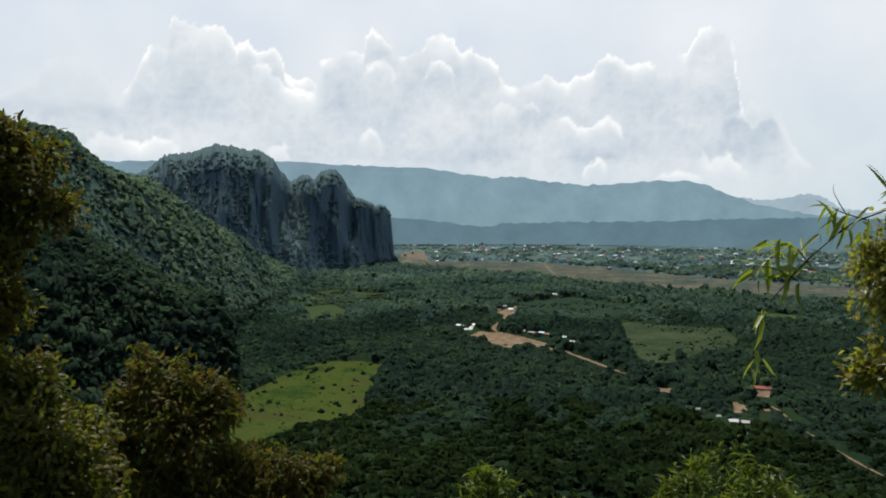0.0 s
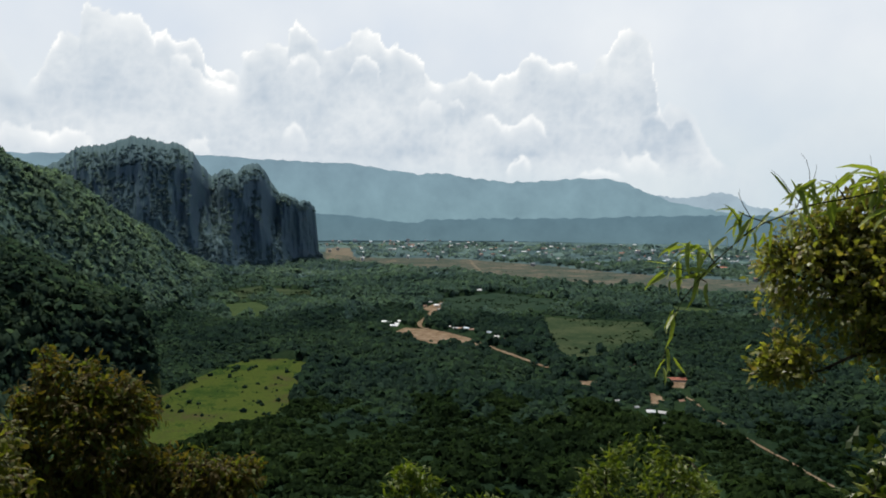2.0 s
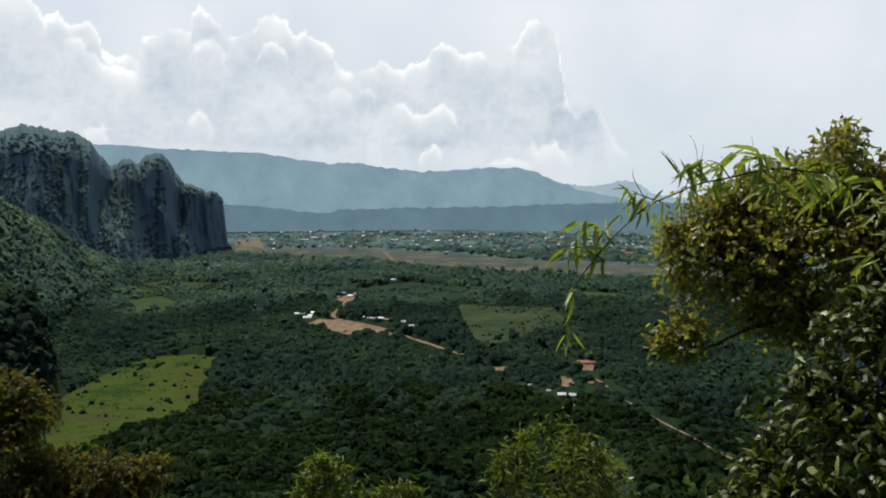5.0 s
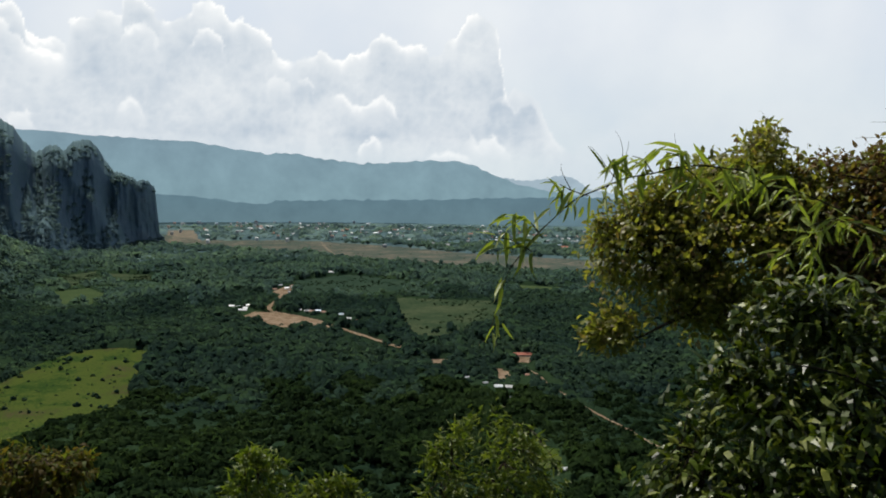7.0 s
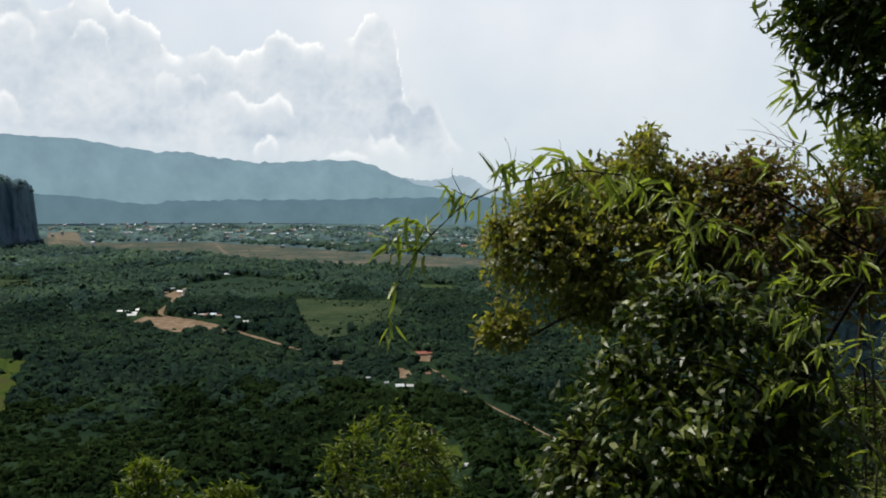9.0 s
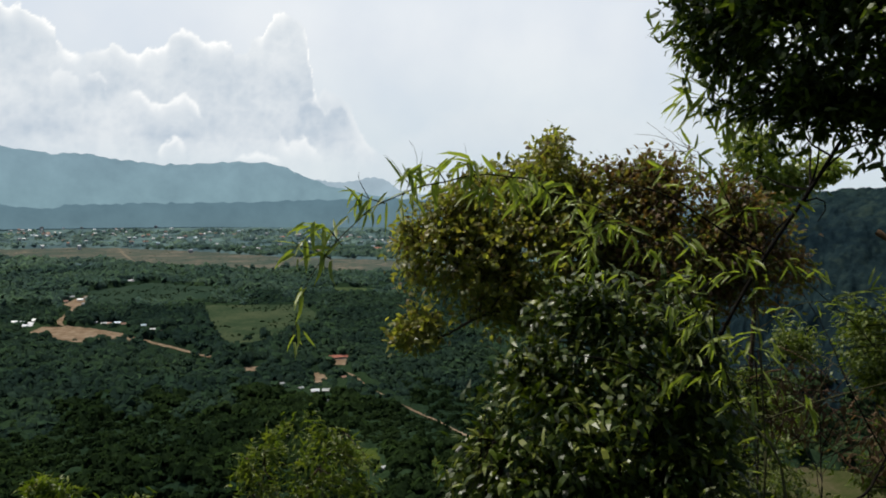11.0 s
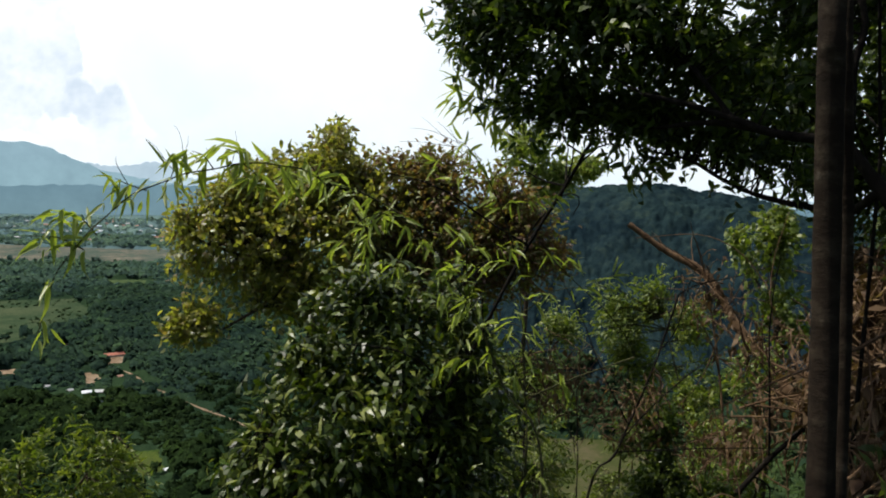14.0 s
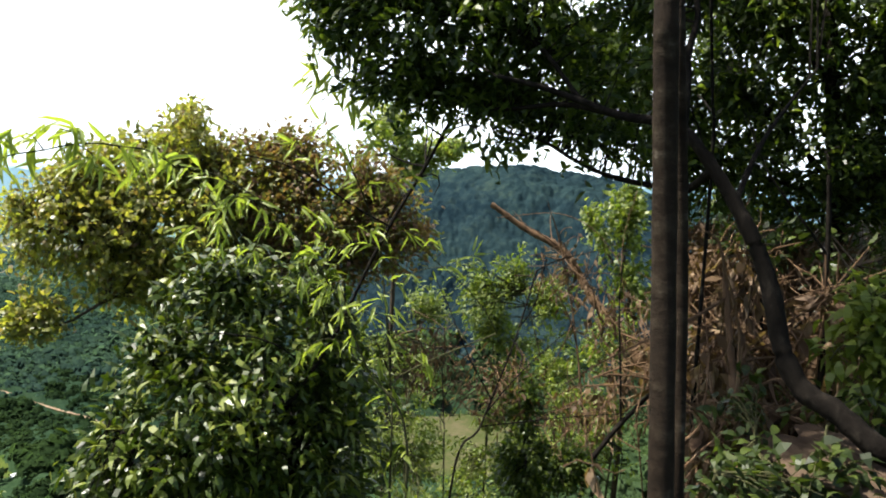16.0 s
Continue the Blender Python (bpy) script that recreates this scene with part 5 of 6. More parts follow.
tree("glossy_shrub", "tall shrub with glossy oval dark green leaves", "shrub",
     [([rooted(45, 5.7), spot(49.17, -23.41, 5.6), spot(48.44, -18.33, 5.5), spot(46.53, -13.05, 5.4), spot(45.25, -8.52, 5.4)], 0.075, 0.012),
      ([spot(48.29, -20.3, 5.5), spot(43.41, -17.37, 5.3), spot(39.14, -14.4, 5.2)], 0.025, 0.006), ([spot(48.64, -20.7, 5.5), spot(41.92, -20.0, 5.2), spot(36.14, -18.42, 5.2)], 0.022, 0.006),
      ([spot(48.46, -17.53, 5.5), spot(51.06, -13.9, 5.5), spot(52.04, -10.99, 5.5)], 0.022, 0.006)],
     [], SHADED_DARK_BARK, GREEN_LEAF, 0, 13, 0.118, 0.036, 6, flat=0.65, twig_len=0.28,
     outlines=[(*([(41.4, -7.3), (44.1, -6.0), (46.9, -6.7), (50.6, -7.7), (52.8, -10.1), (54.2, -14.3), (54.8, -19.1), (54.5, -23.9), (54.7, -26.1), (32.5, -24.5), (33.9, -20.8), (35.3, -17.6), (36.4, -15.8), (35.0, -13.8), (34.6, -12.4), (36.5, -12.3), (37.9, -13.9), (39.1, -10.8), (40.2, -8.5)], 5.3, 0.8), 600),
               (*([(50.4, -9.3), (53.8, -11.0), (56.5, -14.2), (56.9, -24.6), (52.6, -26.1), (49.8, -20.7)], 5.8, 0.3), 70)])
bamboo("arching bamboo cane with fresh green pointed leaves",
       [rooted(48, 6.6), spot(50.03, -23.01, 6.4), spot(47.45, -12.8, 6.2), spot(44.44, -4.42, 5.2), spot(41.0, 0.2, 4.2), spot(38.3, 1.2, 3.7), spot(35.9, 1.25, 3.6), spot(33.9, 0.75, 3.6), spot(31.9, 0.35, 3.6), spot(30.1, -0.45, 3.6),
        spot(28.45, -1.2, 3.55), spot(27.2, -2.35, 3.55), spot(25.67, -3.9, 3.5), spot(24.45, -5.5, 3.5), spot(23.5, -6.95, 3.5), spot(23.0, -8.9, 3.5), spot(22.34, -11.18, 3.5)], 0.012, 0.0022,
       [[spot(26.09, -4.15, 3.55), spot(25.0, -2.89, 3.5), spot(23.72, -2.69, 3.5)], [spot(25.33, -5.2, 3.5), spot(23.72, -4.36, 3.5), spot(21.94, -4.24, 3.5)],
        [spot(29.32, -0.95, 3.6), spot(28.08, -0.55, 3.6), spot(27.26, -0.14, 3.6)], [spot(30.56, -0.42, 3.6), spot(30.98, 0.14, 3.6), spot(31.3, 1.42, 3.6)], [spot(33.9, 0.75, 3.6), spot(33.2, 1.7, 3.6), spot(32.4, 2.0, 3.6)], [spot(36.4, 1.2, 3.65), spot(35.6, 2.0, 3.6), spot(34.7, 2.3, 3.6)],
        [spot(38.3, 1.2, 3.7), spot(38.9, 0.6, 3.7), spot(39.6, -0.6, 3.7)], [spot(35.9, 1.25, 3.6), spot(36.8, 0.6, 3.6), spot(37.2, -0.4, 3.6)], [spot(41, 0.2, 4.2), spot(40.4, 1.2, 4.1), spot(39.6, 1.6, 4.0)]], 31, 0.62, 0.095, 0.82, per=(2, 4),
       bare=[(spot(31.6, -0.06, 3.65), spot(31.12, 3.81, 3.65)), (spot(32.02, 0.07, 3.65), spot(32.09, 3.04, 3.65)), (spot(34.8, 0.37, 3.8), spot(35.19, 3.6, 3.8)),
             (spot(28.08, -0.55, 3.6), spot(27.34, 1.41, 3.6)), (spot(31.26, 0.36, 3.65), spot(29.31, 2.72, 3.6)), (spot(33.07, 0.17, 3.7), spot(33.26, 2.3, 3.7))])
bamboo("bamboo cane leaning before the bushy tree, with bright leaf tufts",
       [rooted(52, 5.0), spot(58.39, -23.67, 4.8), spot(55.03, -14.62, 4.7), spot(51.62, -7.6, 4.5), spot(47.96, -3.08, 4.4), spot(44.09, -0.7, 4.3), spot(41.13, 0.02, 4.2)], 0.016, 0.003,
       [[spot(47.96, -3.08, 4.4), spot(46.05, -2.29, 4.3), spot(44.87, -3.54, 4.3), spot(44.48, -5.59, 4.3)], [spot(48.78, -3.89, 4.4), spot(47.66, -4.32, 4.3), spot(46.87, -5.98, 4.3)],
        [spot(51.62, -7.6, 4.5), spot(50.44, -5.94, 4.4), spot(50.48, -8.44, 4.4)], [spot(53.73, -11.32, 4.6), spot(52.89, -8.41, 4.5), spot(51.66, -9.27, 4.5)],
        [spot(53.73, -11.32, 4.6), spot(55.38, -10.04, 4.6), spot(57.1, -10.83, 4.6)], [spot(52.41, -9.26, 4.6), spot(51.99, -5.08, 4.5), spot(53.63, -4.21, 4.5), spot(55.31, -4.59, 4.5)],
        [spot(54.56, -13.39, 4.7), spot(52.08, -12.59, 4.6), spot(50.01, -13.42, 4.6)], [spot(46.4, -1.87, 4.35), spot(44.08, -2.73, 4.3), spot(42.53, -4.78, 4.3)], [spot(49.5, -4.6, 4.4), spot(50.6, -3.0, 4.4), spot(51.4, -3.6, 4.4)], [spot(55.0, -14.6, 4.7), spot(57.5, -13.2, 4.6), spot(59.4, -14.0, 4.6)]], 32, 0.5, 0.10, 0.8, per=(2, 5))
bamboo("upright bamboo cane with pale fresh leaves above the creeper",
       [rooted(55, 5.4), spot(56.79, -23.76, 5.2), spot(56.43, -14.21, 5.1), spot(55.37, -5.45, 5), spot(53.24, 0.36, 4.9), spot(51.16, 3.37, 4.9)], 0.014, 0.003,
       [[spot(54.1, -1.28, 4.9), spot(56.17, -0.81, 4.9), spot(57.83, -0.35, 4.9)], [spot(53.24, 0.36, 4.9), spot(54.46, 2.04, 4.9), spot(56.09, 3.12, 4.9)], [spot(52.4, 1.57, 4.9), spot(50.77, 1.11, 4.9), spot(49.14, 1.88, 4.9)],
        [spot(55.37, -5.45, 5), spot(57.45, -4.55, 5), spot(59.58, -5.33, 5)], [spot(55.47, -5.87, 5), spot(53.7, -5.49, 5), spot(52.04, -5.94, 5)],
        [spot(56.05, -9.22, 5.1), spot(58.39, -7.47, 5), spot(60.91, -6.96, 5), spot(62.56, -6.06, 5)]], 33, 0.55, 0.11, 0.8, per=(2, 5),
       bare=[(spot(51.36, 2.97, 4.9), spot(47.13, 4.23, 4.9)), (spot(50.75, 2.75, 4.9), spot(47.93, 5.07, 4.9)), (spot(51.36, 3.18, 4.9), spot(49.13, 4.72, 4.9)), (spot(50.96, 2.96, 4.9), spot(46.34, 3.2, 4.9)),
             (spot(51.17, 2.35, 4.9), spot(48.33, 3.88, 4.9)), (spot(51.16, 2.56, 4.9), spot(49.93, 4.54, 4.9))])


def cane(words, pts, r0, r1, mat=CULM, twigs=0, seed=1):
    """A bare cane or stick with a few broken side twigs."""
    ob = thing("cane", words, "bamboo", group="canes on the slope", at=tuple(pts[0]))
    line = smooth_line(pts)
    v, f = culm_mesh(line, r0, r1, 0.32)
    part_np("culm", v, f, mat, ob, smooth=True)
    rng = np.random.default_rng(seed)
    for _ in range(twigs):
        i = rng.integers(len(line) // 4, len(line))
        d = rng.normal(size=3) * 0.5 + np.array([0, 0, 0.2])
        v, f = tube(bend(line[i], line[i] + d, 0.05, 0.06, 6, rng), np.linspace(min(0.012, 0.45 * r0), min(0.003, 0.2 * r0), 6), 5)
        part_np("twig", v, f, mat, ob)
    return ob


cane("dark bamboo cane leaning across the bushy tree and the gap", [rooted(44, 5.0), spot(46.5, -22.5, 5.0), spot(49.59, -16.74, 5.03), spot(52.44, -12.09, 5.04), spot(54.81, -6.93, 5.06), spot(56.79, -3.05, 5.07), spot(58.29, -0.48, 5.07), spot(59.53, 1.85, 5.08), spot(60.6, 3.92, 5.09)], 0.017, 0.011, SHADED_DARK_BARK, 14, 41)
cane("dark slanting bamboo cane before the fallow clearing", [rooted(59.2, 6.1), spot(60.92, -23.75, 6.1), spot(63.03, -18.67, 6.11), spot(65.08, -13.06, 6.13), spot(65.8, -10.54, 6.14), spot(66.68, -7.16, 6.14)], 0.013, 0.007, SHADED_DARK_BARK, 6, 54)
cane("thin dark cane leaning low across the slope plants", [rooted(51.5, 6.0), spot(53.84, -16.36, 6.07), spot(56.39, -15.41, 6.08), spot(59.77, -13.74, 6.1), spot(63.96, -11.88, 6.13)], 0.010, 0.006, CULM, 6, 55)
cane("thin upright dark stem beside the shrub", [rooted(55.9, 7.05), spot(55.88, -23.92, 7.08), spot(55.8, -18.81, 7.08), spot(55.48, -13.5, 7.08), spot(55.19, -11.0, 7.08)], 0.012, 0.007, SHADED_DARK_BARK, 12, 56)
cane("thin upright dark stem before the clearing", [rooted(60.1, 7.1), spot(59.97, -22.24, 7.1), spot(59.78, -18.29, 7.1), spot(59.47, -14.21, 7.1)], 0.009, 0.005, SHADED_DARK_BARK, 7, 57)
cane("brown thin bamboo cane on the slope", [rooted(66.5, 10), spot(69.86, -22.39, 10), spot(69.36, -15.74, 10), spot(68.35, -9.66, 10), spot(67.2, -4.72, 10)], 0.026, 0.01, DRY_CULM, 8, 45)
cane("broken dry bamboo trunk leaning on the slope", [spot(74.95, -15.24, 13.5), spot(72.56, -12.68, 13.6), spot(69.48, -9.22, 13.8), spot(67.23, -5.88, 13.9), spot(64.22, -4.24, 14), spot(61.53, -2.43, 14)], 0.11, 0.045, DRY_CULM, 6, 47)
cane("thin dry cane bent over the gap", [rooted(76, 9), spot(72.57, -10.17, 9), spot(71.08, -5.35, 9), spot(67.7, -3.02, 9), spot(62.71, -3.41, 9)], 0.012, 0.004, DRY_CULM, 3, 48)
cane("dark fallen cane beside the slender tree", [spot(71.61, -20.1, 6), spot(73.48, -17.56, 6), spot(75.69, -14.96, 6)], 0.02, 0.016, SHADED_DARK_BARK, 2, 49)
cane("thin slanting green cane on the slope", [rooted(64, 9), spot(68.62, -20.16, 9), spot(65.91, -17.61, 9), spot(63.2, -14.93, 9), spot(60.96, -12.97, 9)], 0.012, 0.006, CULM, 4, 50)

tree("young_tree", "young light green tree on the slope beyond", "tree",
     [([rooted(71, 12), spot(72.3, -12.68, 12), spot(71.75, -6.58, 12), spot(71.06, -1.26, 12)], 0.05, 0.015), ([spot(71.82, -7.81, 12), spot(69.82, -4.61, 12), spot(68.92, -2.99, 12)], 0.02, 0.006)],
     [], BARK, LIGHT_LEAF, 0, 11, 0.13, 0.06, 18, droop=-0.5,
     outlines=[(*([(68.5, -2.6), (69.7, -1.3), (72.0, -0.4), (73.2, -0.8), (74.3, -10.1), (71.3, -10.3), (69.9, -6.3), (69.0, -4.7)], 12, 0.7), 130)])
tree("light_tree", "sunlit light green tree top behind the canes", "tree",
     [([rooted(53, 13), spot(54.54, -5.18, 13), spot(54.64, -0.09, 13), spot(54.35, 3.66, 13)], 0.05, 0.015), ([spot(54.66, -0.93, 13), spot(56.93, 1.24, 13), spot(58.59, 2.12, 13)], 0.02, 0.006)],
     [], BARK, BAMBOO_LEAF, 0, 11, 0.12, 0.05, 19,
     outlines=[(*([(51.8, 3.6), (52.6, 4.8), (55.2, 4.3), (56.1, 2.5), (59.0, 2.5), (59.9, 1.3), (57.8, 0.0), (55.3, -0.9), (54.0, 0.3), (52.3, 1.5)], 13, 0.6), 240)])
tree("slope_thicket", "light green bamboo thicket on the slope below", "thicket",
     [([rooted(56, 14), spot(55.87, -20.98, 13), spot(56.1, -14.86, 13), spot(56.42, -11.08, 13)], 0.02, 0.008), ([rooted(61, 14), spot(62.03, -20.75, 13), spot(62.18, -14.64, 13), spot(62.38, -9.17, 13)], 0.02, 0.008),
      ([rooted(65, 13), spot(67.32, -20.35, 12), spot(66.14, -14.39, 12), spot(64.61, -9.06, 12)], 0.02, 0.008), ([rooted(69, 12), spot(71.7, -20.67, 11), spot(71.39, -15.98, 11), spot(70.74, -11.98, 11)], 0.02, 0.008)],
     [lump(56.52, -14.44, 13, 3.00, 2.58), lump(56.74, -20.56, 13, 3.00, 2.58), lump(61.59, -10.9, 13, 2.58, 2.58), lump(64.7, -13.25, 13, 3.00, 2.58), lump(63.18, -17.46, 13, 2.58, 1.72), lump(67.9, -15.49, 12, 3.00, 3.43), lump(70.72, -18.43, 11, 3.00, 3.00),
      lump(52.19, -14.51, 13, 2.58, 3.00), lump(53.36, -20.99, 12, 3.00, 3.00), lump(66.47, -20.42, 12, 3.86, 2.58), lump(59.61, -23.2, 12, 6.87, 1.72), lump(71.17, -12.36, 11, 2.15, 2.58), lump(60.2, -8.6, 12, 2.4, 2.4), lump(63.8, -7.6, 12, 2.0, 2.2), lump(57.6, -10.2, 12, 2.2, 2.2), lump(67.2, -9.6, 12, 2.4, 2.6)],
     CULM, LIGHT_LEAF, 1200, 13, 0.105, 0.034, 21, droop=-0.3, twig_len=0.7)
tree("dark_bush", "small dark green bush on the slope", "bush",
     [([rooted(63.5, 9), spot(65.59, -23.14, 9), spot(65.64, -20.42, 9), spot(65.21, -16.44, 9)], 0.02, 0.006), ([spot(65.73, -21.97, 9), spot(68.67, -20.94, 9), spot(69.88, -20.04, 9)], 0.012, 0.005)],
     [lump(65.25, -17.25, 9, 1.20, 2.58), lump(65.71, -21.59, 9, 2.58, 2.15), lump(69.15, -21.66, 9, 2.15, 1.93)], SHADED_DARK_BARK, DARK_LEAF, 220, 16, 0.09, 0.04, 22)
tree("overhanging_tree", "large tree with dark leaning trunk and overhanging deep green crown", "tree",
     [([rooted(95, 4.5), spot(93.1, -17.2, 4.35), spot(90.98, -16.26, 4.23), spot(88.26, -14.39, 4.22), spot(86.18, -13.33, 4.22), spot(84.78, -10.98, 4.22), spot(83.81, -7.38, 4.22), spot(82.72, -4.46, 4.21), spot(81.11, -1.53, 4.21),
        spot(79.13, 1.45, 4.2), spot(77.34, 3.5, 4.19), spot(75.87, 3.9, 4.19), spot(73.37, 4.26, 4.18), spot(70.61, 5.22, 4.16), spot(67.8, 6.18, 4.15), spot(64.56, 6.94, 4.13)], 0.066, 0.012),
      ([spot(79.6, 0.6, 4.2), spot(77.5, -0.9, 4.5), spot(75.61, -0.6, 4.59), spot(73.67, -0.27, 4.58), spot(71.68, 0.27, 4.57), spot(69.65, 1.22, 4.56), spot(67.6, 2.39, 4.55), spot(65.14, 2.94, 4.54)], 0.024, 0.006),
      ([spot(77.6, 3.3, 4.19), spot(77.5, 8.0, 4.3), spot(76.9, 14.0, 4.5), spot(66, 28, 5), spot(50, 40, 5.4)], 0.022, 0.01), ([spot(66, 28, 5), spot(76, 45, 5.2), spot(84, 58, 5.4)], 0.015, 0.008), ([spot(70.61, 5.22, 4.16), spot(66.13, 9.86, 4.4), spot(59.8, 11.34, 4.7), spot(53.88, 11.19, 5)], 0.016, 0.005),
      ([spot(73.37, 4.26, 4.18), spot(69.15, 5.0, 4.3), spot(63.29, 4.72, 4.6), spot(57.27, 7.0, 4.9)], 0.02, 0.005), ([spot(81.11, -1.53, 4.21), spot(82.51, 2.98, 4.6), spot(84.84, 7.27, 5.4)], 0.018, 0.006)],
     # Upper crown lumps out of view, added to shade trunk and thicket.
     [lump(76, 36, 5.5, 9, 7), lump(88, 40, 5.5, 11, 10), lump(80, 54, 5.5, 13, 9), lump(97, 48, 5.5, 14, 12), lump(62, 22, 5.2, 10, 4), lump(80, 23, 5.2, 12, 6), lump(55, 36, 5.4, 8, 5)],
     SHADED_DARK_BARK, DARK_LEAF, 430, 18, 0.092, 0.030, 10, hollow=0.05, twig_len=0.5,
     outlines=[(*([(48.4, 11.7), (49.2, 10.2), (50.8, 8.4), (52.4, 7.2), (54.1, 5.3), (56.1, 3.9), (58.2, 4.4), (60.7, 4.9), (62.8, 3.1), (65.6, 4.4), (68.9, 3.8), (72.8, 3.3), (74.8, 3.3), (75.8, 20.3), (47.4, 20.4)], 4.8, 0.7), 600),
               (*([(56.2, 6.2), (56.6, 4.0), (59.1, 3.8), (62.1, 2.0), (64.6, 0.7), (66.2, 2.5), (68.6, 2.8), (71.4, 1.3), (75.0, 0.6), (74.7, 5.2), (64.8, 6.3)], 4.7, 0.4), 60)])
tree("backing_tree", "dark leafy tree behind the leaning trunk", "tree",
     [([rooted(86, 7.4), spot(86.84, -13.82, 7.2), spot(86.18, -4.33, 7), spot(85.67, 1.53, 7), spot(85.08, 7.97, 7), spot(84.51, 13.45, 7.2)], 0.08, 0.045),
      ([spot(85.81, -0.3, 7), spot(82.97, 2.96, 7), spot(80.03, 5.2, 7)], 0.03, 0.008), ([spot(85.4, 4.42, 7), spot(87.23, 7.18, 7), spot(89.5, 11.0, 7), spot(91.0, 16, 7)], 0.03, 0.006), ([spot(85.2, 6.5, 7), spot(81.0, 10.5, 6.9), spot(76.5, 14.0, 6.8), spot(71, 17, 6.8)], 0.03, 0.006),
      ([spot(85.9, -1.0, 7), spot(80.5, 0.5, 6.8), spot(75.5, 3.5, 6.8), spot(70, 7.5, 6.8)], 0.025, 0.005), ([spot(86.3, -6, 7), spot(82, -6.5, 7.4), spot(78.5, -9, 7.6)], 0.02, 0.005), ([spot(86.6, -9, 7.1), spot(89.5, -8, 7.4), spot(93, -10, 7.6)], 0.02, 0.005)],
     [], SHADED_DARK_BARK, DARK_LEAF, 0, 16, 0.100, 0.037, 11, twig_len=0.45,
     # The third, low outline is added to block light behind the thicket.
     outlines=[(*([(67.3, 19.3), (66.1, 9.9), (67.9, 5.2), (74.1, -0.7), (77.4, -4.5), (81.4, -4.3), (88.9, -3.0), (92.8, -2.4), (91.2, 16.9)], 6.8, 0.7), 1150), (*([(75.2, 20.5), (76.7, 0.6), (78.2, -5.7), (83.3, -5.7), (88.6, -2.7), (93.1, -2.4), (91.3, 18.4)], 8.4, 0.8), 620), (*([(77.0, -4.0), (81, -3.0), (88, -4.5), (95, -6), (95, -15), (85, -15.5), (78, -14)], 7.9, 0.5), 420)])
bamboo("pale bamboo shoots at the edge of the overhanging crown", [spot(58.93, 6.24, 4.9), spot(56.04, 6.16, 4.9), spot(53.17, 6.47, 4.9), spot(50.73, 6.78, 4.9)], 0.004, 0.002,
       [[spot(56.04, 6.16, 4.9), spot(54.41, 5.1, 4.9), spot(53.19, 4.66, 4.9)], [spot(53.17, 6.47, 4.9), spot(51.94, 7.42, 4.9), spot(50.73, 7.96, 4.9)], [spot(54.4, 6.31, 4.9), spot(52.36, 5.64, 4.9), spot(50.33, 5.96, 4.9)],
        [spot(53.96, 9.65, 4.9), spot(51.94, 9.57, 4.9), spot(50.33, 9.89, 4.9)]], 34, 0.2, 0.06)

ob = thing("slender_tree", "slender straight grey-brown tree trunk with pale blotches", "tree", at=tuple(rooted(74.3, 3.2)))
v, f = tube(smooth_line([spot(79.52, -31.38, 3.45), spot(79.01, -21.34, 3.15), spot(78.02, -4.75, 3.08), spot(77.45, 7.44, 3.08), spot(77.23, 11.76, 3.12), spot(76.25, 24.68, 3.6)]), np.linspace(0.047, 0.043, 31) * (1 + 0.03 * np.sin(np.arange(31) * 2.1)), 18)
part_np("trunk", v, f, SHADED_TRUNK_BARK, ob, smooth=True)
v, f = tube(smooth_line([spot(80.3, -31.0, 3.55), spot(79.75, -21.24, 3.30), spot(79.40, -14.59, 3.27), spot(79.10, -8.0, 3.25), spot(78.62, 0.5, 3.22), spot(78.0, 10.0, 3.22), spot(77.0, 22, 3.6)]), np.linspace(0.034, 0.02, 37), 14)
part_np("second_stem", v, f, SHADED_TRUNK_BARK, ob, "thinner stem grown against the trunk", smooth=True)

# dry thicket, low plants and rock to the side
def sticks(words, zone, count, seed, mat=DRY_CULM, many=9, size=(0.22, 0.032)):
    rng = np.random.default_rng(seed)
    ob = thing("dry_thicket", words, "thicket", at=tuple(zone[0][0]))
    parts = []
    p, d = in_balls(zone, count, rng, 0.0)
    for q in p:
        w = rng.normal(size=3) + np.array([0, 0, 0.5])
        w = w / np.linalg.norm(w) * (0.25 + 0.7 * rng.random())
        parts.append(tube(bend(q - w / 2, q + w / 2, 0.03, 0.05, 5, rng), np.linspace(0.006, 0.003, 5) * (0.6 + rng.random()), 5))
    v, f = join(parts)
    tagged(part_np("stick", v, f, mat, ob), kind="stuff")
    p, d = in_balls(zone, count * many, rng, 0.0)
    w = rng.normal(size=(len(p), 3)) * 0.5 + np.array([0, 0, -0.9])
    v, f = leaves(p, w, *size, rng, BLADE, BLADE_F, 0.2, 0.5)
    tagged(part_np("dry_leaf", v, f, DRY_LEAF, ob), kind="stuff")
    return ob


sticks("tangle of dry brown bamboo sticks and leaves", [lump(80.13, -7.85, 6, 3.43, 3.86), lump(81.03, -12.35, 5.5, 3.43, 3.00), lump(84.63, -5.95, 7, 3.86, 2.58), lump(85.93, -10.24, 6, 3.86, 3.00), lump(88.2, -7.78, 6.5, 2.58, 3.00), lump(78.3, -5.27, 6.5, 2.15, 2.58), lump(82.34, -16.63, 5, 3.43, 2.58), lump(86.4, -15.94, 5.2, 3.86, 2.58), lump(80.52, -18.36, 4.6, 2.15, 3.00), lump(77.0, -13.5, 6, 2.2, 3.0)], 560, 61, many=8, size=(0.19, 0.025))
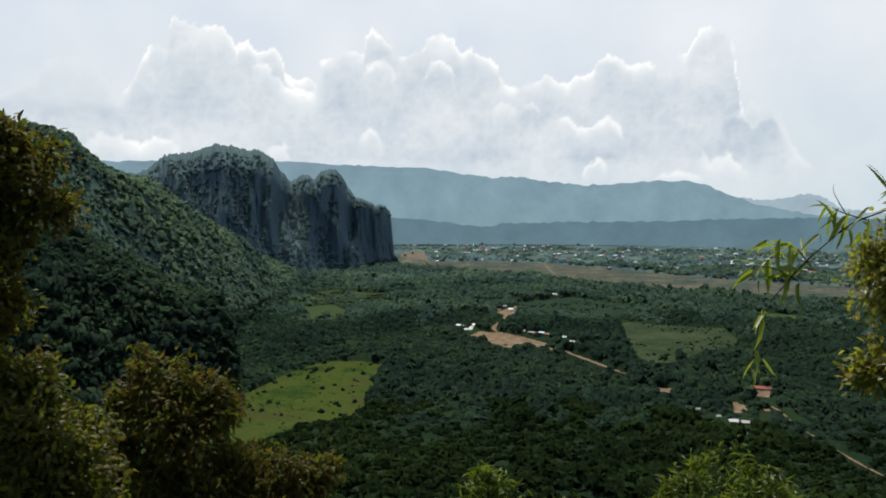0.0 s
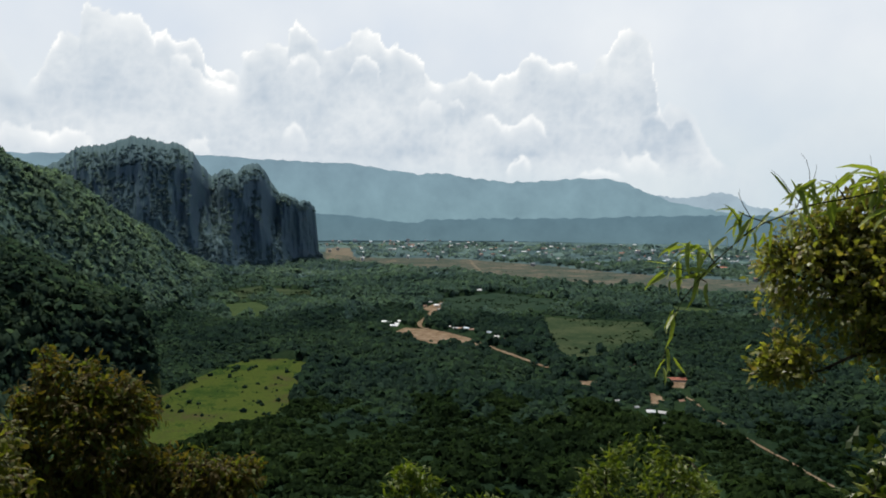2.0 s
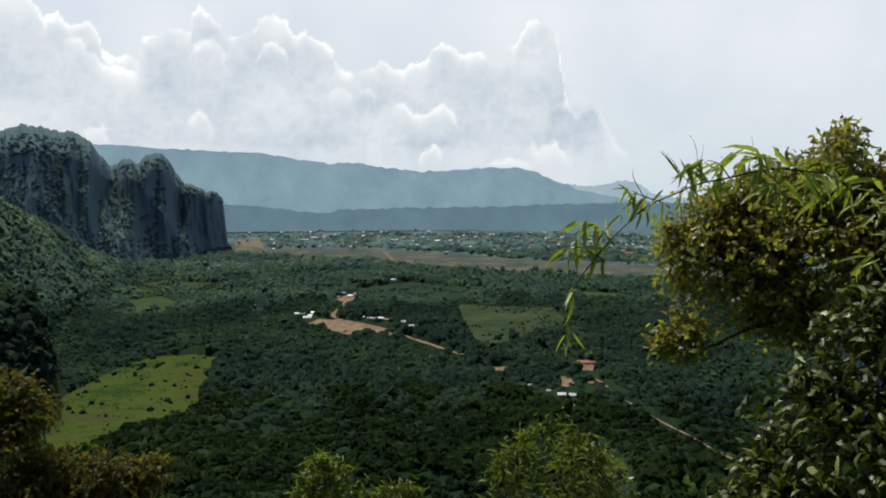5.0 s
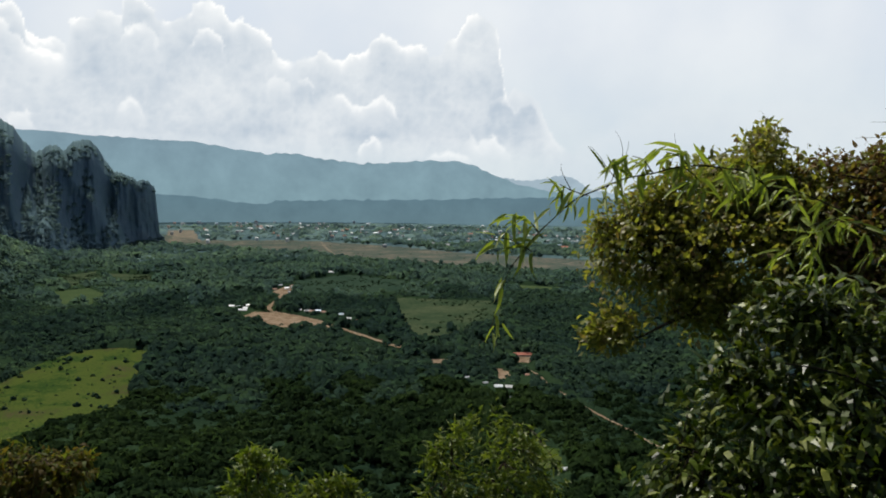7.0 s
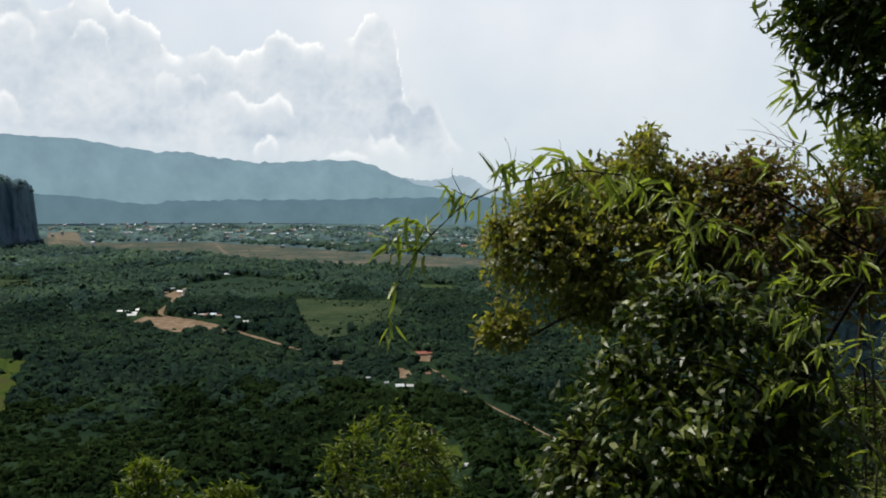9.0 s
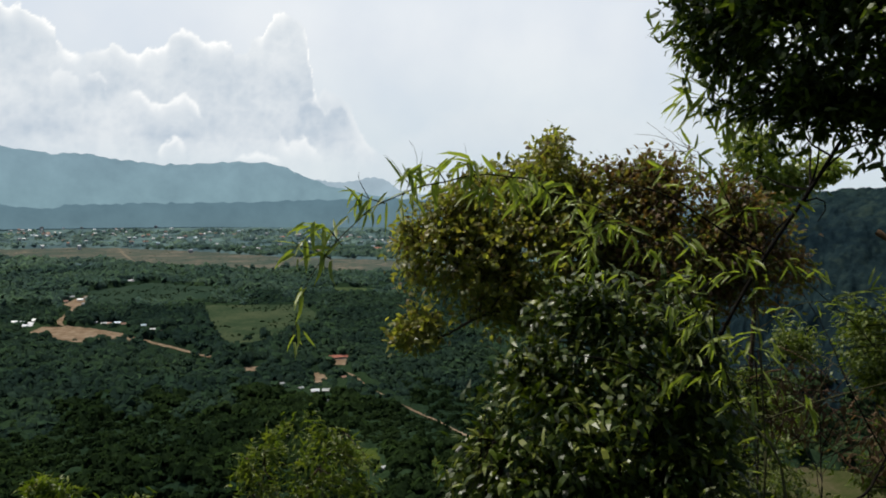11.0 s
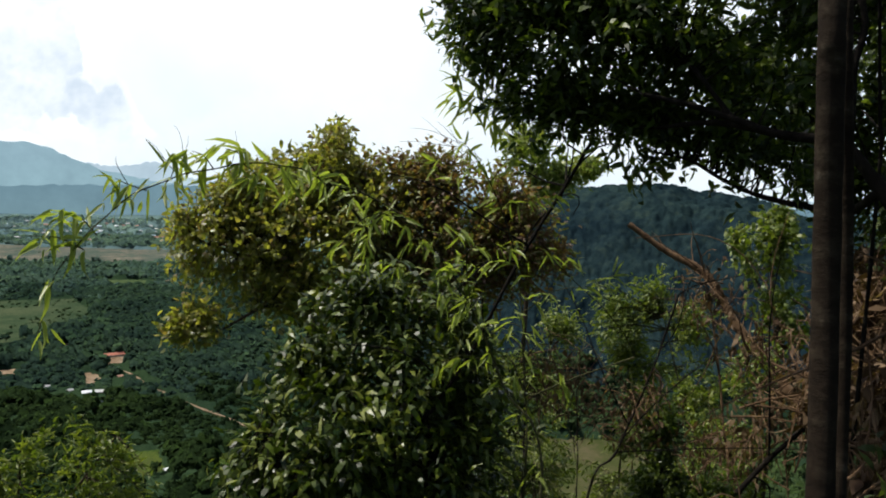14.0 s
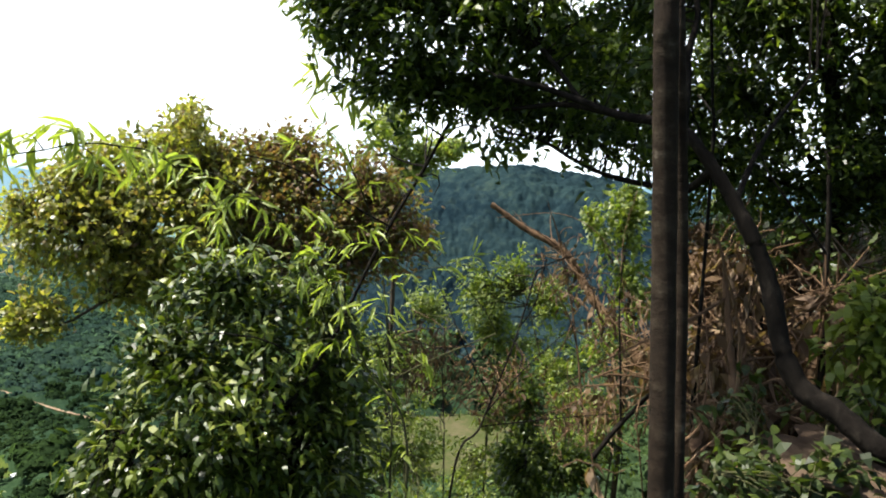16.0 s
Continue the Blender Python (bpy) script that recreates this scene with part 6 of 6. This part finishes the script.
sticks("sparse dry bamboo twigs and leaves", [lump(71.36, -10.26, 9, 3.00, 3.43), lump(72.32, -15.81, 8, 2.58, 3.43), lump(67.73, -7.2, 10, 2.58, 3.00), lump(73.37, -13.31, 8, 1.72, 2.58), lump(75.5, -10.5, 8, 2.2, 3.4), lump(69.5, -17.5, 9, 3.0, 3.0), lump(63.5, -16, 9, 3.5, 3.5), lump(58, -14, 8.5, 3, 3.5)], 230, 62, many=4, size=(0.14, 0.02))
sticks("pale dry bamboo sheaths hanging from broken stems", [lump(81.5, -7.3, 5.2, 1.6, 1.6), lump(81.0, -10.4, 5.1, 1.8, 1.4), lump(84.8, -9.6, 5.2, 1.2, 1.4), lump(86.7, -7.9, 5.4, 1.4, 1.6), lump(80.1, -12.8, 5.0, 1.4, 1.4), lump(77.2, -14.3, 5.4, 1.0, 1.2),
       lump(89.1, -9.8, 5.4, 1.6, 1.6), lump(82.7, -13.6, 5.0, 1.8, 1.2), lump(72.9, -20.3, 4.15, 0.5, 0.4)], 44, 63, many=3, size=(0.17, 0.05))
tree("low_plants", "low broad-leaved green plants on the forest floor", "undergrowth",
     [([rooted(80, 4.2), spot(83.41, -18.89, 4.2), spot(83.53, -16.34, 4.2)], 0.012, 0.004), ([rooted(85, 4.2), spot(87.49, -18.08, 4.2), spot(87.84, -14.86, 4.2)], 0.012, 0.004),
      ([rooted(77.5, 3.6), spot(81.55, -20.57, 3.6), spot(81.77, -19.09, 3.6)], 0.01, 0.004)],
     [lump(83.63, -17.41, 4.2, 3.00, 2.15), lump(87.33, -18.43, 4, 3.86, 1.55), lump(82.73, -14.31, 4.6, 2.58, 1.55), lump(81.84, -19.8, 3.6, 2.36, 1.29), lump(86.46, -14.46, 4.8, 2.15, 1.72), lump(89.29, -13.25, 4.8, 2.15, 1.55), lump(86.26, -19.67, 3.8, 5.15, 1.29)],
     CULM, FLOOR_LEAF, 56, 7, 0.085, 0.04, 24, flat=0.7, twig_len=0.2)
# Darker floor leaves here stand in for the canopy's shade.
tree("thicket_shrub", "dark green shrub grown through the dry thicket", "shrub",
     [([rooted(81, 5.9), spot(82.58, -15.17, 5.8), spot(82.46, -9.15, 5.8), spot(81.75, -4.24, 5.8)], 0.02, 0.006), ([spot(82.52, -12.18, 5.8), spot(85.82, -8.03, 5.8), spot(87.88, -5.25, 5.8)], 0.012, 0.004)],
     [], SHADED_DARK_BARK, FLOOR_LEAF, 0, 10, 0.09, 0.036, 28, outlines=[(*([(77.5, -3.3), (80.2, -2.4), (84.4, -2.9), (89.1, -1.9), (91.7, -6.6), (91.0, -13.0), (87.3, -13.3), (84.2, -8.9), (82.0, -12.2), (78.6, -11.1)], 6.4, 0.5), 90)])
tree("side_bush", "bright green leafy bush at the path side", "bush",
     [([rooted(90, 5), spot(90.12, -13.11, 5), spot(89.51, -9.69, 5), spot(88.99, -7.26, 5)], 0.015, 0.005), ([spot(89.81, -11.41, 5), spot(87.97, -10.27, 5), spot(87.09, -11.48, 5)], 0.01, 0.004)],
     [lump(88.99, -7.26, 5, 1.55, 1.29), lump(88.57, -9.82, 5, 2.15, 1.72), lump(89.97, -11.39, 5, 2.15, 1.72), lump(90.96, -8.78, 5, 2.58, 3.43)], CULM, LIGHT_LEAF, 75, 9, 0.12, 0.05, 25, flat=0.8, twig_len=0.2)
cane("brown upright stem among the dry thicket", [rooted(79.8, 4.8), spot(82.34, -20.25, 4.8), spot(81.81, -15.95, 4.8), spot(81.11, -11.54, 4.9), spot(80.26, -6.24, 5)], 0.03, 0.018, DRY_CULM, 5, 51)
cane("thin dark stem among the dry thicket", [rooted(84, 5.6), spot(86.38, -13.44, 5.5), spot(86.19, -8.71, 5.5), spot(86.17, -3.92, 5.6), spot(85.88, 0.82, 5.6)], 0.022, 0.014, SHADED_DARK_BARK, 3, 52)
cane("thin stem beside the leaning trunk", [rooted(78.6, 5.0), spot(78.97, 0.65, 5), spot(78.77, 5.21, 5), spot(78.36, 11.07, 5), spot(78.14, 15.25, 5)], 0.014, 0.008, SHADED_DARK_BARK, 3, 53)

tree("brown_tree", "tree top with withering brown and green leaves", "tree",
     [([rooted(-19, 10.5), spot(-19.53, -20.0, 10), spot(-19.83, -15.8, 10), spot(-20.15, -12.65, 10)], 0.10, 0.02), ([spot(-19.72, -19.61, 10), spot(-23.24, -16.2, 10), spot(-23.89, -12.72, 10)], 0.05, 0.012),
      ([spot(-19.62, -20.36, 10), spot(-15.52, -18.5, 10), spot(-9.7, -18.9, 10)], 0.05, 0.012), ([spot(-19.85, -16.57, 10), spot(-17.46, -14.44, 10), spot(-16.82, -12.49, 10)], 0.03, 0.008), ([spot(-20.96, -14.92, 10), spot(-21.67, -12.53, 10), spot(-22.36, -10.13, 10)], 0.02, 0.006)],
     [], BARK, BROWN_LEAF, 0, 16, 0.115, 0.040, 8, droop=-0.5, twig_len=0.42,
     outlines=[(*([(-25.1, -16.7), (-24.2, -12.7), (-22.6, -12.1), (-22.7, -9.8), (-21.5, -9.9), (-20.5, -12.0), (-19.9, -11.1), (-19.0, -10.8), (-18.2, -12.8), (-17.0, -12.1), (-16.2, -13.3), (-15.2, -13.4), (-15.1, -15.4), (-15.5, -16.9), (-13.5, -17.9), (-12.2, -17.6), (-9.7, -18.5), (-7.3, -18.7), (-8.0, -20.1), (-9.7, -21.6), (-9.8, -24.2), (-25.9, -22.3)], 10, 0.9), 800)])
tree("green_bush", "dark green bush in front of the brown tree", "bush",
     [([rooted(-28, 8.5), spot(-28.3, -19.13, 8), spot(-28.2, -15.57, 8), spot(-28.78, -12.58, 8)], 0.06, 0.015), ([spot(-28.22, -16.29, 8), spot(-26.1, -15.11, 8), spot(-24.29, -14.2, 8)], 0.025, 0.006)],
     [], BARK, SHADE_LEAF, 0, 15, 0.095, 0.040, 13, twig_len=0.4,
     outlines=[(*([(-33.1, -8.5), (-30.0, -8.8), (-28.7, -9.2), (-27.4, -9.9), (-27.0, -11.3), (-27.6, -12.9), (-25.7, -13.9), (-23.9, -14.7), (-24.0, -16.9), (-22.9, -18.8), (-24.1, -22.6), (-33.5, -20.8)], 8, 0.8), 460), (*([(-32, -13.5), (-28, -13.8), (-25, -16.2), (-23.5, -18.8), (-23.8, -22.5), (-33, -22)], 7.3, 0.35), 190)])
tree("edge_tree", "dark tree with small leaves rising beside the lookout", "tree",
     [([rooted(-33, 8), spot(-31.7, -12.22, 8), spot(-31.14, -4.26, 8), spot(-30.36, 0.89, 8), spot(-29.76, 4.94, 8)], 0.09, 0.02), ([spot(-30.76, -2.06, 8), spot(-28.77, -0.22, 8), spot(-26.41, -0.23, 8)], 0.03, 0.006), ([spot(-30.36, 0.89, 8), spot(-28.69, 2.77, 8), spot(-27.32, 4.12, 8)], 0.025, 0.006)],
     [], SHADED_DARK_BARK, BROWN_LEAF, 0, 12, 0.10, 0.045, 9, twig_len=0.4,
     outlines=[(*([(-33.0, 5.5), (-29.9, 5.8), (-28.8, 5.7), (-28.3, 4.6), (-27.1, 4.3), (-27.0, 2.8), (-27.1, 1.3), (-26.0, 0.7), (-25.9, -0.2), (-27.1, -0.9), (-28.5, -1.2), (-28.7, -2.5), (-29.5, -3.0), (-29.7, -4.3), (-29.2, -5.5), (-29.1, -7.3), (-29.7, -9.0), (-33.4, -8.6)], 8, 0.7), 420)])
for words, seed, d, root, outline, count in (
        ("narrow-leaved light green treetop rising from below", 26, 13, 24.5, ([(15.9, -20.5), (17.0, -19.6), (18.3, -18.0), (20.0, -16.9), (21.3, -16.3), (23.1, -17.4), (24.4, -18.2), (26.1, -18.9), (27.1, -21.2), (26.8, -24.6), (14.9, -25.1)], 13, 1), 150),
        ("pale shoots of a treetop rising from below", 27, 11, 4.5, ([(1.2, -22.2), (2.4, -19.8), (3.5, -19.5), (4.5, -19.4), (6.2, -21.1), (7.0, -22.3), (9.6, -21.6), (11.4, -22.8), (12.3, -25.1), (1.1, -24.4)], 11, 0.6), 110)):
    mid = outline[0][2]
    c0 = spot(*mid, d)
    tree("slope_treetop", words, "tree", [([rooted(root, d), Vector((c0.x, c0.y, c0.z - 2.5)), Vector((c0.x, c0.y, c0.z - 0.3))], 0.08, 0.02),
                                         ([Vector((c0.x, c0.y, c0.z - 2.2)), spot(*outline[0][1], d)], 0.03, 0.01),
                                         ([Vector((c0.x, c0.y, c0.z - 1.8)), spot(*outline[0][6], d)], 0.03, 0.01)],
         [], BARK, LIGHT_LEAF, 0, 12, 0.17, 0.035, seed, shape=BLADE, faces=BLADE_F, droop=-0.1, outlines=[(*outline, count)])


# unseen trees beside the lookout, added to keep sky light off the thicket
for a, d, high, seed in ((103, 6.2, 5.5, 91), (116, 8.0, 7.0, 92), (130, 6.6, 6.0, 93), (98, 9.5, 4.0, 94)):
    foot = rooted(a, d)
    tip = foot + Vector((0.3, -0.2, high))
    tree("shade_tree", "unseen leafy tree added beside the lookout to block sky light", "tree",
         [([foot, foot.lerp(tip, 0.5) + Vector((0.15, 0.1, 0)), tip], 0.11, 0.03), ([foot.lerp(tip, 0.55), foot.lerp(tip, 0.8) + Vector((1.0, 0.5, 0))], 0.04, 0.012), ([foot.lerp(tip, 0.5), foot.lerp(tip, 0.8) + Vector((-0.8, 0.7, 0))], 0.04, 0.012)],
         [(tip, (1.6, 1.6, 1.1)), (foot.lerp(tip, 0.72), (1.9, 1.9, 1.2)), (foot.lerp(tip, 0.42), (1.5, 1.5, 0.9))], SHADED_DARK_BARK, DARK_LEAF, 170, 9, 0.24, 0.12, seed)

# ---- rock ----
PALE = earth_mat("pale limestone", [(0.35, (0.14, 0.12, 0.10)), (0.6, (0.42, 0.38, 0.33))], 3.0, 14.0, 0.85, 0.5, 0.03)
bm = bmesh.new()
bmesh.ops.create_icosphere(bm, subdivisions=4, radius=1.0)
for q in bm.verts:
    k = 1 + 0.5 * (noise.noise(q.co * 1.3) + 0.5 * noise.noise(q.co * 3.1) + 0.25 * noise.noise(q.co * 7.0))
    q.co = Vector((q.co.x * 0.36 * k, q.co.y * 0.34 * k, q.co.z * 0.20 * k))
me = bpy.data.meshes.new("rock")
bm.to_mesh(me)
bm.free()
me.materials.append(PALE)
rock = tagged(new("rock", me), "pale limestone boulder set above the ground behind the dry undergrowth", "rock")
# Placed to fit the camera's view; nothing supports it here.
rock.location = spot(87.4, -3.96, 8)
EARTH_ROCK = earth_mat("earth-stained rock", [(0.35, (0.055, 0.038, 0.026)), (0.6, (0.075, 0.055, 0.038))], 3.0, 14.0, 0.9, 0.5, 0.03)
me = me.copy()
me.materials[0] = EARTH_ROCK
slab = tagged(new("rock", me), "brown earth-stained rock slab under the leaning trunk", "rock")
slab.matrix_world = Matrix.Translation(spot(88.6, -17.6, 4.5)) @ Matrix.Rotation(0.6, 4, "Z") @ Matrix.Diagonal((1.25, 0.9, 0.55, 1))

# ---- houses ----
def paint(name, col, rough=0.8, spread=0.25):
    m, n, l, p = node_mat(name)
    t = noise_node(n, l, 1.2, 5, 0.7)
    dark = tuple(c * (1 - spread) for c in col)
    r = ramp(n, [(0.35, dark), (0.65, col)])
    l.new(t.outputs["Fac"], r.inputs[0])
    l.new(r.outputs[0], p.inputs["Base Color"])
    p.inputs["Roughness"].default_value = rough
    return m


WALLS = [paint("white render", (0.7, 0.69, 0.66)), paint("weathered boards", (0.24, 0.19, 0.15)), paint("cream render", (0.6, 0.54, 0.44)), paint("grey concrete", (0.30, 0.31, 0.31))]
ROOFS = [paint("white sheet roof", (0.75, 0.77, 0.8), 0.5), paint("rusty sheet roof", (0.30, 0.16, 0.10), 0.7), paint("grey sheet roof", (0.34, 0.35, 0.36), 0.5),
         paint("red tile roof", (0.36, 0.12, 0.07)), paint("blue sheet roof", (0.42, 0.55, 0.66), 0.5)]
GLASS = paint("dark window", (0.03, 0.035, 0.04), 0.15)


def box(x0, x1, y0, y1, z0, z1):
    v = np.array([(x, y, z) for z in (z0, z1) for y in (y0, y1) for x in (x0, x1)], float)
    f = np.array([(0, 2, 3, 1), (4, 5, 7, 6), (0, 1, 5, 4), (2, 6, 7, 3), (0, 4, 6, 2), (1, 3, 7, 5)])
    return v, f


def house(words, a, d, w, deep, h, rise, turn, wall, roof, openings=True, group="houses in the valley", name="house"):
    """A small house: walls with gables, two roof slopes with eaves, a door and windows."""
    q = polar(a, d)
    z = at_ground(q.x, q.y)
    ob = thing(name, words, "house", group=group)
    ob.matrix_world = Matrix.Translation((q.x, q.y, z + 0.3)) @ Matrix.Rotation(radians(turn - a), 4, "Z")

    def piece(nm, v, f, mat, label=""):
        o = new(nm, mesh_np(nm, v, f))
        o.data.materials.append(mat)
        o.parent = ob
        return tagged(o, label)

    x, y = w / 2, deep / 2
    v = np.array([(-x, -y, -0.8), (x, -y, -0.8), (x, y, -0.8), (-x, y, -0.8), (-x, -y, h), (x, -y, h), (x, y, h), (-x, y, h), (-x, 0, h + rise), (x, 0, h + rise)], float)
    bmw = bmesh.new()
    vs = [bmw.verts.new(c) for c in v]
    for face in ((0, 1, 5, 4), (2, 3, 7, 6), (1, 2, 6, 9, 5), (3, 0, 4, 8, 7)):
        bmw.faces.new([vs[i] for i in face])
    mw = bpy.data.meshes.new("wall")
    bmw.to_mesh(mw)
    bmw.free()
    mw.materials.append(wall)
    new("wall", mw).parent = ob
    o, t = 0.6, 0.12
    slope = rise / y
    for s in (-1, 1):
        zz = h - o * slope
        rv = np.array([(-x - o, s * (y + o), zz), (x + o, s * (y + o), zz), (x + o, 0, h + rise), (-x - o, 0, h + rise),
                       (-x - o, s * (y + o), zz + t), (x + o, s * (y + o), zz + t), (x + o, 0, h + rise + t), (-x - o, 0, h + rise + t)], float)
        piece("roof", rv, np.array([(0, 1, 2, 3), (4, 7, 6, 5), (0, 4, 5, 1), (1, 5, 6, 2), (2, 6, 7, 3), (3, 7, 4, 0)]), roof)
    if openings:
        piece("door", *box(-0.45, 0.45, -y - 0.05, -y + 0.02, -0.2, min(2.0, h - 0.3)), WALLS[1])
        for k in (-0.33, 0.33):
            piece("window", *box(k * w - 0.5, k * w + 0.5, -y - 0.04, -y + 0.02, 0.9, min(1.9, h - 0.4)), GLASS)
    return ob


W0, W1, W2, W3 = WALLS
R0, R1, R2, R3, R4 = ROOFS
NEAR_HOUSES = [  # azimuth, distance, width, depth, wall height, roof rise, turn, wall, roof
    (21.35, 737, 7.5, 5, 2.7, 1.4, 8, W0, R0), (22.2, 737, 7, 5, 2.6, 1.4, -10, W1, R2), (22.6, 700, 9, 5, 2.6, 1.3, 12, W1, R2), (26.7, 523, 4.5, 3.5, 2.4, 1.0, 20, W0, R0),
    (20.3, 750, 4, 4, 2.3, 1.0, 30, W1, R2), (18.9, 770, 4, 3.5, 2.3, 1.0, 10, W0, R2), (23.5, 790, 5, 4, 2.3, 1.0, 30, W1, R1)]
for k, (a, d, w, dp, h, rise, turn, wall, roof) in enumerate(NEAR_HOUSES):
    house("small house with %s roof among valley trees" % ("a white metal" if roof is R0 else "a rusty" if roof is R1 else "a grey metal"), a, d, w, dp, h, rise, turn, wall, roof)
house("long low house with red tile roof on bare soil", 23.2, 886, 26, 8, 2.8, 1.8, 14, W2, R3)
ROAD_HOUSES = [(9, 0), (10, 0), (9, 0), (11, 0), (9, 0), (8, 0), (8, 2), (11, 0), (9, 2), (9, 2), (9, 2), (12, 2), (9, 1), (10, 4), (8, 1), (9, 4), (12, 2), (10, 1), (11, 2), (8, 1), (8, 1),
               (10, 0), (14, 0), (9, 2), (9, 0), (8, 2), (11, 0), (8, 2)]
rng = np.random.default_rng(12)
ROOF_WORDS = ["pale metal", "rusty brown", "grey metal", "red tile", "blue metal"]
for (a, d), (w, k) in zip(ROAD_SITES, ROAD_HOUSES):
    house("village house beside the dirt road, %s roof" % ROOF_WORDS[k], a, d, w * 0.8, w * 0.55, 2.9, 1.5, float(rng.uniform(-25, 25)), W0 if k in (0, 4) else W1, ROOFS[k], False, "village houses")
for i in range(190):                 # the town on the far plain
    a = float(rng.uniform(-4, 31))
    d = float(np.interp(a, [-4, 0, 5, 12, 18, 31], [3550, 3450, 3250, 3100, 2850, 2600]) + rng.normal() * 300)
    k = int(rng.choice([0, 1, 2, 3, 1, 0, 2, 2, 4]))
    w = float(rng.choice([9, 12, 14, 18, 26], p=[0.48, 0.32, 0.14, 0.05, 0.01]))
    h = float(rng.choice([3, 4, 5, 7]))
    house("town building with %s roof on the far plain" % ROOF_WORDS[k], a, d, w, w * 0.7, h + 5, 2.0, float(rng.uniform(-40, 40)), W0 if k == 0 else W2 if k == 3 else W3, ROOFS[k], False, "town buildings", "town_building")

# ---- bushes and little trees on the meadow ----
rng = np.random.default_rng(77)
shapes, sf = leafy_crowns(26, 6, 9)
mx, my = zip(*MEADOW)
meshes = []
for s in shapes:
    me = mesh_np("crown", s, sf, True)
    me.normals_split_custom_set_from_vertices(((s + np.array([0, 0, 0.3])) / np.linalg.norm(s + np.array([0, 0, 0.3]), axis=1)[:, None]).tolist())
    me.materials.append(MID_HAZE_WOODS)
    meshes.append(me)
count = 0
while count < 130:
    x, y = rng.uniform(min(mx), max(mx)), rng.uniform(min(my), max(my))
    if not inside(np.array([x]), np.array([y]), MEADOW)[0]:
        continue
    count += 1
    big = rng.random() ** 3
    ob = tagged(new("bush", meshes[count % 6]), "round dark green bush standing on the meadow", "bush", "bushes on the meadow")
    s = 0.7 + 2.6 * big
    ob.matrix_world = Matrix.Translation((x, y, at_ground(x, y) + 0.5 + 0.3 * s)) @ Matrix.Rotation(float(rng.uniform(0, 6)), 4, "Z") @ Matrix.Diagonal((s, s, s * 1.2, 1))
